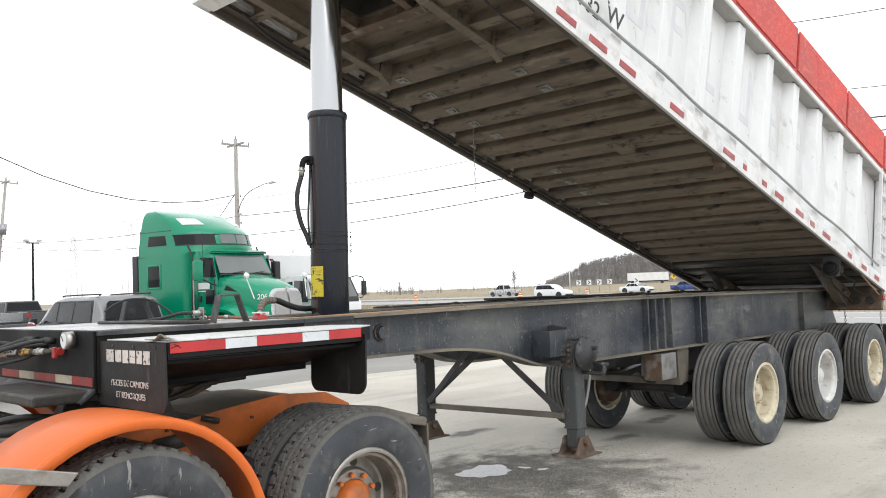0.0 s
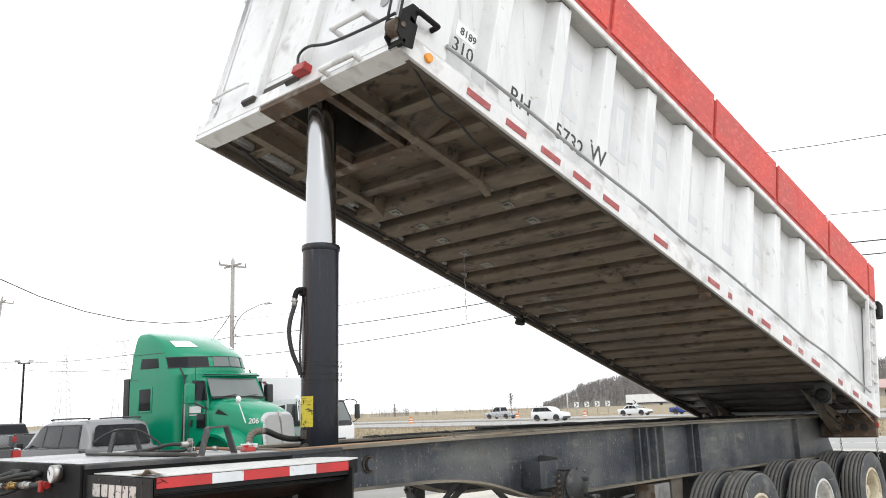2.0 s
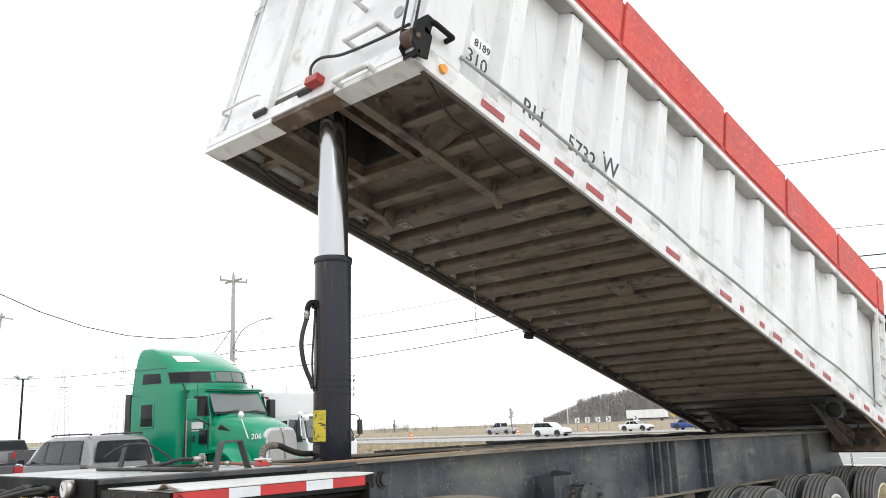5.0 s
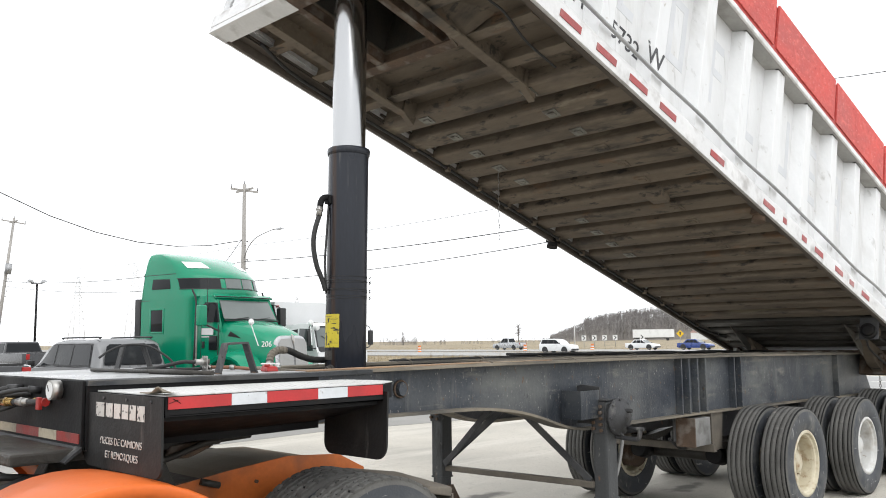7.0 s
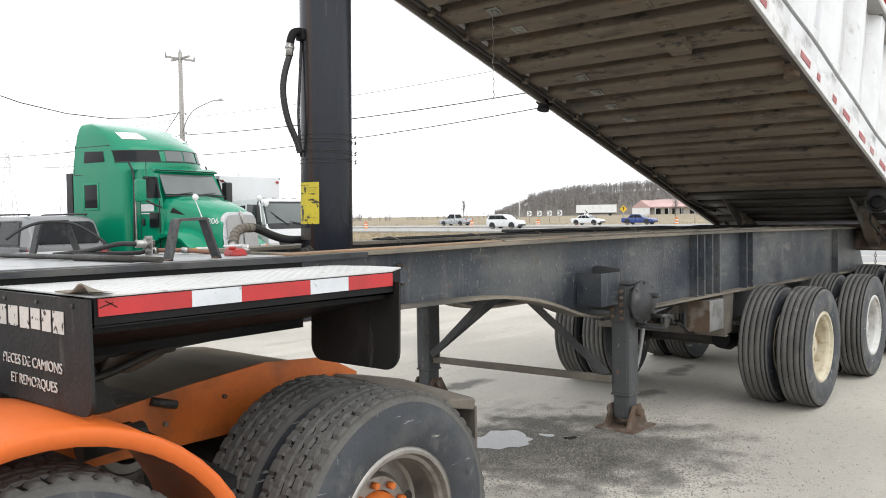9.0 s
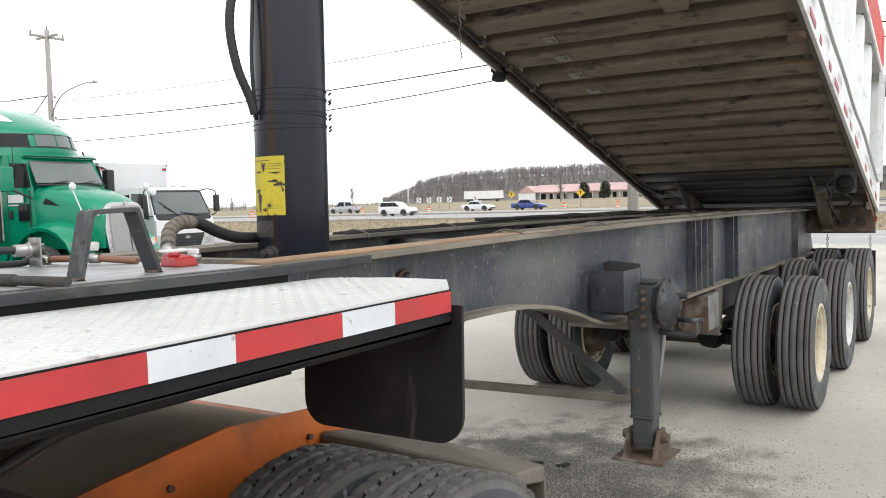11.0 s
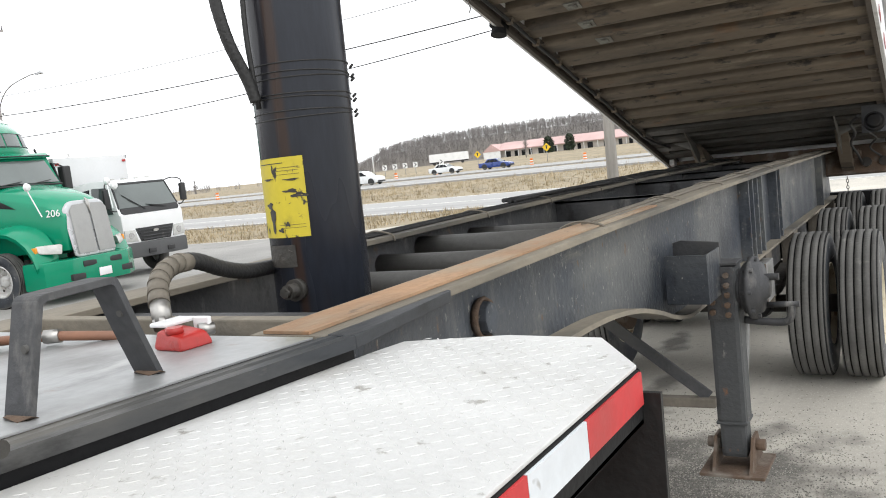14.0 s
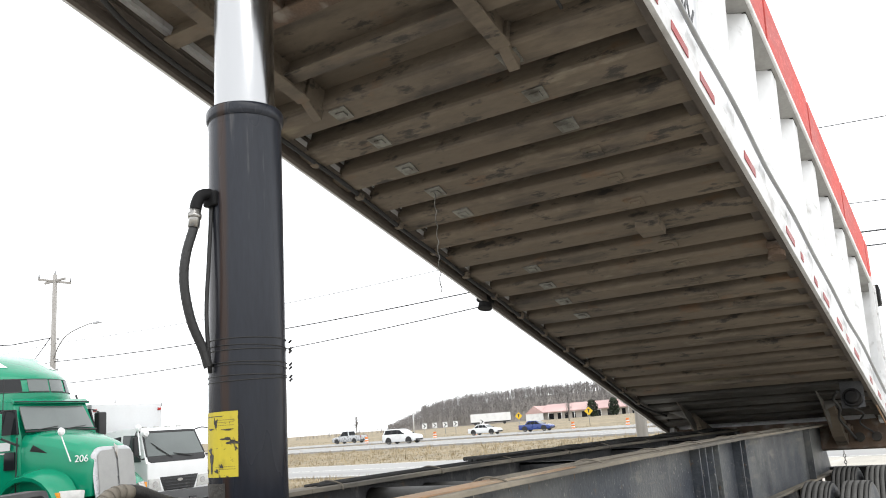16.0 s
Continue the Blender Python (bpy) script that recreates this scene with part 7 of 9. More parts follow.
for _ in range(24000):
    x, y = (rng.gauss(4.75, 0.6), rng.gauss(-0.35, 0.5)) if rng.random() < 0.97 else (rng.uniform(2.2, 9.5), rng.gauss(-0.6, 1.2))
    s = rng.uniform(0.0025, 0.0065)
    vs = [bm.verts.new((x + dx * s, y + dy * s, z * s)) for dx, dy, z in ((-1, -0.6, 0), (1, -0.7, 0), (0.2, 1, 0), (rng.uniform(-0.3, 0.3), rng.uniform(-0.3, 0.3), rng.uniform(0.6, 1.1)))]
    for a, b, c in ((0, 1, 3), (1, 2, 3), (2, 0, 3)):
        bm.faces.new((vs[a], vs[b], vs[c]))
single("loose_gravel", bm, M["grit"], "loose grey gravel strewn on the yard", "gravel", kind="stuff")


# ---- parked and passing vehicles ----
def arch(cx, r, n=10, z0=0.0):
    return [(cx + r * math.cos(math.pi - k * math.pi / n), z0 + r * math.sin(math.pi - k * math.pi / n)) for k in range(n + 1)]


CAR_TYRE, CAR_RIM = None, None


def small_wheel(parent, x, y, r=0.34, w=0.22, rim="rim_alloy"):
    bm = bm_new()
    lathe(bm, [(r * 0.62, -w * 0.42), (r * 0.8, -w * 0.5), (r * 0.95, -w * 0.46), (r, -w * 0.3), (r, w * 0.3), (r * 0.95, w * 0.46), (r * 0.8, w * 0.5), (r * 0.62, w * 0.42)], 26)
    ob = part("wheel", bm, M["tyre"], parent, "black road tyre")
    ob.location = (x, y, r)
    bm = bm_new()
    f = -1 if y < 0 else 1
    lathe(bm, [(r * 0.64, f * w * 0.44), (r * 0.58, f * w * 0.40), (r * 0.5, f * w * 0.2), (r * 0.2, f * w * 0.28), (0.001, f * w * 0.3)], 22, closed=False)
    part("rim", bm, M[rim], ob, "wheel rim")
    return ob


def shell(bm, rows, bevel=0.03):
    """A vehicle body from stations: (x, half width low, half width high, z low, z shoulder, z top, half width top)."""
    secs = []
    for x, wl, ws, zl, zs, zt, wt in rows:
        secs.append([(x, -wl, zl), (x, -ws, zl + (zs - zl) * 0.35), (x, -ws, zs), (x, -wt, zt), (x, wt, zt), (x, ws, zs), (x, ws, zl + (zs - zl) * 0.35), (x, wl, zl)])
    return body(bm, secs, bevel, True)


def greenhouse(c, paint, a, b, d, e, W, sh, H):
    """The rounded upper body of an estate car, with its panes and pillars lying on one curved surface."""
    def spot(u, v, side, out=0.0):
        """u runs from the tail (0) to the foot of the windscreen (1), v from the belt (0) over the side to the roof's middle (1)."""
        x0 = a + (e - a) * u
        rise = min(1.0, max(0.0, u / 0.13)) if u < 0.5 else min(1.0, max(0.0, (1.0 - u) / 0.34))
        top = sh + 0.02 + (H - sh - 0.02) * math.sin(rise * math.pi / 2) ** 0.8
        full = top - sh + 0.02
        lean = W * (0.93 - 0.13 * min(v, 0.62) / 0.62)
        if v <= 0.62:
            y, z = lean, sh - 0.02 + full * 0.84 * v / 0.62
        else:
            turn_ = (v - 0.62) / 0.38 * math.pi / 2
            y, z = lean * math.cos(turn_) ** 0.55, sh - 0.02 + full * (0.84 + 0.16 * math.sin(turn_) ** 0.9)
        if u < 0.12:
            y *= 0.94 + 0.06 * math.sin(u / 0.12 * math.pi / 2)
        return Vector((x0 - out * (0.9 if u < 0.1 else 0.0), side * (y + out), z + out * 0.4))

    us = [0.0, 0.02, 0.05, 0.09, 0.14, 0.22, 0.34, 0.46, 0.58, 0.66, 0.74, 0.82, 0.9, 0.96, 1.0]
    vs = [0.0, 0.2, 0.42, 0.62, 0.67, 0.73, 0.8, 0.9, 1.0]
    bm = bm_new()
    rings = [[bm.verts.new(spot(u, v, -1)) for v in vs] + [bm.verts.new(spot(u, v, 1)) for v in vs[-2::-1]] for u in us]
    for p, q in zip(rings, rings[1:]):
        for k in range(len(p) - 1):
            bm.faces.new((p[k], p[k + 1], q[k + 1], q[k])).smooth = True
    bm.faces.new(rings[0])
    bm.faces.new(rings[-1][::-1])
    bmesh.ops.recalc_face_normals(bm, faces=bm.faces[:])
    cab = part("cabin", bm, M["suv_trim" if paint == "suv_paint" else paint], c)

    def pane(u0, u1, v0, v1, side, lean0=0.0, lean1=0.0, n=6):
        t = bmesh.new()
        rows = []
        for o in (0.008, -0.012):
            rows.append([[t.verts.new(spot(u0 + lean0 * j / 4 + (u1 + lean1 * j / 4 - u0 - lean0 * j / 4) * i / n, v0 + (v1 - v0) * j / 4, side, o)) for i in range(n + 1)] for j in range(5)])
        for g in rows:
            for j in range(4):
                for i in range(n):
                    t.faces.new((g[j][i], g[j][i + 1], g[j + 1][i + 1], g[j + 1][i])).smooth = True
        f, g = rows
        for j in range(4):
            for i in (0, n):
                t.faces.new((f[j][i], f[j + 1][i], g[j + 1][i], g[j][i]))
        for i in range(n):
            for j in (0, 4):
                t.faces.new((f[j][i], f[j][i + 1], g[j][i + 1], g[j][i]))
        bmesh.ops.recalc_face_normals(t, faces=t.faces[:])
        return t

    for side in (-1, 1):
        for u0, u1, l0, l1 in ((0.10, 0.37, 0.03, 0.0), (0.395, 0.63, 0.0, 0.0), (0.655, 0.96, 0.0, -0.22)):
            part("window_seal", pane(u0 - 0.012, u1 + 0.012, 0.05, 0.615, side, l0, l1), M["plastic"], cab)
            t = pane(u0, u1, 0.09, 0.575, side, l0, l1)
            for v in t.verts:
                v.co.y += side * 0.006
            part("side_window", t, M["car_glass"], cab)
    bm = bm_new()
    k = H - sh
    back = [(y, z) for y, z in ((-0.70, 0.10), (0.70, 0.10), (0.72, 0.2), (0.64, 0.72), (0.56, 0.8), (-0.56, 0.8), (-0.64, 0.72), (-0.72, 0.2))]
    hull(bm, [(a - 0.03 + 0.19 * (z - 0.1) ** 1.5 + o, y * W, sh + k * z) for y, z in back for o in (0.0, 0.02)], 0.01)
    part("rear_window", bm, M["car_glass"], cab)
    bm = bm_new()
    hull(bm, [(e - 0.1 + o, y * W, sh + 0.05) for y in (-0.72, 0.72) for o in (0, 0.02)] + [(d + 0.06 + o, y * W, H - 0.12) for y in (-0.6, 0.6) for o in (0, 0.02)])
    part("windscreen", bm, M["screen"], cab)
    return cab


def car(name, paint, label, kind="sedan", L=4.7, W=0.9, H=1.45, category="car", group="", shoulder=0.0):
    """A road car, x ahead, its rear axle behind the origin."""
    c = thing(name, Matrix(), label, category, group)
    h, sh = L / 2, {"sedan": 0.92, "suv": 1.08, "pickup": 1.12, "van": 1.15}[kind] + shoulder
    bm = bm_new()
    shell(bm, [(-h, W * 0.88, W * 0.9, 0.42, sh - 0.04, sh, W * 0.86), (-h + 0.15, W * 0.95, W, 0.28, sh, sh + 0.02, W * 0.9), (-h * 0.3, W * 0.95, W, 0.25, sh, sh + 0.03, W * 0.92), (h * 0.35, W * 0.95, W, 0.25, sh - 0.02, sh, W * 0.9),
               (h - 0.25, W * 0.93, W * 0.97, 0.27, sh * 0.82, sh * 0.86, W * 0.82), (h, W * 0.8, W * 0.84, 0.35, sh * 0.66, sh * 0.70, W * 0.7)], 0.02)
    part("car_body", bm, M[paint], c, label)
    ends = {"sedan": (-0.62, -0.42, 0.12, 0.42), "suv": (-0.985, -0.86, 0.10, 0.42), "pickup": (-0.22, -0.16, 0.22, 0.48), "van": (-0.97, -0.94, 0.42, 0.78)}[kind]
    a, b, d, e = [v * h for v in ends]
    if kind == "suv":
        cab = greenhouse(c, paint, a, b, d, e, W, sh, H)
    else:
        bm = bm_new()
        body(bm, [[(a, -W * 0.9, sh), (b, -W * 0.74, H - 0.03), (b + 0.1, -W * 0.72, H), (d - 0.1, -W * 0.72, H), (d, -W * 0.73, H - 0.03), (e, -W * 0.88, sh - 0.01)],
                  [(a, W * 0.9, sh), (b, W * 0.74, H - 0.03), (b + 0.1, W * 0.72, H), (d - 0.1, W * 0.72, H), (d, W * 0.73, H - 0.03), (e, W * 0.88, sh - 0.01)]], 0.03)
        cab = part("cabin", bm, M[paint], c)
        # glass, set a little proud of the cabin
        k = (H - sh)
        for s in (-1, 1):
            posts = [a + 0.16, a + (e - a) * 0.36, a + (e - a) * 0.64, e - 0.22] if kind != "pickup" else [a + 0.12, (a + e) / 2, e - 0.22]
            for p0, p1 in zip(posts, posts[1:]):
                t0, t1 = (p0 - a) / (e - a), (p1 - a) / (e - a)
                top0, top1 = max(b + 0.16, p0 + 0.04), min(d - 0.1, p1 - 0.03)
                if top1 - top0 < 0.12:
                    top0, top1 = p0 + 0.02, min(d, p1 - 0.02)
                bm = bm_new()
                yb, yt = W * 0.885 + 0.008, W * 0.757 + 0.008
                hull(bm, [(p0 + 0.025, s * yb, sh + 0.04), (p1 - 0.025, s * yb, sh + 0.04), (top0, s * yt, H - 0.075), (top1, s * yt, H - 0.075)] + [(p0 + 0.025, s * (yb - 0.02), sh + 0.04), (p1 - 0.025, s * (yb - 0.02), sh + 0.04), (top0, s * (yt - 0.02), H - 0.075), (top1, s * (yt - 0.02), H - 0.075)])
                part("side_window", bm, M["glass"], cab)
        for (x0, x1, nm) in ((a, b, "rear_window"), (e, d, "windscreen")):
            bm = bm_new()
            g = -0.012 if nm == "rear_window" else 0.012
            f = lambda t_: x0 + (x1 - x0) * t_
            hull(bm, [(f(0.14) + g + o_, s * W * (0.86 - 0.0) * 0.93, sh + k * 0.14) for s in (-1, 1) for o_ in (0, -g)] + [(f(0.86) + g + o_, s * W * 0.70, sh + k * 0.86) for s in (-1, 1) for o_ in (0, -g)])
            part(nm, bm, M["screen" if nm == "windscreen" else "glass"], cab)
    for s in (-1, 1):
        bm = bm_new()
        block(bm, -h - 0.02, -h + 0.12, s * W * 0.82 - 0.08, s * W * 0.82 + 0.08, sh - 0.26, sh - 0.02, 0.015)
        part("tail_lamp", bm, M["red_lens"], c, "red tail lamp")
        bm = bm_new()
        block(bm, h - 0.22, h - 0.02, s * W * 0.72 - 0.12, s * W * 0.72 + 0.12, sh * 0.56, sh * 0.70, 0.02)
        part("headlamp", bm, M["lamp_glass"], c, "clear headlamp")
        bm = bm_new()
        block(bm, e - 0.25, e - 0.12, s * (W + 0.08) - 0.08, s * (W + 0.08) + 0.08, sh + 0.02, sh + 0.15, 0.02)
        part("door_mirror", bm, M["plastic"], c)
        for x in (-h * 0.6, h * 0.62):
            small_wheel(c, x, s * (W - 0.12), 0.36 if kind != "sedan" else 0.32)
            bm = bm_new()
            prism(bm, arch(x, 0.42, 12, 0.36) + [(x + 0.42, 0.24), (x - 0.42, 0.24)], "y", s * (W - 0.18), s * (W + 0.004))
            part("wheel_arch", bm, M["plastic"], c)
    bm = bm_new()
    block(bm, -h - 0.03, -h + 0.1, -W * 0.9, W * 0.9, 0.36, 0.52, 0.03)
    part("rear_bumper", bm, M["plastic" if kind != "suv" else "suv_trim"], c)
    bm = bm_new()
    block(bm, h - 0.12, h + 0.03, -W * 0.78, W * 0.78, 0.32, 0.5, 0.03)
    part("front_bumper", bm, M["plastic"], c)
    if kind == "pickup":
        bm = bm_new()
        block(bm, -h + 0.08, a - 0.05, -W * 0.82, W * 0.82, sh - 0.02, sh + 0.045)
        part("bed_cover", bm, M["plastic"], c, "dark pickup bed")
    if kind == "suv":
        for s in (-1, 1):
            bm = bm_new()
            pipe(bm, [(b + 0.12, s * W * 0.64, H), (b + 0.2, s * W * 0.64, H + 0.025), (d - 0.35, s * W * 0.64, H + 0.025), (d - 0.25, s * W * 0.64, H)], 0.018, 8, 3)
            part("roof_rail", bm, M["plastic"], c, "black roof rail")
        bm = bm_new()
        block(bm, -h - 0.025, -h + 0.02, -W * 0.9, W * 0.9, sh - 0.1, sh + 0.005, 0.01)
        part("tailgate_trim", bm, M["suv_trim"], c)
    return c


def crisp(ob, degrees=28):
    """Keeps the panel edges of a vehicle's bodywork sharp."""
    for o in ob.children_recursive:
        if o.type == "MESH" and not o.name.startswith(("wheel", "rim", "hub", "hand_hole")):
            o.data.set_sharp_from_angle(angle=radians(degrees))


def heading(x, y, deg, z=0.0):
    return pose(x, y, z, 0, 0, deg)


suv = car("sport_utility_car", "suv_paint", "grey estate car with roof rails parked in the yard", "suv", 4.8, 0.93, 1.83, "car", "parked cars", 0.1)
crisp(suv, 40)
suv.matrix_basis = heading(7.65, 16.0, 91)
pk = car("pickup_truck", "dark_paint", "black pickup parked in the yard", "pickup", 5.6, 0.98, 1.87, "pickup", "parked cars", 0.22)
pk.matrix_basis = heading(3.15, 13.6, 102)
pk2 = copy_thing(pk, heading(13.2, 37.0, 95))
tagged(pk2, "black pickup parked far back in the yard")
white_pk = car("pickup_truck", "silver_paint", "silver pickup on the highway", "pickup", 5.7, 1.0, 1.88, "pickup", "highway traffic")
white_pk.matrix_basis = heading(104, 83, 90, 0.12)
sed = car("sedan", "white_paint", "white sedan on the highway", "sedan", 4.7, 0.9, 1.42, "car", "highway traffic")
sed.matrix_basis = heading(102.5, 57.5, -90, 0.12)
sed2 = car("sedan", "blue_paint", "dark blue sedan on the highway", "sedan", 4.7, 0.9, 1.42, "car", "highway traffic")
sed2.matrix_basis = heading(103.5, 50, -90, 0.12)
suv2 = car("sport_utility_car", "white_paint", "white estate car on the highway", "suv", 4.6, 0.92, 1.68, "car", "highway traffic")
suv2.matrix_basis = heading(79.5, 55.0, -90, 0.1)


def green_truck():
    """A conventional highway tractor with a sleeper, x ahead, its front axle at the origin."""
    c = thing("highway_tractor", Matrix(), "bright green sleeper-cab highway tractor parked in the yard", "truck")
    # plan of the sleeper and its roof at each height: half width, rear end, start of the nose, nose
    levels = ((0.95, 1.20, -3.12, -1.35, -0.98), (2.70, 1.20, -3.12, -1.35, -0.98), (2.86, 1.20, -3.11, -1.45, -0.62), (3.00, 1.195, -3.10, -1.6, -0.60), (3.33, 1.175, -3.06, -1.75, -0.70), (3.42, 1.17, -3.05, -1.8, -0.80),
              (3.60, 1.155, -3.02, -1.9, -1.15), (3.76, 1.135, -3.0, -2.05, -1.52), (3.90, 1.10, -2.97, -2.25, -1.98), (3.98, 1.05, -2.95, -2.5, -2.36), (4.03, 0.94, -2.91, -2.66, -2.6))

    def level(z):
        for p, q in zip(levels, levels[1:]):
            if z <= q[0]:
                t = (z - p[0]) / (q[0] - p[0])
                return [u + (v - u) * t for u, v in zip(p, q)][1:]
        return levels[-1][1:]

    def nose(z, a, out=0.0):
        """A point on the rounded front at angle a, from 0 at the tip to +-90 at the sides."""
        w, rear, start, tip = level(z)
        ca, sa = math.cos(radians(a)), math.sin(radians(a))
        e = 2 / 1.75
        x = start + (tip - start) * abs(ca) ** e
        y = w * math.copysign(abs(sa) ** e, sa)
        return Vector((x + out * ca, y + out * sa, z + out * 0.3))

    def patch(z0, z1, a0, a1, out=0.012, skew=0.0, n=8):
        """A thin curved pane lying on the front between two heights and two angles."""
        t = bmesh.new()
        grids = []
        for o_ in (out, -0.02):
            grids.append([[t.verts.new(nose(z0 + (z1 - z0) * k / 3, a0 + (a1 - a0) * i / n + skew * k / 3, o_)) for i in range(n + 1)] for k in range(4)])
        for g_ in grids:
            for k in range(3):
                for i in range(n):
                    t.faces.new((g_[k][i], g_[k][i + 1], g_[k + 1][i + 1], g_[k + 1][i])).smooth = True
        a_, b_ = grids
        for k in range(3):
            for i in (0, n):
                t.faces.new((a_[k][i], a_[k + 1][i], b_[k + 1][i], b_[k][i]))
        for i in range(n):
            for k in (0, 3):
                t.faces.new((a_[k][i], a_[k][i + 1], b_[k][i + 1], b_[k][i]))
        bmesh.ops.recalc_face_normals(t, faces=t.faces[:])
        return t

    bm = bm_new()
    secs = []
    for z in (0.95, 1.8, 2.7, 2.78, 2.86, 2.93, 3.0, 3.1, 3.2, 3.33, 3.42, 3.5, 3.6, 3.68, 3.76, 3.83, 3.9, 3.95, 3.98, 4.01, 4.03):
        w, rear, start, tip = level(z)
        ring = [Vector((rear + 0.08, 0.0, z)), Vector((rear, -w + 0.07, z)), Vector((rear + 0.06, -w, z)), Vector(((rear + start) / 2, -w, z))]
        ring += [nose(z, -90 + 9 * k) for k in range(21)]
        ring += [Vector(((rear + start) / 2, w, z)), Vector((rear + 0.06, w, z)), Vector((rear, w - 0.07, z))]
        secs.append(ring)
    body(bm, secs, 0, True)
    sl = part("sleeper", bm, M["green"], c, "tall green sleeper with a rounded roof fairing")
    for s in (-1, 1):
        part("fairing_window", patch(3.05, 3.30, s * 84, s * 30, skew=0.0), M["glass"], sl)
        part("roof_window", patch(3.06, 3.30, s * 24, s * 1.5), M["screen"], sl)
        for z0, z1, a0, a1 in ((3.035, 3.05, 86, 1), (3.30, 3.315, 86, 1)):
            part("pane_seal", patch(z0, z1, s * a0, s * a1, 0.014, n=12), M["plastic"], sl)
        part("roof_mark", patch(3.58, 3.76, s * 60, s * 30, 0.01), M["white_paint"], sl, "white company mark as a bar")
        bm = bm_new()
        hull(bm, [(-2.66, s * 1.203, 3.06), (-1.90, s * 1.203, 3.06), (-1.96, s * 1.178, 3.32), (-2.64, s * 1.178, 3.34), (-2.3, s * 1.12, 3.2)], 0.012)
        part("upper_window", bm, M["glass"], sl)
        for z, x0, x1 in ((3.44, -3.04, -1.75), (2.79, -3.11, -2.72)):
            bm = bm_new()
            y = level(z)[0]
            block(bm, x0, x1, s * y - 0.004, s * y + 0.004, z - 0.006, z + 0.006)
            part("panel_seam", bm, M["plastic"], sl)
        bm = bm_new()
        beam(bm, (-3.0, s * 1.2, 2.8), (-2.99, s * 1.165, 3.5), 0.008, 0.012, up=(0, 1, 0))
        part("panel_seam", bm, M["plastic"], sl)
        bm = bm_new()
        hull(bm, [(x, s * y, z) for x, z in ((-2.65, 1.99), (-2.18, 1.99), (-2.18, 2.55), (-2.65, 2.55)) for y in (1.206, 1.17)], 0.012)
        w = part("sleeper_window", bm, M["glass"], sl)
        for x0, x1, z0, z1 in ((-2.70, -2.645, 1.95, 2.59), (-2.185, -2.13, 1.95, 2.59), (-2.645, -2.185, 1.95, 2.0), (-2.645, -2.185, 2.54, 2.59)):
            bm = bm_new()
            block(bm, x0, x1, s * 1.205 - 0.008, s * 1.205 + 0.008, z0, z1, 0.004)
            part("window_frame", bm, M["green"], w)
        bm = bm_new()
        pipe(bm, [(-1.0, s * 1.17, 1.1), (-0.96, s * 1.17, 2.2), (-1.0, s * 1.14, 2.75), (-1.12, s * 1.16, 3.02)], 0.022, 8, 5)
        part("intake_seam", bm, M["plastic"], sl)
        bm = bm_new()
        rod(bm, (-0.93, s * 1.16, 1.15), (-0.93, s * 1.16, 2.35), 0.02, seg=10)
        part("grab_rail", bm, M["steel"], sl, "chrome grab rail")
    # cab
    bm = bm_new()
    body(bm, [[(x, -w, 0.8), (x, -w, 2.15), (x + dx, -wt, zt), (x + dx, -wt * 0.7, zt + 0.04), (x + dx, wt * 0.7, zt + 0.04), (x + dx, wt, zt), (x, w, 2.15), (x, w, 0.8)] for x, w, dx, wt, zt in ((-1.3, 1.05, 0, 1.0, 2.86), (-0.85, 1.04, 0, 0.97, 2.86), (-0.5, 1.0, -0.1, 0.93, 2.83), (-0.27, 0.94, -0.28, 0.90, 2.78))], 0.03)
    cab = part("cab", bm, M["green"], c, "green cab")
    bm = bm_new()
    hull(bm, [(-0.262 + o_, s * 0.86, 2.28) for s in (-1, 1) for o_ in (0, -0.05)] + [(-0.525 + o_, s * 0.80, 2.75) for s in (-1, 1) for o_ in (0, -0.05)] + [(-0.235 + o_, 0, 2.28) for o_ in (0, -0.05)] + [(-0.50 + o_, 0, 2.75) for o_ in (0, -0.05)], 0.02)
    ws = part("windscreen", bm, M["screen"], cab)
    bm = bm_new()
    pipe(bm, [(-0.24, -0.89, 2.24), (-0.22, -0.45, 2.245), (-0.21, 0, 2.25), (-0.22, 0.45, 2.245), (-0.24, 0.89, 2.24)], 0.02, 8, 4)
    part("screen_seal", bm, M["plastic"], ws)
    for y in (-0.62, 0.1):
        bm = bm_new()
        beam(bm, (-0.215, y, 2.27), (-0.24, y + 0.5, 2.33), 0.018, 0.015)
        part("wiper", bm, M["plastic"], ws)
    bm = bm_new()
    body(bm, [[(-0.62, y, 2.86), (-0.54 + 0.08 * (1 - (y / 0.95) ** 2), y, 2.80), (-0.51 + 0.08 * (1 - (y / 0.95) ** 2), y, 2.805), (-0.53 + 0.08 * (1 - (y / 0.95) ** 2), y, 2.84), (-0.62, y, 2.90)] for y in (-0.95, -0.7, -0.35, 0, 0.35, 0.7, 0.95)], 0, True)
    vis = part("sun_visor", bm, M["green"], cab, "green sun visor")
    bm = bm_new()
    pipe(bm, [(-0.515 + 0.08 * (1 - (y / 0.95) ** 2), y, 2.836) for y in (-0.94, -0.6, -0.3, 0, 0.3, 0.6, 0.94)], 0.012, 6, 3)
    part("visor_strip", bm, M["plastic"], vis)
    for s in (-1, 1):
        bm = bm_new()
        hull(bm, [(-0.86, s * 1.05, 2.2), (-0.34, s * 1.0, 2.2), (-0.46, s * 0.955, 2.68), (-0.86, s * 0.99, 2.7)] + [(-0.86, s * 1.0, 2.2), (-0.34, s * 0.94, 2.2), (-0.46, s * 0.92, 2.68), (-0.86, s * 0.95, 2.7)], 0.01)
        part("door_window", bm, M["glass"], cab)
        bm = bm_new()
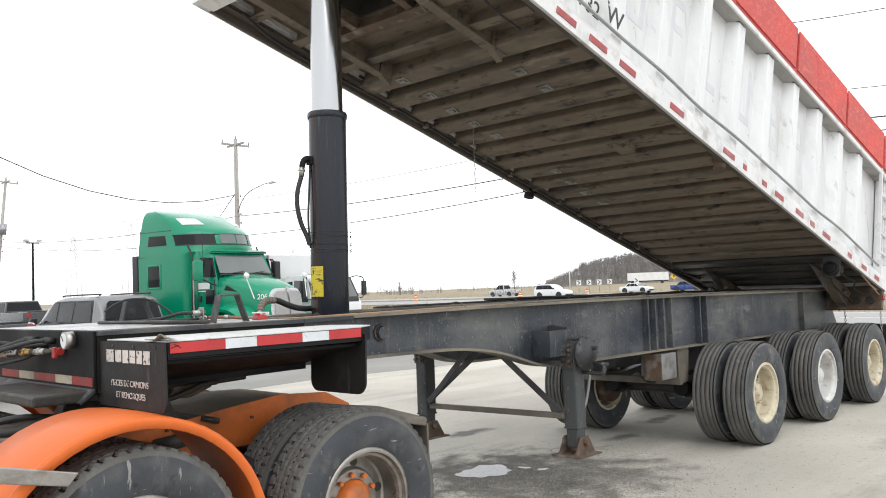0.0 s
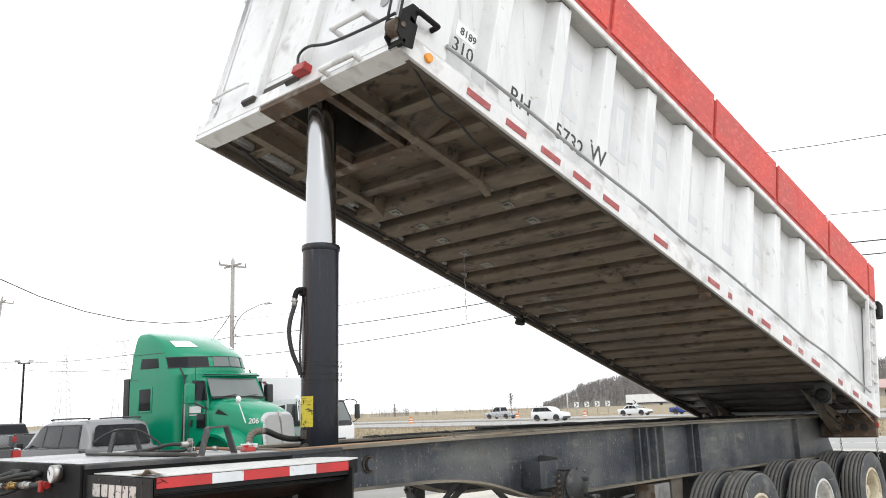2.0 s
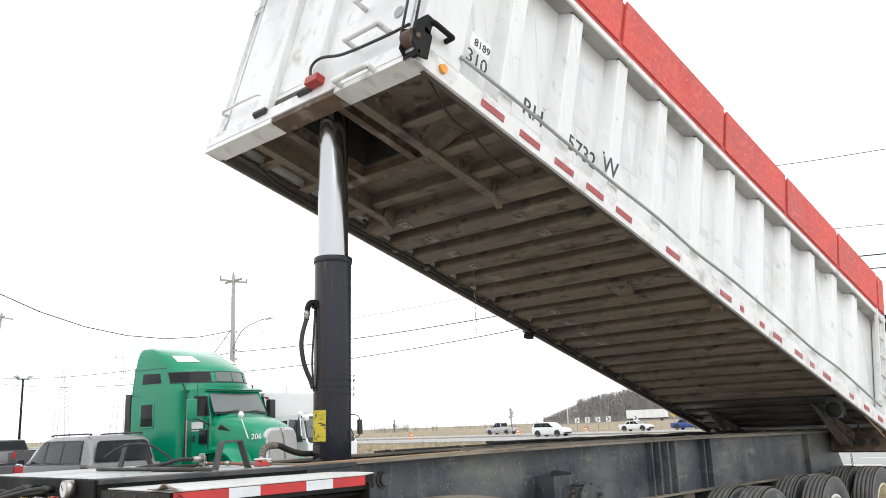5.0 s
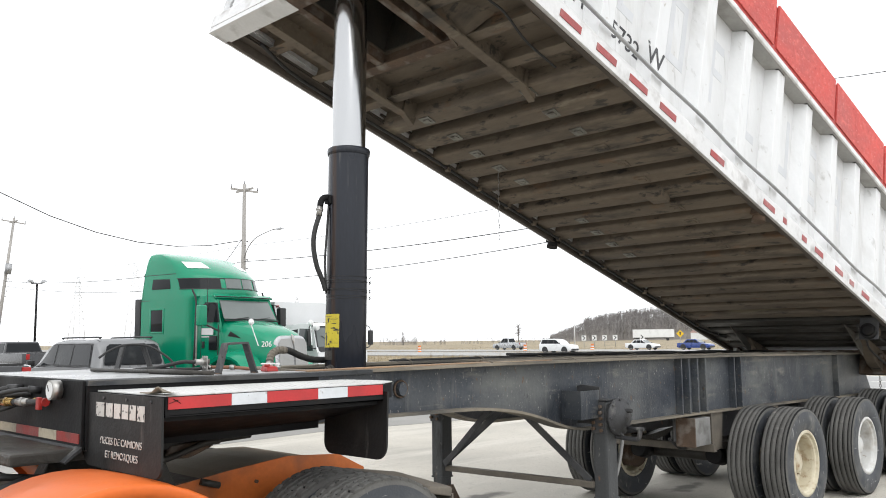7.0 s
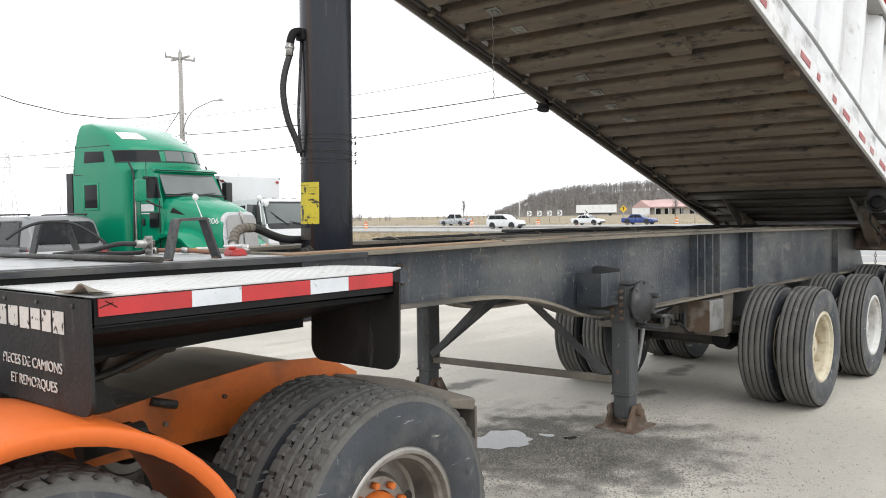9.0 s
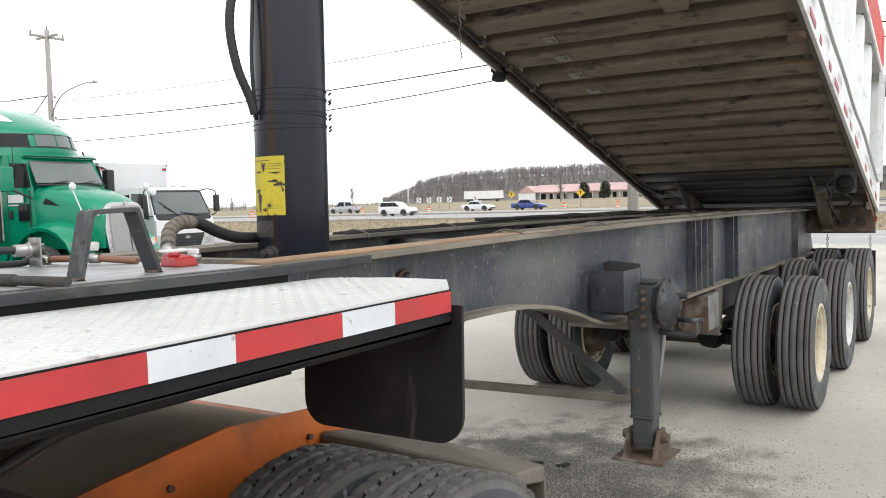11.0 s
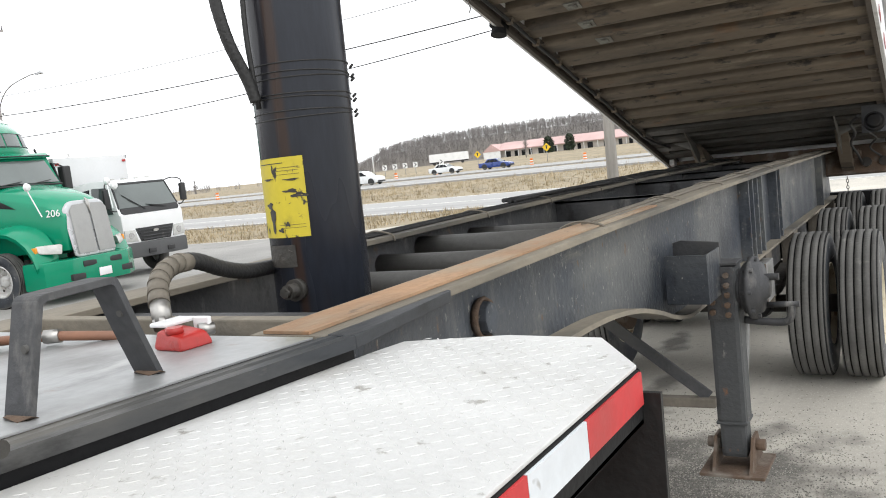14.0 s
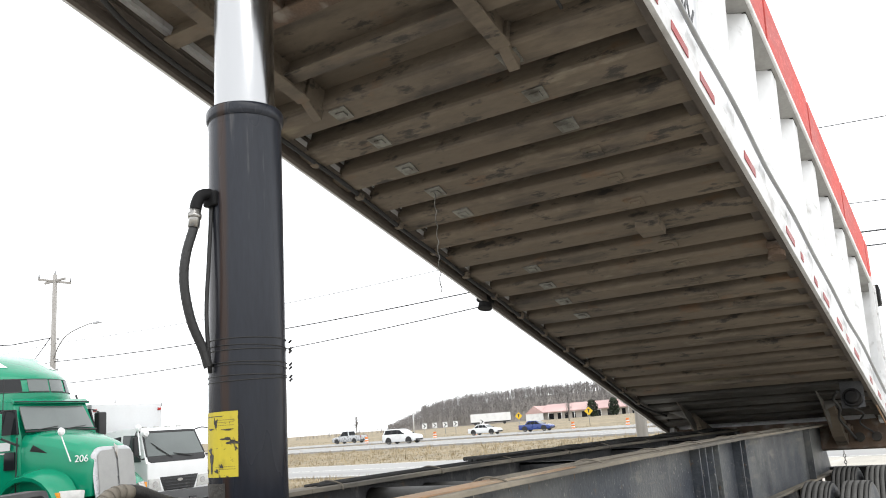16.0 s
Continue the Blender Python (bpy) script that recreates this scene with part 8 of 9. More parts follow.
        block(bm, -0.62, -0.34, s * 1.03 - 0.016, s * 1.03 + 0.016, 1.53, 1.87, 0.01)
        part("lower_window", bm, M["glass"], cab)
        for x in (-0.9, -0.29):
            bm = bm_new()
            block(bm, x - 0.006, x + 0.006, s * 1.035 - 0.012, s * 1.035 + 0.012, 1.0, 2.14)
            part("door_seam", bm, M["plastic"], cab)
        bm = bm_new()
        block(bm, -0.84, -0.77, s * 1.055 - 0.02, s * 1.055 + 0.02, 1.58, 1.74, 0.008)
        part("door_handle", bm, M["plastic"], cab)
        bm = bm_new()
        block(bm, -0.88, -0.46, s * 1.046 - 0.004, s * 1.046 + 0.004, 1.90, 2.06)
        block(bm, -0.88, -0.60, s * 1.046 - 0.004, s * 1.046 + 0.004, 1.84, 1.862)
        part("door_mark", bm, M["white_paint"], cab, "white company mark as a bar")
        bm = bm_new()
        hull(bm, [(-0.56 + a * 0.09, s * 1.32 + b * 0.11, 2.36 + d * 0.25) for a in (-1, 1) for b in (-1, 1) for d in (-1, 1)], 0.05)
        mir = part("door_mirror", bm, M["green" if s < 0 else "plastic"], cab, "tall door mirror")
        bm = bm_new()
        pipe(bm, [(-0.3, s * 0.98, 1.98), (-0.42, s * 1.15, 2.08), (-0.55, s * 1.28, 2.18)], 0.022, 8, 4)
        part("mirror_arm", bm, M["plastic"], mir)
        bm = bm_new()
        pipe(bm, [(-0.55, s * 0.95, 2.66), (-0.56, s * 1.12, 2.66), (-0.56, s * 1.3, 2.6)], 0.014, 8, 3)
        part("mirror_arm", bm, M["plastic"], mir)
    # hood
    bm = bm_new()
    secs = []
    for x, w, zt, ws in ((-0.34, 0.95, 2.27, 0.82), (0.0, 0.88, 2.22, 0.74), (0.4, 0.78, 2.13, 0.64), (0.75, 0.68, 2.02, 0.55), (1.0, 0.60, 1.90, 0.48), (1.12, 0.55, 1.78, 0.44)):
        secs.append([(x, -w, 0.95), (x, -w, zt - 0.34), (x, -w * 0.97, zt - 0.22), (x, -ws, zt - 0.09), (x, -ws * 0.72, zt - 0.03), (x, -ws * 0.35, zt), (x, ws * 0.35, zt), (x, ws * 0.72, zt - 0.03), (x, ws, zt - 0.09), (x, w * 0.97, zt - 0.22), (x, w, zt - 0.34), (x, w, 0.95)])
    body(bm, secs, 0.02)
    hood = part("hood", bm, M["green"], c, "long green hood")
    for s in (-1, 1):
        bm = bm_new()
        secs = []
        for k in range(11):
            a = radians(8 + 164 * k / 10)
            R = 0.78
            x, z = R * 1.15 * math.cos(a) + 0.1, 0.60 + R * math.sin(a) * 1.05
            secs.append([(x, s * 0.70, z - 0.02), (x * 0.94, s * 1.19, z - 0.09), (x * 0.97, s * 1.21, z - 0.02), (x, s * 1.13, z + 0.03), (x, s * 0.70, z + 0.14)])
        body(bm, secs, 0, True)
        part("fender", bm, M["green"], hood, "round green front fender")
        bm = bm_new()
        hull(bm, [(0.94, s * 1.10, 0.95), (1.14, s * 0.74, 0.90), (1.12, s * 0.68, 1.10), (0.87, s * 1.10, 1.11), (0.7, s * 0.8, 1.0)], 0.03)
        part("headlamp", bm, M["lamp_glass"], hood, "clear headlamp")
        bm = bm_new()
        block(bm, 0.80, 0.915, s * 1.115 - 0.03, s * 1.115 + 0.03, 0.97, 1.08, 0.015)
        part("turn_lamp", bm, M["amber"], hood)
        bm = bm_new()
        rod(bm, (0.95, s * 0.9, 1.62), (0.80, s * 1.0, 2.12), 0.012, seg=6)
        t = bmesh.new()
        lathe(t, [(0.001, -0.06), (0.06, -0.043), (0.078, 0.0), (0.052, 0.034), (0.001, 0.043)], 16, closed=False)
        merge(bm, t, Matrix.Translation((0.80, s * 1.0, 2.18)) @ Matrix.Rotation(radians(90), 4, "Z"))
        part("hood_mirror", bm, M["white_paint"], hood, "round hood mirror on a stalk")
        bm = bm_new()
        hull(bm, [(-0.1, s * 0.915, 1.86), (0.28, s * 0.815, 1.80), (0.0, s * 0.915, 1.98), (-0.05, s * 0.80, 1.9)], 0.006)
        part("hood_vent", bm, M["plastic"], hood)
        small = part("wheel", TYRE_RIB, None, c, "steer tyre")
        small.location = (0, s * 1.07, 0.515)
        part("rim", RIM[s, "rim_white"], None, small, "polished disc wheel")
        part("hand_hole", HOLES[s], None, small)
        part("hub", HUBS[s, "rim_white"], None, small)
    bm = bm_new()
    hull(bm, [(1.04, s * 0.54, 1.72) for s in (-1, 1)] + [(1.20, s * 0.545, 0.80) for s in (-1, 1)] + [(1.27, s * 0.44, 0.80) for s in (-1, 1)] + [(1.15, s * 0.44, 1.80) for s in (-1, 1)] + [(1.12, s * 0.3, 1.86) for s in (-1, 1)] + [(1.04, s * 0.4, 1.85) for s in (-1, 1)], 0.04)
    gr = part("grille_surround", bm, M["silver_paint"], hood, "chrome grille surround")
    for s in (-1, 1):
        bm = bm_new()
        hull(bm, [(1.288, s * 0.02, 0.86), (1.272, s * 0.48, 0.86), (1.172, s * 0.47, 1.69), (1.165, s * 0.38, 1.785), (1.178, s * 0.02, 1.80), (1.15, s * 0.2, 0.9), (1.05, s * 0.2, 1.6)], 0.012)
        part("grille_panel", bm, M["mesh_grille"], gr, "steel mesh grille")
    bm = bm_new()
    hull(bm, [(1.19, s * 0.05, 1.77) for s in (-1, 1)] + [(1.17, s * 0.04, 1.86) for s in (-1, 1)] + [(1.1, 0, 1.92), (1.22, 0, 1.6)], 0.01)
    part("hood_badge", bm, M["steel"], gr)
    bm = bm_new()
    prism(bm, [(0.62, -1.22), (1.06, -1.15), (1.33, -0.7), (1.37, 0), (1.33, 0.7), (1.06, 1.15), (0.62, 1.22)], "z", 0.30, 0.80, 0.04)
    bmp = part("bumper", bm, M["green"], c, "deep green bumper")
    bm = bm_new()
    for s in (-1, 1):
        block(bm, 1.18, 1.345, s * 0.62 - 0.16, s * 0.62 + 0.16, 0.40, 0.52, 0.02)
        block(bm, 1.05, 1.36, s * 0.3 - 0.2, s * 0.3 + 0.2, 0.62, 0.73, 0.02)
    part("bumper_grille", bm, M["plastic"], bmp)
    bm = bm_new()
    block(bm, 1.37, 1.382, -0.16, 0.16, 0.40, 0.55, 0.004)
    part("number_plate", bm, M["white_paint"], bmp, "white plate, its figures plain")
    lettering("fleet_mark", "206", 0.185, M["white_paint"], hood, Matrix.Translation((0.955, -0.652, 1.60)) @ Matrix.Rotation(radians(17), 4, "Z") @ Matrix.Rotation(radians(90 - 8), 4, "X"), "white fleet figures", 0.004)
    bm = bm_new()
    block(bm, -6.3, -0.2, -0.45, -0.4, 0.75, 1.0)
    block(bm, -6.3, -0.2, 0.4, 0.45, 0.75, 1.0)
    part("frame_rail", bm, M["black_steel"], c)
    for s in (-1, 1):
        bm = bm_new()
        rod(bm, (-2.9, s * 0.95, 0.62), (-1.2, s * 0.95, 0.62), 0.28, seg=20)
        part("fuel_tank", bm, M["steel"], c, "round steel fuel tank")
    bm = bm_new()
    for s in (-1, 1):
        block(bm, -3.36, -3.13, s * 1.08 - 0.1, s * 1.08 + 0.1, 0.95, 2.85, 0.02)
    part("rear_extender", bm, M["plastic"], c, "black side extender")
    for s in (-1, 1):
        bm = bm_new()
        block(bm, -3.05, -0.9, s * 1.14 - 0.05, s * 1.14 + 0.05, 0.42, 1.0, 0.03)
        part("side_skirt", bm, M["green"], c)
        for x in (-5.0, -6.25):
            for y in (1.085, 0.765):
                w = part("wheel", TYRE_LUG, None, c, "drive tyre")
                w.location = (x, s * y, 0.515)
                part("rim", RIM[s, "rim_alloy"], None, w)
    bm = bm_new()
    rod(bm, (-0.72, -1.02, 2.2), (-0.72, -1.02, 3.3), 0.008, seg=5)
    part("aerial", bm, M["plastic"], cab)
    return c


green = green_truck()
crisp(green)
green.matrix_basis = heading(9.64 + 1.18, 13.26 + 0.21, -80)


def box_truck():
    """A cab-over delivery truck with a van body, x ahead, front axle near the origin."""
    c = thing("delivery_truck", Matrix(), "white cab-over delivery truck with a plain van body", "truck")
    bm = bm_new()
    body(bm, [[(x, -0.86, zl), (x, -0.88, 1.40), (x, -w, zt), (x, w, zt), (x, 0.88, 1.40), (x, 0.86, zl)] for x, zl, zt, w in ((-0.62, 0.75, 2.18, 0.79), (0.1, 0.62, 2.23, 0.79), (0.5, 0.6, 2.22, 0.78), (0.66, 0.6, 2.15, 0.78), (1.0, 0.6, 1.43, 0.86), (1.03, 0.6, 1.41, 0.84))], 0.03)
    cab = part("cab", bm, M["white_paint"], c, "white cab")

    def on_screen(z, y, out=0.0):
        return (1.005 - 0.47 * (z - 1.43) + out, y, z + out * 0.45)

    bm = bm_new()
    hull(bm, [on_screen(z, s * y, o) for z, y in ((1.56, 0.81), (2.09, 0.73)) for s in (-1, 1) for o in (-0.02, 0.012)], 0.01)
    ws = part("windscreen", bm, M["screen"], cab, "tall windscreen")
    bm = bm_new()
    hull(bm, [on_screen(z, s * y, o) for z, y in ((2.095, 0.745), (2.14, 0.74)) for s in (-1, 1) for o in (-0.02, 0.012)])
    part("sun_band", bm, M["plastic"], ws, "dark band at the top of the glass")
    bm = bm_new()
    hull(bm, [on_screen(z, s * y, o) for z, y in ((1.42, 0.76), (1.46, 0.82), (1.555, 0.815)) for s in (-1, 1) for o in (-0.03, 0.016)], 0.006)
    part("cowl_panel", bm, M["plastic"], cab, "black cowl under the windscreen")
    for s in (-1, 1):
        bm = bm_new()
        hull(bm, [on_screen(z, s * y, o) for z, y in ((1.56, 0.815), (1.56, 0.845), (2.12, 0.735), (2.12, 0.762)) for o in (-0.02, 0.014)])
        part("screen_seal", bm, M["plastic"], cab, "black seal beside the windscreen")
    for y0, y1 in ((-0.15, -0.52), (0.45, 0.02)):
        bm = bm_new()
        beam(bm, on_screen(1.5, y0, 0.03), on_screen(1.74 if y0 < 0 else 1.56, y1, 0.025), 0.016, 0.012)
        beam(bm, on_screen(1.56 if y0 < 0 else 1.53, y0 - 0.1, 0.035), on_screen(1.86 if y0 < 0 else 1.60, y1 - 0.1, 0.02), 0.022, 0.01)
        part("wiper", bm, M["plastic"], cab, "black wiper arm")
    bm = bm_new()
    prism(bm, [(-0.54, 1.09), (0.55, 1.09), (0.51, 0.98), (0.42, 0.78), (-0.42, 0.78), (-0.5, 0.98)], "x", 1.0, 1.045, 0.008)
    gr = part("grille", bm, M["plastic"], cab, "black trapezoid grille")
    for k in range(4):
        bm = bm_new()
        w = 0.38 + 0.03 * k
        block(bm, 1.046, 1.062, -w, w, 0.81 + 0.07 * k, 0.835 + 0.07 * k, 0.004)
        part("grille_bar", bm, M["gear"], gr, "dark grille bar")
    bm = bm_new()
    hull(bm, [(1.066 + 0.008 * (1 if k % 2 else -1), 0.085 * math.cos(k * math.tau / 12), 1.0 + 0.035 * math.sin(k * math.tau / 12)) for k in range(12)])
    part("badge", bm, M["steel"], gr, "oval badge, plain")
    for k in range(4):
        bm = bm_new()
        hull(bm, [(0.42 + a * 0.05, -0.5 + 0.33 * k + b * 0.05, 2.225 + 0.03 * (d > 0)) for a in (-1, 1) for b in (-1, 1) for d in (-1, 1)], 0.008)
        part("roof_marker", bm, M["lamp_glass"], cab, "small pale roof marker")
    for s in (-1, 1):
        bm = bm_new()
        prism(bm, [(s * 0.50, 0.80), (s * 0.56, 1.06), (s * 0.85, 1.07), (s * 0.86, 0.82)], "x", 0.95, 1.05, 0.015)
        hl = part("headlamp", bm, M["lamp_glass"], cab, "clear headlamp")
        bm = bm_new()
        rod(bm, (1.048, s * 0.68, 0.94), (1.056, s * 0.68, 0.94), 0.075, seg=18)
        part("reflector", bm, M["chrome"], hl)
        bm = bm_new()
        hull(bm, [(x, s * (0.888 - 0.122 * (z - 1.40) + o), z) for x, z in ((0.08, 1.46), (0.80, 1.46), (0.56, 2.06), (0.08, 2.08)) for o in (-0.02, 0.006)], 0.004)
        part("door_window", bm, M["screen_dark"], cab, "door window")
        bm = bm_new()
        hull(bm, [(x, s * (0.888 - 0.122 * (z - 1.40) + o), z) for x, z in ((-0.5, 1.5), (0.0, 1.48), (0.0, 2.06), (-0.5, 2.02)) for o in (-0.02, 0.006)], 0.004)
        part("rear_window", bm, M["glass"], cab)
        bm = bm_new()
        block(bm, 0.02, 0.035, min(s * 0.884, s * 0.892), max(s * 0.884, s * 0.892), 0.72, 1.46)
        part("door_gap", bm, M["plastic"], cab)
        bm = bm_new()
        block(bm, 0.18, 0.34, min(s * 0.88, s * 0.905), max(s * 0.88, s * 0.905), 1.28, 1.33, 0.008)
        part("door_handle", bm, M["plastic"], cab)
        bm = bm_new()
        block(bm, 0.86, 0.95, s * 1.09 - 0.075, s * 1.09 + 0.075, 1.60, 2.02, 0.025)
        mir = part("door_mirror", bm, M["plastic"], cab, "black mirror on a long arm")
        bm = bm_new()
        pipe(bm, [(0.62, s * 0.78, 2.12), (0.78, s * 0.9, 2.17), (0.88, s * 1.06, 2.12), (0.90, s * 1.09, 2.02)], 0.015, 8, 4)
        part("mirror_arm", bm, M["plastic"], mir)
        bm = bm_new()
        pipe(bm, [(0.92, s * 0.86, 1.52), (0.93, s * 0.98, 1.53), (0.91, s * 1.09, 1.60)], 0.015, 8, 4)
        part("mirror_arm", bm, M["plastic"], mir)
        small_wheel(c, 0, s * 0.78, 0.40, 0.22, "rim_white")
        small_wheel(c, -3.9, s * 0.82, 0.40, 0.30, "rim_white")
        bm = bm_new()
        prism(bm, arch(0.0, 0.5, 12, 0.42) + [(0.5, 0.42), (0.44, 0.42)] + arch(0.0, 0.44, 12, 0.42)[::-1] + [(-0.44, 0.42), (-0.5, 0.42)], "y", min(s * 0.7, s * 0.9), max(s * 0.7, s * 0.9))
        part("wheel_arch", bm, M["plastic"], c)
    bm = bm_new()
    lathe(bm, [(0.005, -0.05), (0.075, -0.035), (0.10, 0.0), (0.085, 0.03), (0.005, 0.045)], 18, (0.0, 0.0, 0.0), False)
    bm.transform(Matrix.Translation((0.86, -0.80, 2.10)) @ Matrix.Rotation(radians(90), 4, "Z"))
    part("round_mirror", bm, M["white_paint"], cab, "white round wide-angle mirror")
    bm = bm_new()
    prism(bm, [(0.78, -0.93), (1.06, -0.88), (1.14, 0), (1.06, 0.88), (0.78, 0.93)], "z", 0.43, 0.77, 0.025)
    bmp = part("bumper", bm, M["bumper_grey"], c, "dark grey plastic bumper")
    for y in (-0.22, 0.32):
        bm = bm_new()
        block(bm, 1.06, 1.145, y - 0.1, y + 0.1, 0.50, 0.60, 0.01)
        part("tow_opening", bm, M["plastic"], bmp)
    bm = bm_new()
    block(bm, -5.9, -0.85, -1.02, 1.02, 0.95, 2.87, 0.03)
    vb = part("van_body", bm, M["van_white"], c, "plain white van body")
    for s in (-1, 1):
        for z in (0.97, 2.83):
            bm = bm_new()
            block(bm, -5.9, -0.84, s * 1.02 - 0.015, s * 1.02 + 0.015, z - 0.04, z + 0.04, 0.008)
            part("body_rail", bm, M["galv"], vb)
        bm = bm_new()
        block(bm, -0.85, -0.825, s * 0.93 - 0.05, s * 0.93 + 0.05, 2.70, 2.76, 0.008)
        part("corner_lamp", bm, M["red_lens"], vb, "small corner lamp")
    bm = bm_new()
    block(bm, -5.8, 0.3, -0.4, 0.4, 0.55, 0.9)
    part("frame_rail", bm, M["black_steel"], c)
    return c


bt = box_truck()
crisp(bt)
bt.matrix_basis = heading(13.9, 14.98, -90)


# ---- poles, wires, lamps ----
def utility_pole(x, y, arm, lamp, transformer=False, h=11.2, lean=0.0):
    p = thing("utility_pole", pose(x, y, -0.06, 0, lean, 0), "weathered wooden utility pole with a crossarm" + (" and a street lamp" if lamp else ""), "pole", "utility poles")
    bm = bm_new()
    rod(bm, (0, 0, 0), (0, 0, h), 0.19, 0.12, seg=16)
    part("pole_shaft", bm, M["pole"], p, "grey weathered wooden shaft, paled for haze")
    if arm:
        bm = bm_new()
        block(bm, -0.05, 0.05, -0.06 - arm, 0.06 + arm, h - 0.42, h - 0.30, 0.01)
        block(bm, -1.1 * arm, 1.1 * arm, -0.05, 0.05, h - 0.44, h - 0.32, 0.01)
        ca = part("crossarm", bm, M["pole"], p)
        for dx in (-1.05 * arm, 0.0, 1.05 * arm):
            bm = bm_new()
            rod(bm, (dx, 0, h - 0.32 if dx else h), (dx, 0, (h - 0.32 if dx else h) + 0.22), 0.045, 0.03, seg=10)
            part("insulator", bm, M["suv_trim"], ca)
    bm = bm_new()
    for z in (6.4, 6.95, 8.1):
        rod(bm, (0.10, 0, z), (0.30, 0, z), 0.025, seg=8)
        rod(bm, (0.27, 0, z - 0.06), (0.27, 0, z + 0.06), 0.05, seg=10)
    part("bracket", bm, M["galv"], p)
    if lamp:
        bm = bm_new()
        pipe(bm, [(0, 0, 6.9), (-0.3, -1.0, 7.6), (-0.6, -2.3, 8.05), (-1.0, -4.4, 8.24), (-1.15, -5.3, 8.24)], 0.03, 8, 6)
        la = part("lamp_arm", bm, M["galv"], p, "curved lamp arm")
        bm = bm_new()
        hull(bm, [(-1.1, -5.2, 8.26), (-1.3, -5.9, 8.18), (-1.0, -5.85, 8.18), (-1.2, -5.25, 8.14), (-1.15, -5.6, 8.32), (-1.25, -5.85, 8.14)], 0.02)
        part("lamp_head", bm, M["galv"], la, "street lamp head")
    if transformer:
        bm = bm_new()
        rod(bm, (0.0, -0.45, 8.5), (0.0, -0.45, 9.5), 0.3, seg=18)
        part("transformer", bm, M["galv"], p, "grey transformer can")
    return p


utility_pole(27.5, 40.7, 0.9, True, h=11.7)
utility_pole(26.9, 7.4, 0.0, False, h=10.3)
utility_pole(25.66, 80.0, 1.0, False, True, h=13.95, lean=5.3)
utility_pole(27.2, -30.0, 1.0, False, h=11.9)


def cable(x0, y0, z0, x1, y1, z1, sag, r=0.014, label="black overhead cable between utility poles"):
    bm = bm_new()
    pts = []
    for k in range(13):
        t = k / 12
        pts.append((x0 + (x1 - x0) * t, y0 + (y1 - y0) * t, z0 + (z1 - z0) * t - 4 * sag * t * (1 - t)))
    pipe(bm, pts, r, 5, 1)
    single("overhead_cable", bm, M["wire"], label, "cable", group="overhead cables")


for z, z_far, sag_far, sag_near, r in ((6.85, 6.75, 0.4, 0.75, 0.023), (6.4, 5.5, 0.45, 0.7, 0.02), (7.95, 7.75, 0.35, 1.1, 0.012)):
    cable(27.1, 7.4, z, 27.5, 40.7, z_far, sag_far, r)
    cable(27.1, 7.4, z, 27.2, -30, z, sag_near, r)
    cable(27.5, 40.7, z_far, 26.4, 80, z + 0.9, sag_far + 0.2, r)
cable(26.95, 7.4, 10.3, 27.2, -30, 11.0, 1.2, 0.014, "thin overhead power line between poles")
cable(27.33, 40.7, 8.06, -3.58, 32.24, 19.1, 4.86, 0.027, "long sagging black overhead cable")
cable(27.4, 40.7, 8.2, 60.0, 110.0, 9.0, 1.5, 0.026, "thin black overhead cable")

lamp = thing("yard_lamp", pose(30.3, 82.8, -0.06), "dark steel yard lamp post with twin flood heads", "lamp post")
bm = bm_new()
rod(bm, (0, 0, 0), (0, 0, 7.9), 0.13, 0.10, seg=14)
part("post", bm, M["black_steel"], lamp)
bm = bm_new()
beam(bm, (-0.6, 0, 7.9), (0.6, 0, 7.9), 0.08, 0.08)
part("bracket", bm, M["black_steel"], lamp)
for s in (-1, 1):
    bm = bm_new()
    hull(bm, [(s * 0.35, -0.25, 8.0), (s * 0.95, -0.2, 8.15), (s * 0.4, 0.25, 8.0), (s * 0.95, 0.2, 8.1), (s * 0.45, 0, 8.3), (s * 0.8, 0, 8.3)], 0.02)
    part("flood_head", bm, M["galv"], lamp, "grey flood lamp head")


def pylon(x, y, h):
    bm = bm_new()
    for sx in (-1, 1):
        for sy in (-1, 1):
            rod(bm, (x + sx * h * 0.09, y + sy * h * 0.09, 0), (x + sx * h * 0.015, y + sy * h * 0.015, h * 0.95), 0.22, 0.14, seg=4)
    for k in range(10):
        z0, z1 = h * 0.095 * k, h * 0.095 * (k + 1)
        a, b = h * (0.09 - 0.0079 * k), h * (0.09 - 0.0079 * (k + 1))
        for sy in (-1, 1):
            rod(bm, (x - a, y + sy * a, z0), (x + b, y + sy * b, z1), 0.12, seg=3)
            rod(bm, (x + a, y + sy * a, z0), (x - b, y + sy * b, z1), 0.12, seg=3)
            rod(bm, (x + sy * a, y - a, z0), (x + sy * b, y + b, z1), 0.12, seg=3)
    for z, w in ((0.70, 0.17), (0.82, 0.14), (0.94, 0.1)):
        rod(bm, (x - h * w, y, h * z), (x + h * w, y, h * z), 0.16, seg=4)
        rod(bm, (x - h * w, y, h * z), (x, y, h * (z + 0.03)), 0.12, seg=4)
        rod(bm, (x + h * w, y, h * z), (x, y, h * (z + 0.03)), 0.12, seg=4)
    single("power_pylon", bm, M["mast"], "distant lattice power pylon, its grey paled for haze", "pylon", group="power pylons")


pylon(210, 517, 46)
pylon(245, 513, 56)
pylon(330, 455, 34)

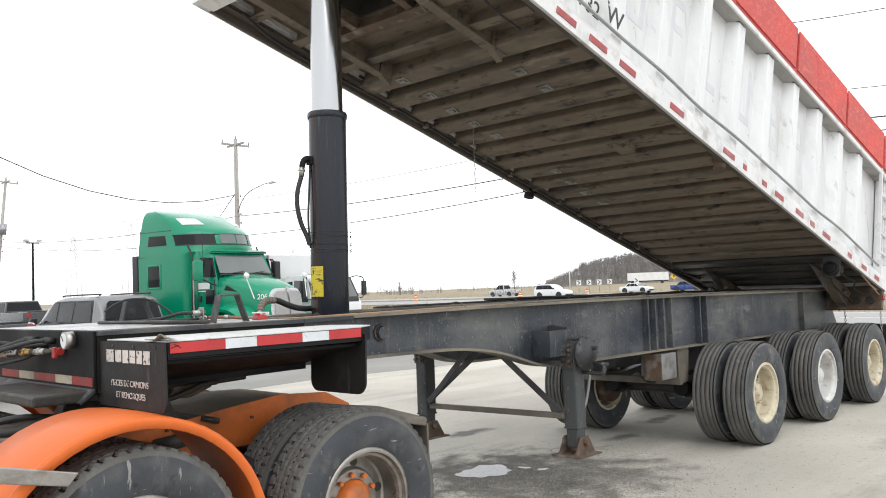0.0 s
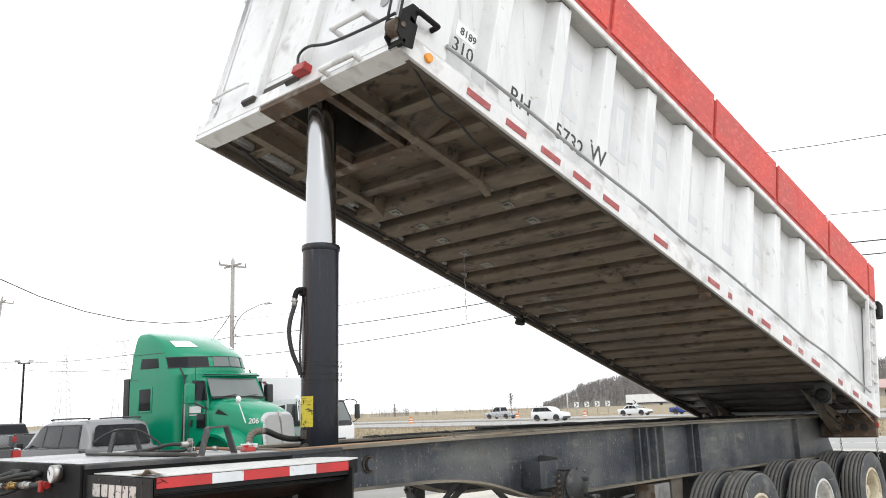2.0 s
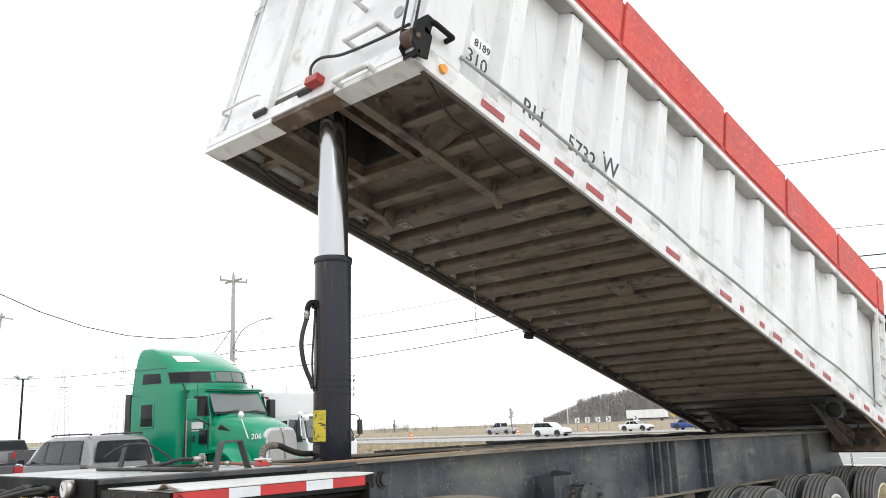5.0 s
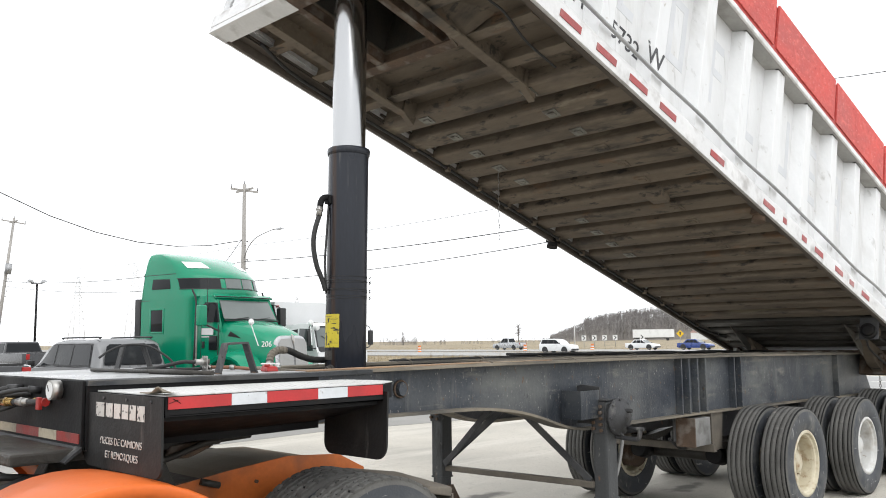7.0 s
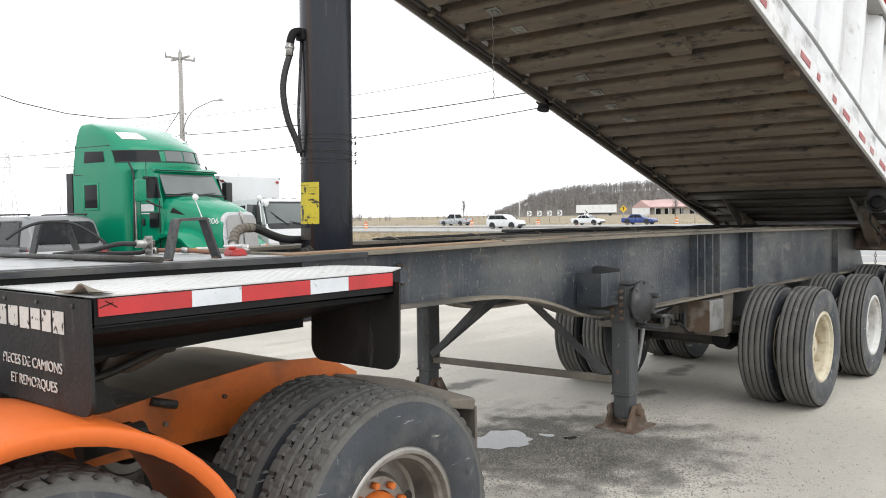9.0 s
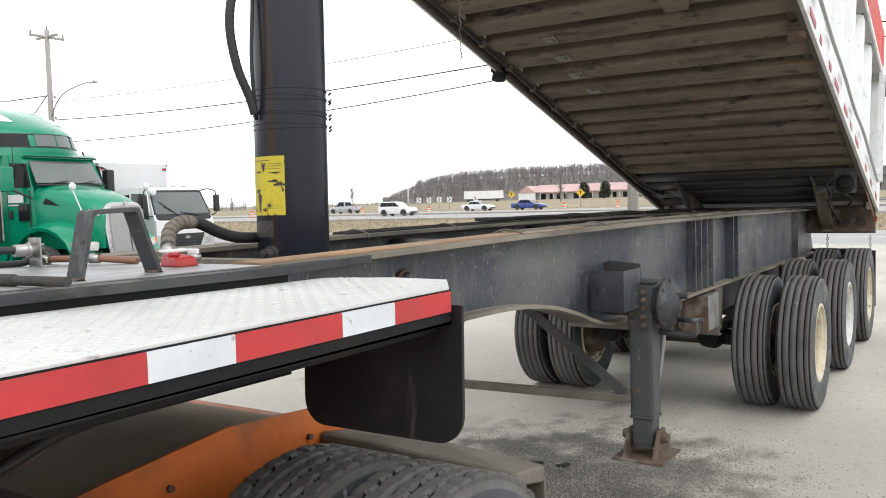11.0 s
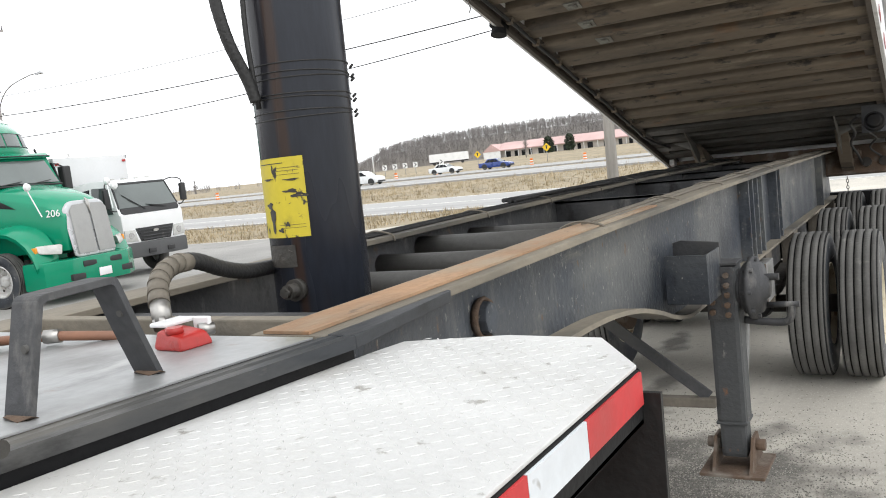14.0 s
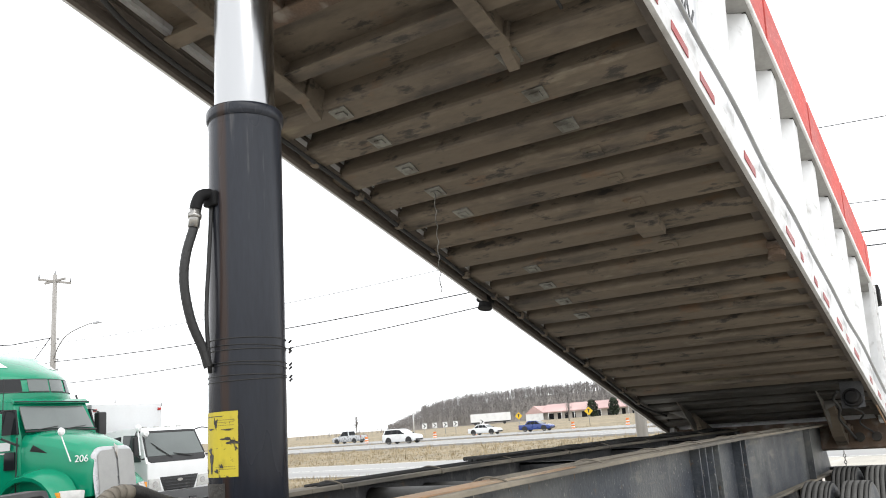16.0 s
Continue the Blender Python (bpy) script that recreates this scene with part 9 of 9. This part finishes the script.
# ---- far side of the highway ----
for k in range(9):
    g = thing("guard_rail", pose(88.0, -26 + 3.8 * k, 0), "galvanised roadside guard rail", "guard rail", "guard rails")
    bm = bm_new()
    prism(bm, [(0.0, 0.52), (0.05, 0.56), (0.05, 0.62), (0.0, 0.66), (0.05, 0.70), (0.05, 0.78), (0.0, 0.82), (-0.015, 0.82), (0.03, 0.74), (-0.015, 0.66), (0.03, 0.58), (-0.015, 0.52)], "y", 0, 3.8)
    part("beam", bm, M["galv"], g)
    bm = bm_new()
    block(bm, 0.05, 0.2, 0.1, 0.25, -0.1, 0.8, 0.01)
    part("post", bm, M["galv"], g)


def far(bearing, d):
    """A place d metres from the yard's middle at a bearing in degrees from +x."""
    return 0.7 + d * math.cos(radians(bearing)), -1.7 + d * math.sin(radians(bearing))


def barrel(b, d):
    x, y = far(b, d)
    z = land(x, y)
    t = thing("traffic_barrel", pose(x, y, z), "orange and white traffic barrel by the road", "barrel", "traffic barrels")
    for z0, z1, mt in ((0, 0.25, "barrel"), (0.25, 0.42, "white_paint"), (0.42, 0.62, "barrel"), (0.62, 0.78, "white_paint"), (0.78, 1.05, "barrel")):
        bm = bm_new()
        rod(bm, (0, 0, z0), (0, 0, z1), 0.30 - 0.08 * z0, 0.30 - 0.08 * z1, seg=14)
        part("band", bm, M[mt], t)


for b, d in ((38.2, 121), (20.7, 118), (30.9, 122), (45.6, 126), (33.6, 124), (24.3, 121), (14.0, 112), (51.5, 130)):
    barrel(b, d)


def diamond(b, d, chevron=False, h=2.6):
    x, y = far(b, d)
    z = land(x, y)
    t = thing("road_sign", pose(x, y, z, 0, 0, b), ("white and black chevron sign" if chevron else "yellow diamond warning sign") + " on a post", "sign", "road signs")
    bm = bm_new()
    rod(bm, (0.04, 0, 0), (0.04, 0, h), 0.05, seg=8)
    part("post", bm, M["galv"], t)
    bm = bm_new()
    if chevron:
        block(bm, -0.02, 0.0, -0.45, 0.45, h - 1.0, h, 0.005)
    else:
        prism(bm, [(0, h - 0.85), (0.7, h - 0.15), (0, h + 0.55), (-0.7, h - 0.15)], "x", -0.02, 0.0, 0.004)
    part("panel", bm, M["white_paint" if chevron else "sign_yellow"], t)
    bm = bm_new()
    if chevron:
        prism(bm, [(-0.3, h - 0.5), (0.1, h - 0.12), (0.34, h - 0.12), (-0.06, h - 0.5), (0.34, h - 0.88), (0.1, h - 0.88)], "x", -0.026, -0.02)
    else:
        prism(bm, [(-0.1, h - 0.4), (0.1, h - 0.4), (0.1, h), (0.25, h), (0, h + 0.25), (-0.25, h), (-0.1, h)], "x", -0.026, -0.02)
    part("mark", bm, M["letter_black"], t)


for b in (34.3, 33.6, 32.9, 32.2, 30.4):
    diamond(b, 165, True, 2.4)
diamond(27.9, 160)
diamond(23.2, 140)

bm = bm_new()
x, y = far(35.05, 230)
rod(bm, (x, y, 0), (x, y, 9.5), 0.2, 0.12, seg=8)
single("light_mast", bm, M["mast"], "tall light mast beyond the highway, paled for haze", "lamp post")


def parked_trailer(b0, b1, d):
    (x0, y0), (x1, y1) = far(b0, d), far(b1, d)
    L = math.hypot(x1 - x0, y1 - y0)
    t = thing("parked_trailer", pose(x0, y0, land(x0, y0), 0, 0, math.degrees(math.atan2(y1 - y0, x1 - x0))), "long white box trailer parked beyond the highway", "trailer")
    bm = bm_new()
    block(bm, 0, L, -1.25, 1.25, 1.0, 3.5, 0.03)
    part("van_body", bm, M["white_paint"], t)
    bm = bm_new()
    block(bm, 0.2, L - 0.2, -0.5, 0.5, 0.7, 1.0)
    for k in (1.5, 2.8, L - 2):
        rod(bm, (k, -1.2, 0.5), (k, 1.2, 0.5), 0.5, seg=14)
    part("running_gear", bm, M["plastic"], t)


parked_trailer(31.2, 28.5, 265)


def shop_row():
    """The long low building with a red roof on the rise beyond the highway."""
    (x0, y0), (x1, y1) = far(27.3, 285), far(14.5, 262)
    L = math.hypot(x1 - x0, y1 - y0)
    b = thing("shop_building", pose(x0, y0, 1.0, 0, 0, math.degrees(math.atan2(y1 - y0, x1 - x0))), "long low shop building with a faded red roof", "building")
    bm = bm_new()
    block(bm, 0, L, 0, 14, -0.8, 3.0)
    wall = part("wall", bm, M["wall_far"], b, "pale beige wall")
    bm = bm_new()
    prism(bm, [(-1.4, 2.7), (5.5, 5.1), (8.5, 5.1), (15.4, 2.7), (15.4, 2.4), (-1.4, 2.4)], "x", 4.5, L)
    part("roof", bm, M["roof_far"], b, "faded red sloping roof")
    bm = bm_new()
    prism(bm, [(-0.6, 2.4), (3.0, 4.9), (6.6, 2.4)], "y", -1.6, 12)
    part("gable_roof", bm, M["roof_far"], b)
    bm = bm_new()
    prism(bm, [(-0.2, -0.6), (-0.2, 2.4), (3.0, 4.55), (6.2, 2.4), (6.2, -0.6)], "y", -1.5, -1.42)
    part("gable", bm, M["white_paint"], b, "white gable front")
    k = 0
    x = 7.5
    while x < L - 3:
        bm = bm_new()
        w = rng.choice((1.2, 1.8, 2.6))
        block(bm, x, x + w, -0.06, 0.02, 0.0, 2.1)
        win = part("shop_window", bm, M["glass"], wall, "dark shop window")
        bm = bm_new()
        block(bm, x - 0.06, x + w + 0.06, -0.09, -0.03, 2.08, 2.2)
        part("lintel", bm, M["white_paint"], win)
        x += w + rng.choice((1.4, 2.2, 3.6))
    for k in range(12):
        bm = bm_new()
        x = 8 + k * (L - 10) / 12
        rod(bm, (x, -1.2, -0.6), (x, -1.2, 2.45), 0.1, seg=8)
        part("porch_post", bm, M["white_paint"], wall)


shop_row()

bm = bm_new()
block(bm, 0, 26, 0, 10, 0, 3.2, 0.02)
sh_ = single("storage_hall", bm, M["galv"], "low grey storage hall at the yard's far side", "building")
sh_.matrix_basis = pose(38, 150, 0, 0, 0, 160)

def far_house(b0, b1, d, h, label):
    """A low dark-roofed house beyond the highway, its long front to the yard."""
    (x0, y0), (x1, y1) = far(b0, d), far(b1, d)
    L = math.hypot(x1 - x0, y1 - y0)
    t = thing("far_house", pose(x0, y0, land(x0, y0), 0, 0, math.degrees(math.atan2(y1 - y0, x1 - x0))), label, "house", "houses beyond the highway")
    bm = bm_new()
    block(bm, 0, L, 0, 8, -0.3, h * 0.62)
    wall = part("wall", bm, M["house_wall"], t, "grey wall")
    bm = bm_new()
    prism(bm, [(-0.6, h * 0.6), (4.0, h), (8.6, h * 0.6), (8.6, h * 0.57), (-0.6, h * 0.57)], "x", -0.15, L + 0.15)
    part("roof", bm, M["roof_dark"], t, "dark shingle roof")
    n = max(2, int(L / 2.6))
    for k in range(n):
        for z in ((0.6,) if h < 5.5 else (0.6, 2.9)):
            bm = bm_new()
            x = (k + 0.5) * L / n
            block(bm, x - 0.6, x + 0.6, -0.05, 0.02, z, z + 1.2)
            win = part("window", bm, M["glass"], wall)
            bm = bm_new()
            block(bm, x - 0.68, x + 0.68, -0.08, -0.03, z - 0.1, z)
            part("sill", bm, M["white_paint"], win)


far_house(3.9, 2.15, 235, 7.2, "dark-roofed grey house beyond the highway")
far_house(2.05, 1.0, 262, 8.2, "narrow dark-roofed house beyond the highway")
far_house(0.98, 0.42, 228, 7.6, "small dark-roofed house beside the road signs")
far_house(-0.6, -2.4, 245, 6.0, "low dark-roofed house beyond the highway")
far_house(6.3, 4.6, 250, 6.6, "long dark-roofed house beyond the highway")


def board_sign(b, d, w, z0, z1, mat, label):
    x, y = far(b, d)
    t = thing("direction_sign", pose(x, y, land(x, y), 0, 0, b), label, "sign", "road signs")
    bm = bm_new()
    block(bm, -0.04, 0.0, -w / 2, w / 2, z0, z1, 0.01)
    panel = part("panel", bm, M[mat], t)
    for k in range(3):
        bm = bm_new()
        z = z0 + (z1 - z0) * (0.25 + 0.25 * k)
        block(bm, -0.05, -0.04, -w * 0.36, w * (0.1 + 0.1 * k), z - 0.1, z + 0.1)
        part("mark", bm, M["white_paint"], panel, "plain pale bar")
    for s in (-1, 1):
        bm = bm_new()
        rod(bm, (0.06, s * w * 0.35, -0.2), (0.06, s * w * 0.35, z1), 0.06, seg=8)
        part("post", bm, M["galv"], t)


board_sign(0.38, 190, 1.7, 2.3, 4.4, "sign_green", "green highway direction sign on two posts")
board_sign(-0.08, 215, 1.2, 2.9, 5.6, "blue_paint", "tall dark blue roadside sign on two posts")
for b, d, h in ((0.08, 240, 9.6), (-0.2, 250, 8.8), (2.45, 245, 8.5)):
    bm = bm_new()
    x, y = far(b, d)
    rod(bm, (x, y, -0.2), (x, y, h), 0.12, 0.06, seg=8)
    single("light_mast", bm, M["galv"], "thin grey mast beside the far houses", "mast")


# ---- trees ----
def bare_tree(bm, x, y, z, h, r, twigs=26):
    """A bare tree: tapered trunk, limbs and fine twig sprays."""
    tip = Vector((x + r.gauss(0, h * 0.03), y + r.gauss(0, h * 0.03), z + h * 0.72))
    base = Vector((x, y, z))
    rod(bm, base, tip, h * 0.009 + 0.015, h * 0.003, seg=4, caps=False)
    for k in range(twigs):
        t = r.uniform(0.3, 1.0)
        p = base.lerp(tip, t)
        a, up = r.uniform(0, math.tau), r.uniform(0.2, 1.0)
        ln = h * r.uniform(0.14, 0.33) * (1.25 - 0.6 * t)
        q = p + Vector((math.cos(a), math.sin(a), up)).normalized() * ln
        w = h * 0.005 + 0.01
        s = Vector((-math.sin(a), math.cos(a), 0)) * w
        bm.faces.new([bm.verts.new(c) for c in (p - s, p + s, q)])
        for _ in range(2):
            c = p.lerp(q, r.uniform(0.4, 0.9))
            d = c + Vector((r.gauss(0, 1), r.gauss(0, 1), r.uniform(0.3, 1.4))).normalized() * ln * 0.5
            bm.faces.new([bm.verts.new(v) for v in (c - s * 0.7, c + s * 0.7, d)])


# wooded hill
def hill_h(b):
    """The hill's crest height by bearing."""
    pts = ((-20, 0.3), (1, 0.6), (5, 4.5), (9, 10.5), (13, 13.0), (20, 13.0), (27, 12.4), (31, 11.0), (33, 9.2), (34.7, 6.6), (36, 3.0), (37, 0.2))
    for (b0, h0), (b1, h1) in zip(pts, pts[1:]):
        if b <= b1:
            return h0 + (h1 - h0) * max(0.0, (b - b0)) / (b1 - b0)
    return 0.0


bm = bm_new()
bs = [-20 + 57 * k / 38 for k in range(39)]
rings = [[bm.verts.new((*far(b, d), -0.3 + hill_h(b) * f)) for b in bs] for d, f in ((315, 0.0), (335, 0.45), (365, 0.85), (400, 1.0), (470, 0.9), (600, 0.0))]
for u, v in zip(rings, rings[1:]):
    for k in range(len(bs) - 1):
        bm.faces.new((u[k], u[k + 1], v[k + 1], v[k])).smooth = True
single("hill", bm, M["hill"], "low brown hill behind the fields", "hill", kind="structure")
wood = random.Random(9)
bm = bm_new()
for _ in range(6500):
    b = wood.uniform(3, 36.8)
    d = wood.uniform(318, 420)
    f = min(1.0, (d - 312) / 75) ** 0.7
    x, y = far(b, d)
    bare_tree(bm, x, y, -0.4 + hill_h(b) * f, wood.uniform(4.0, 7.2) * (0.7 if b > 34.5 else 1.0), wood, 26)
single("hill_wood", bm, M["bark"], "bare brown wood covering the hill", "trees", kind="stuff")
bm = bm_new()
for _ in range(260):
    b = wood.choice((wood.uniform(36.8, 43), wood.uniform(44, 50), wood.uniform(46, 48.5)))
    x, y = far(b, wood.uniform(330, 380))
    bare_tree(bm, x, y, -0.1, wood.uniform(2.5, 5.0), wood, 14)
for _ in range(220):
    b = wood.uniform(52, 85)
    x, y = far(b, wood.uniform(420, 520))
    bare_tree(bm, x, y, -0.1, wood.uniform(4, 8), wood, 12)
single("far_bushes", bm, M["bark"], "bare bushes along the horizon", "bushes", kind="stuff")
for b, d, h in ((38.9, 240, 7.5), (24.6, 215, 6.0), (46.9, 300, 6.0)):
    bm = bm_new()
    x, y = far(b, d)
    r = random.Random(int(b * 10))
    t = thing("bare_tree", pose(x, y, land(x, y)), "single bare tree in the dry field", "tree", "lone trees")
    tr = bm_new()
    rod(tr, (0, 0, 0), (0, 0, h * 0.75), 0.16, 0.03, seg=8)
    part("trunk", tr, M["bark"], t)
    bare_tree(bm, 0, 0, 0, h, r, 150)
    part("crown", bm, M["bark"], t, "fine bare twigs")
for b, d in ((23.0, 262), (21.6, 258)):
    x, y = far(b, d)
    r = random.Random(int(b * 7))
    t = thing("evergreen_tree", pose(x, y, 1.0), "dark evergreen in front of the shops", "tree", "lone trees")
    tr = bm_new()
    rod(tr, (0, 0, 0), (0, 0, 4.6), 0.14, 0.03, seg=8)
    part("trunk", tr, M["bark"], t)
    bm = bm_new()
    for _ in range(900):
        z = r.uniform(0.5, 5.0)
        rad = 1.45 * math.sqrt(max(0.05, 1 - ((z - 2.4) / 2.75) ** 2)) * r.uniform(0.5, 1.05)
        a = r.uniform(0, math.tau)
        c = Vector((rad * math.cos(a), rad * math.sin(a), z))
        s = 0.28
        bm.faces.new([bm.verts.new(c + Vector((r.gauss(0, s), r.gauss(0, s), r.gauss(0, s)))) for _ in range(3)])
    part("crown", bm, M["evergreen"], t, "dense dark needles")
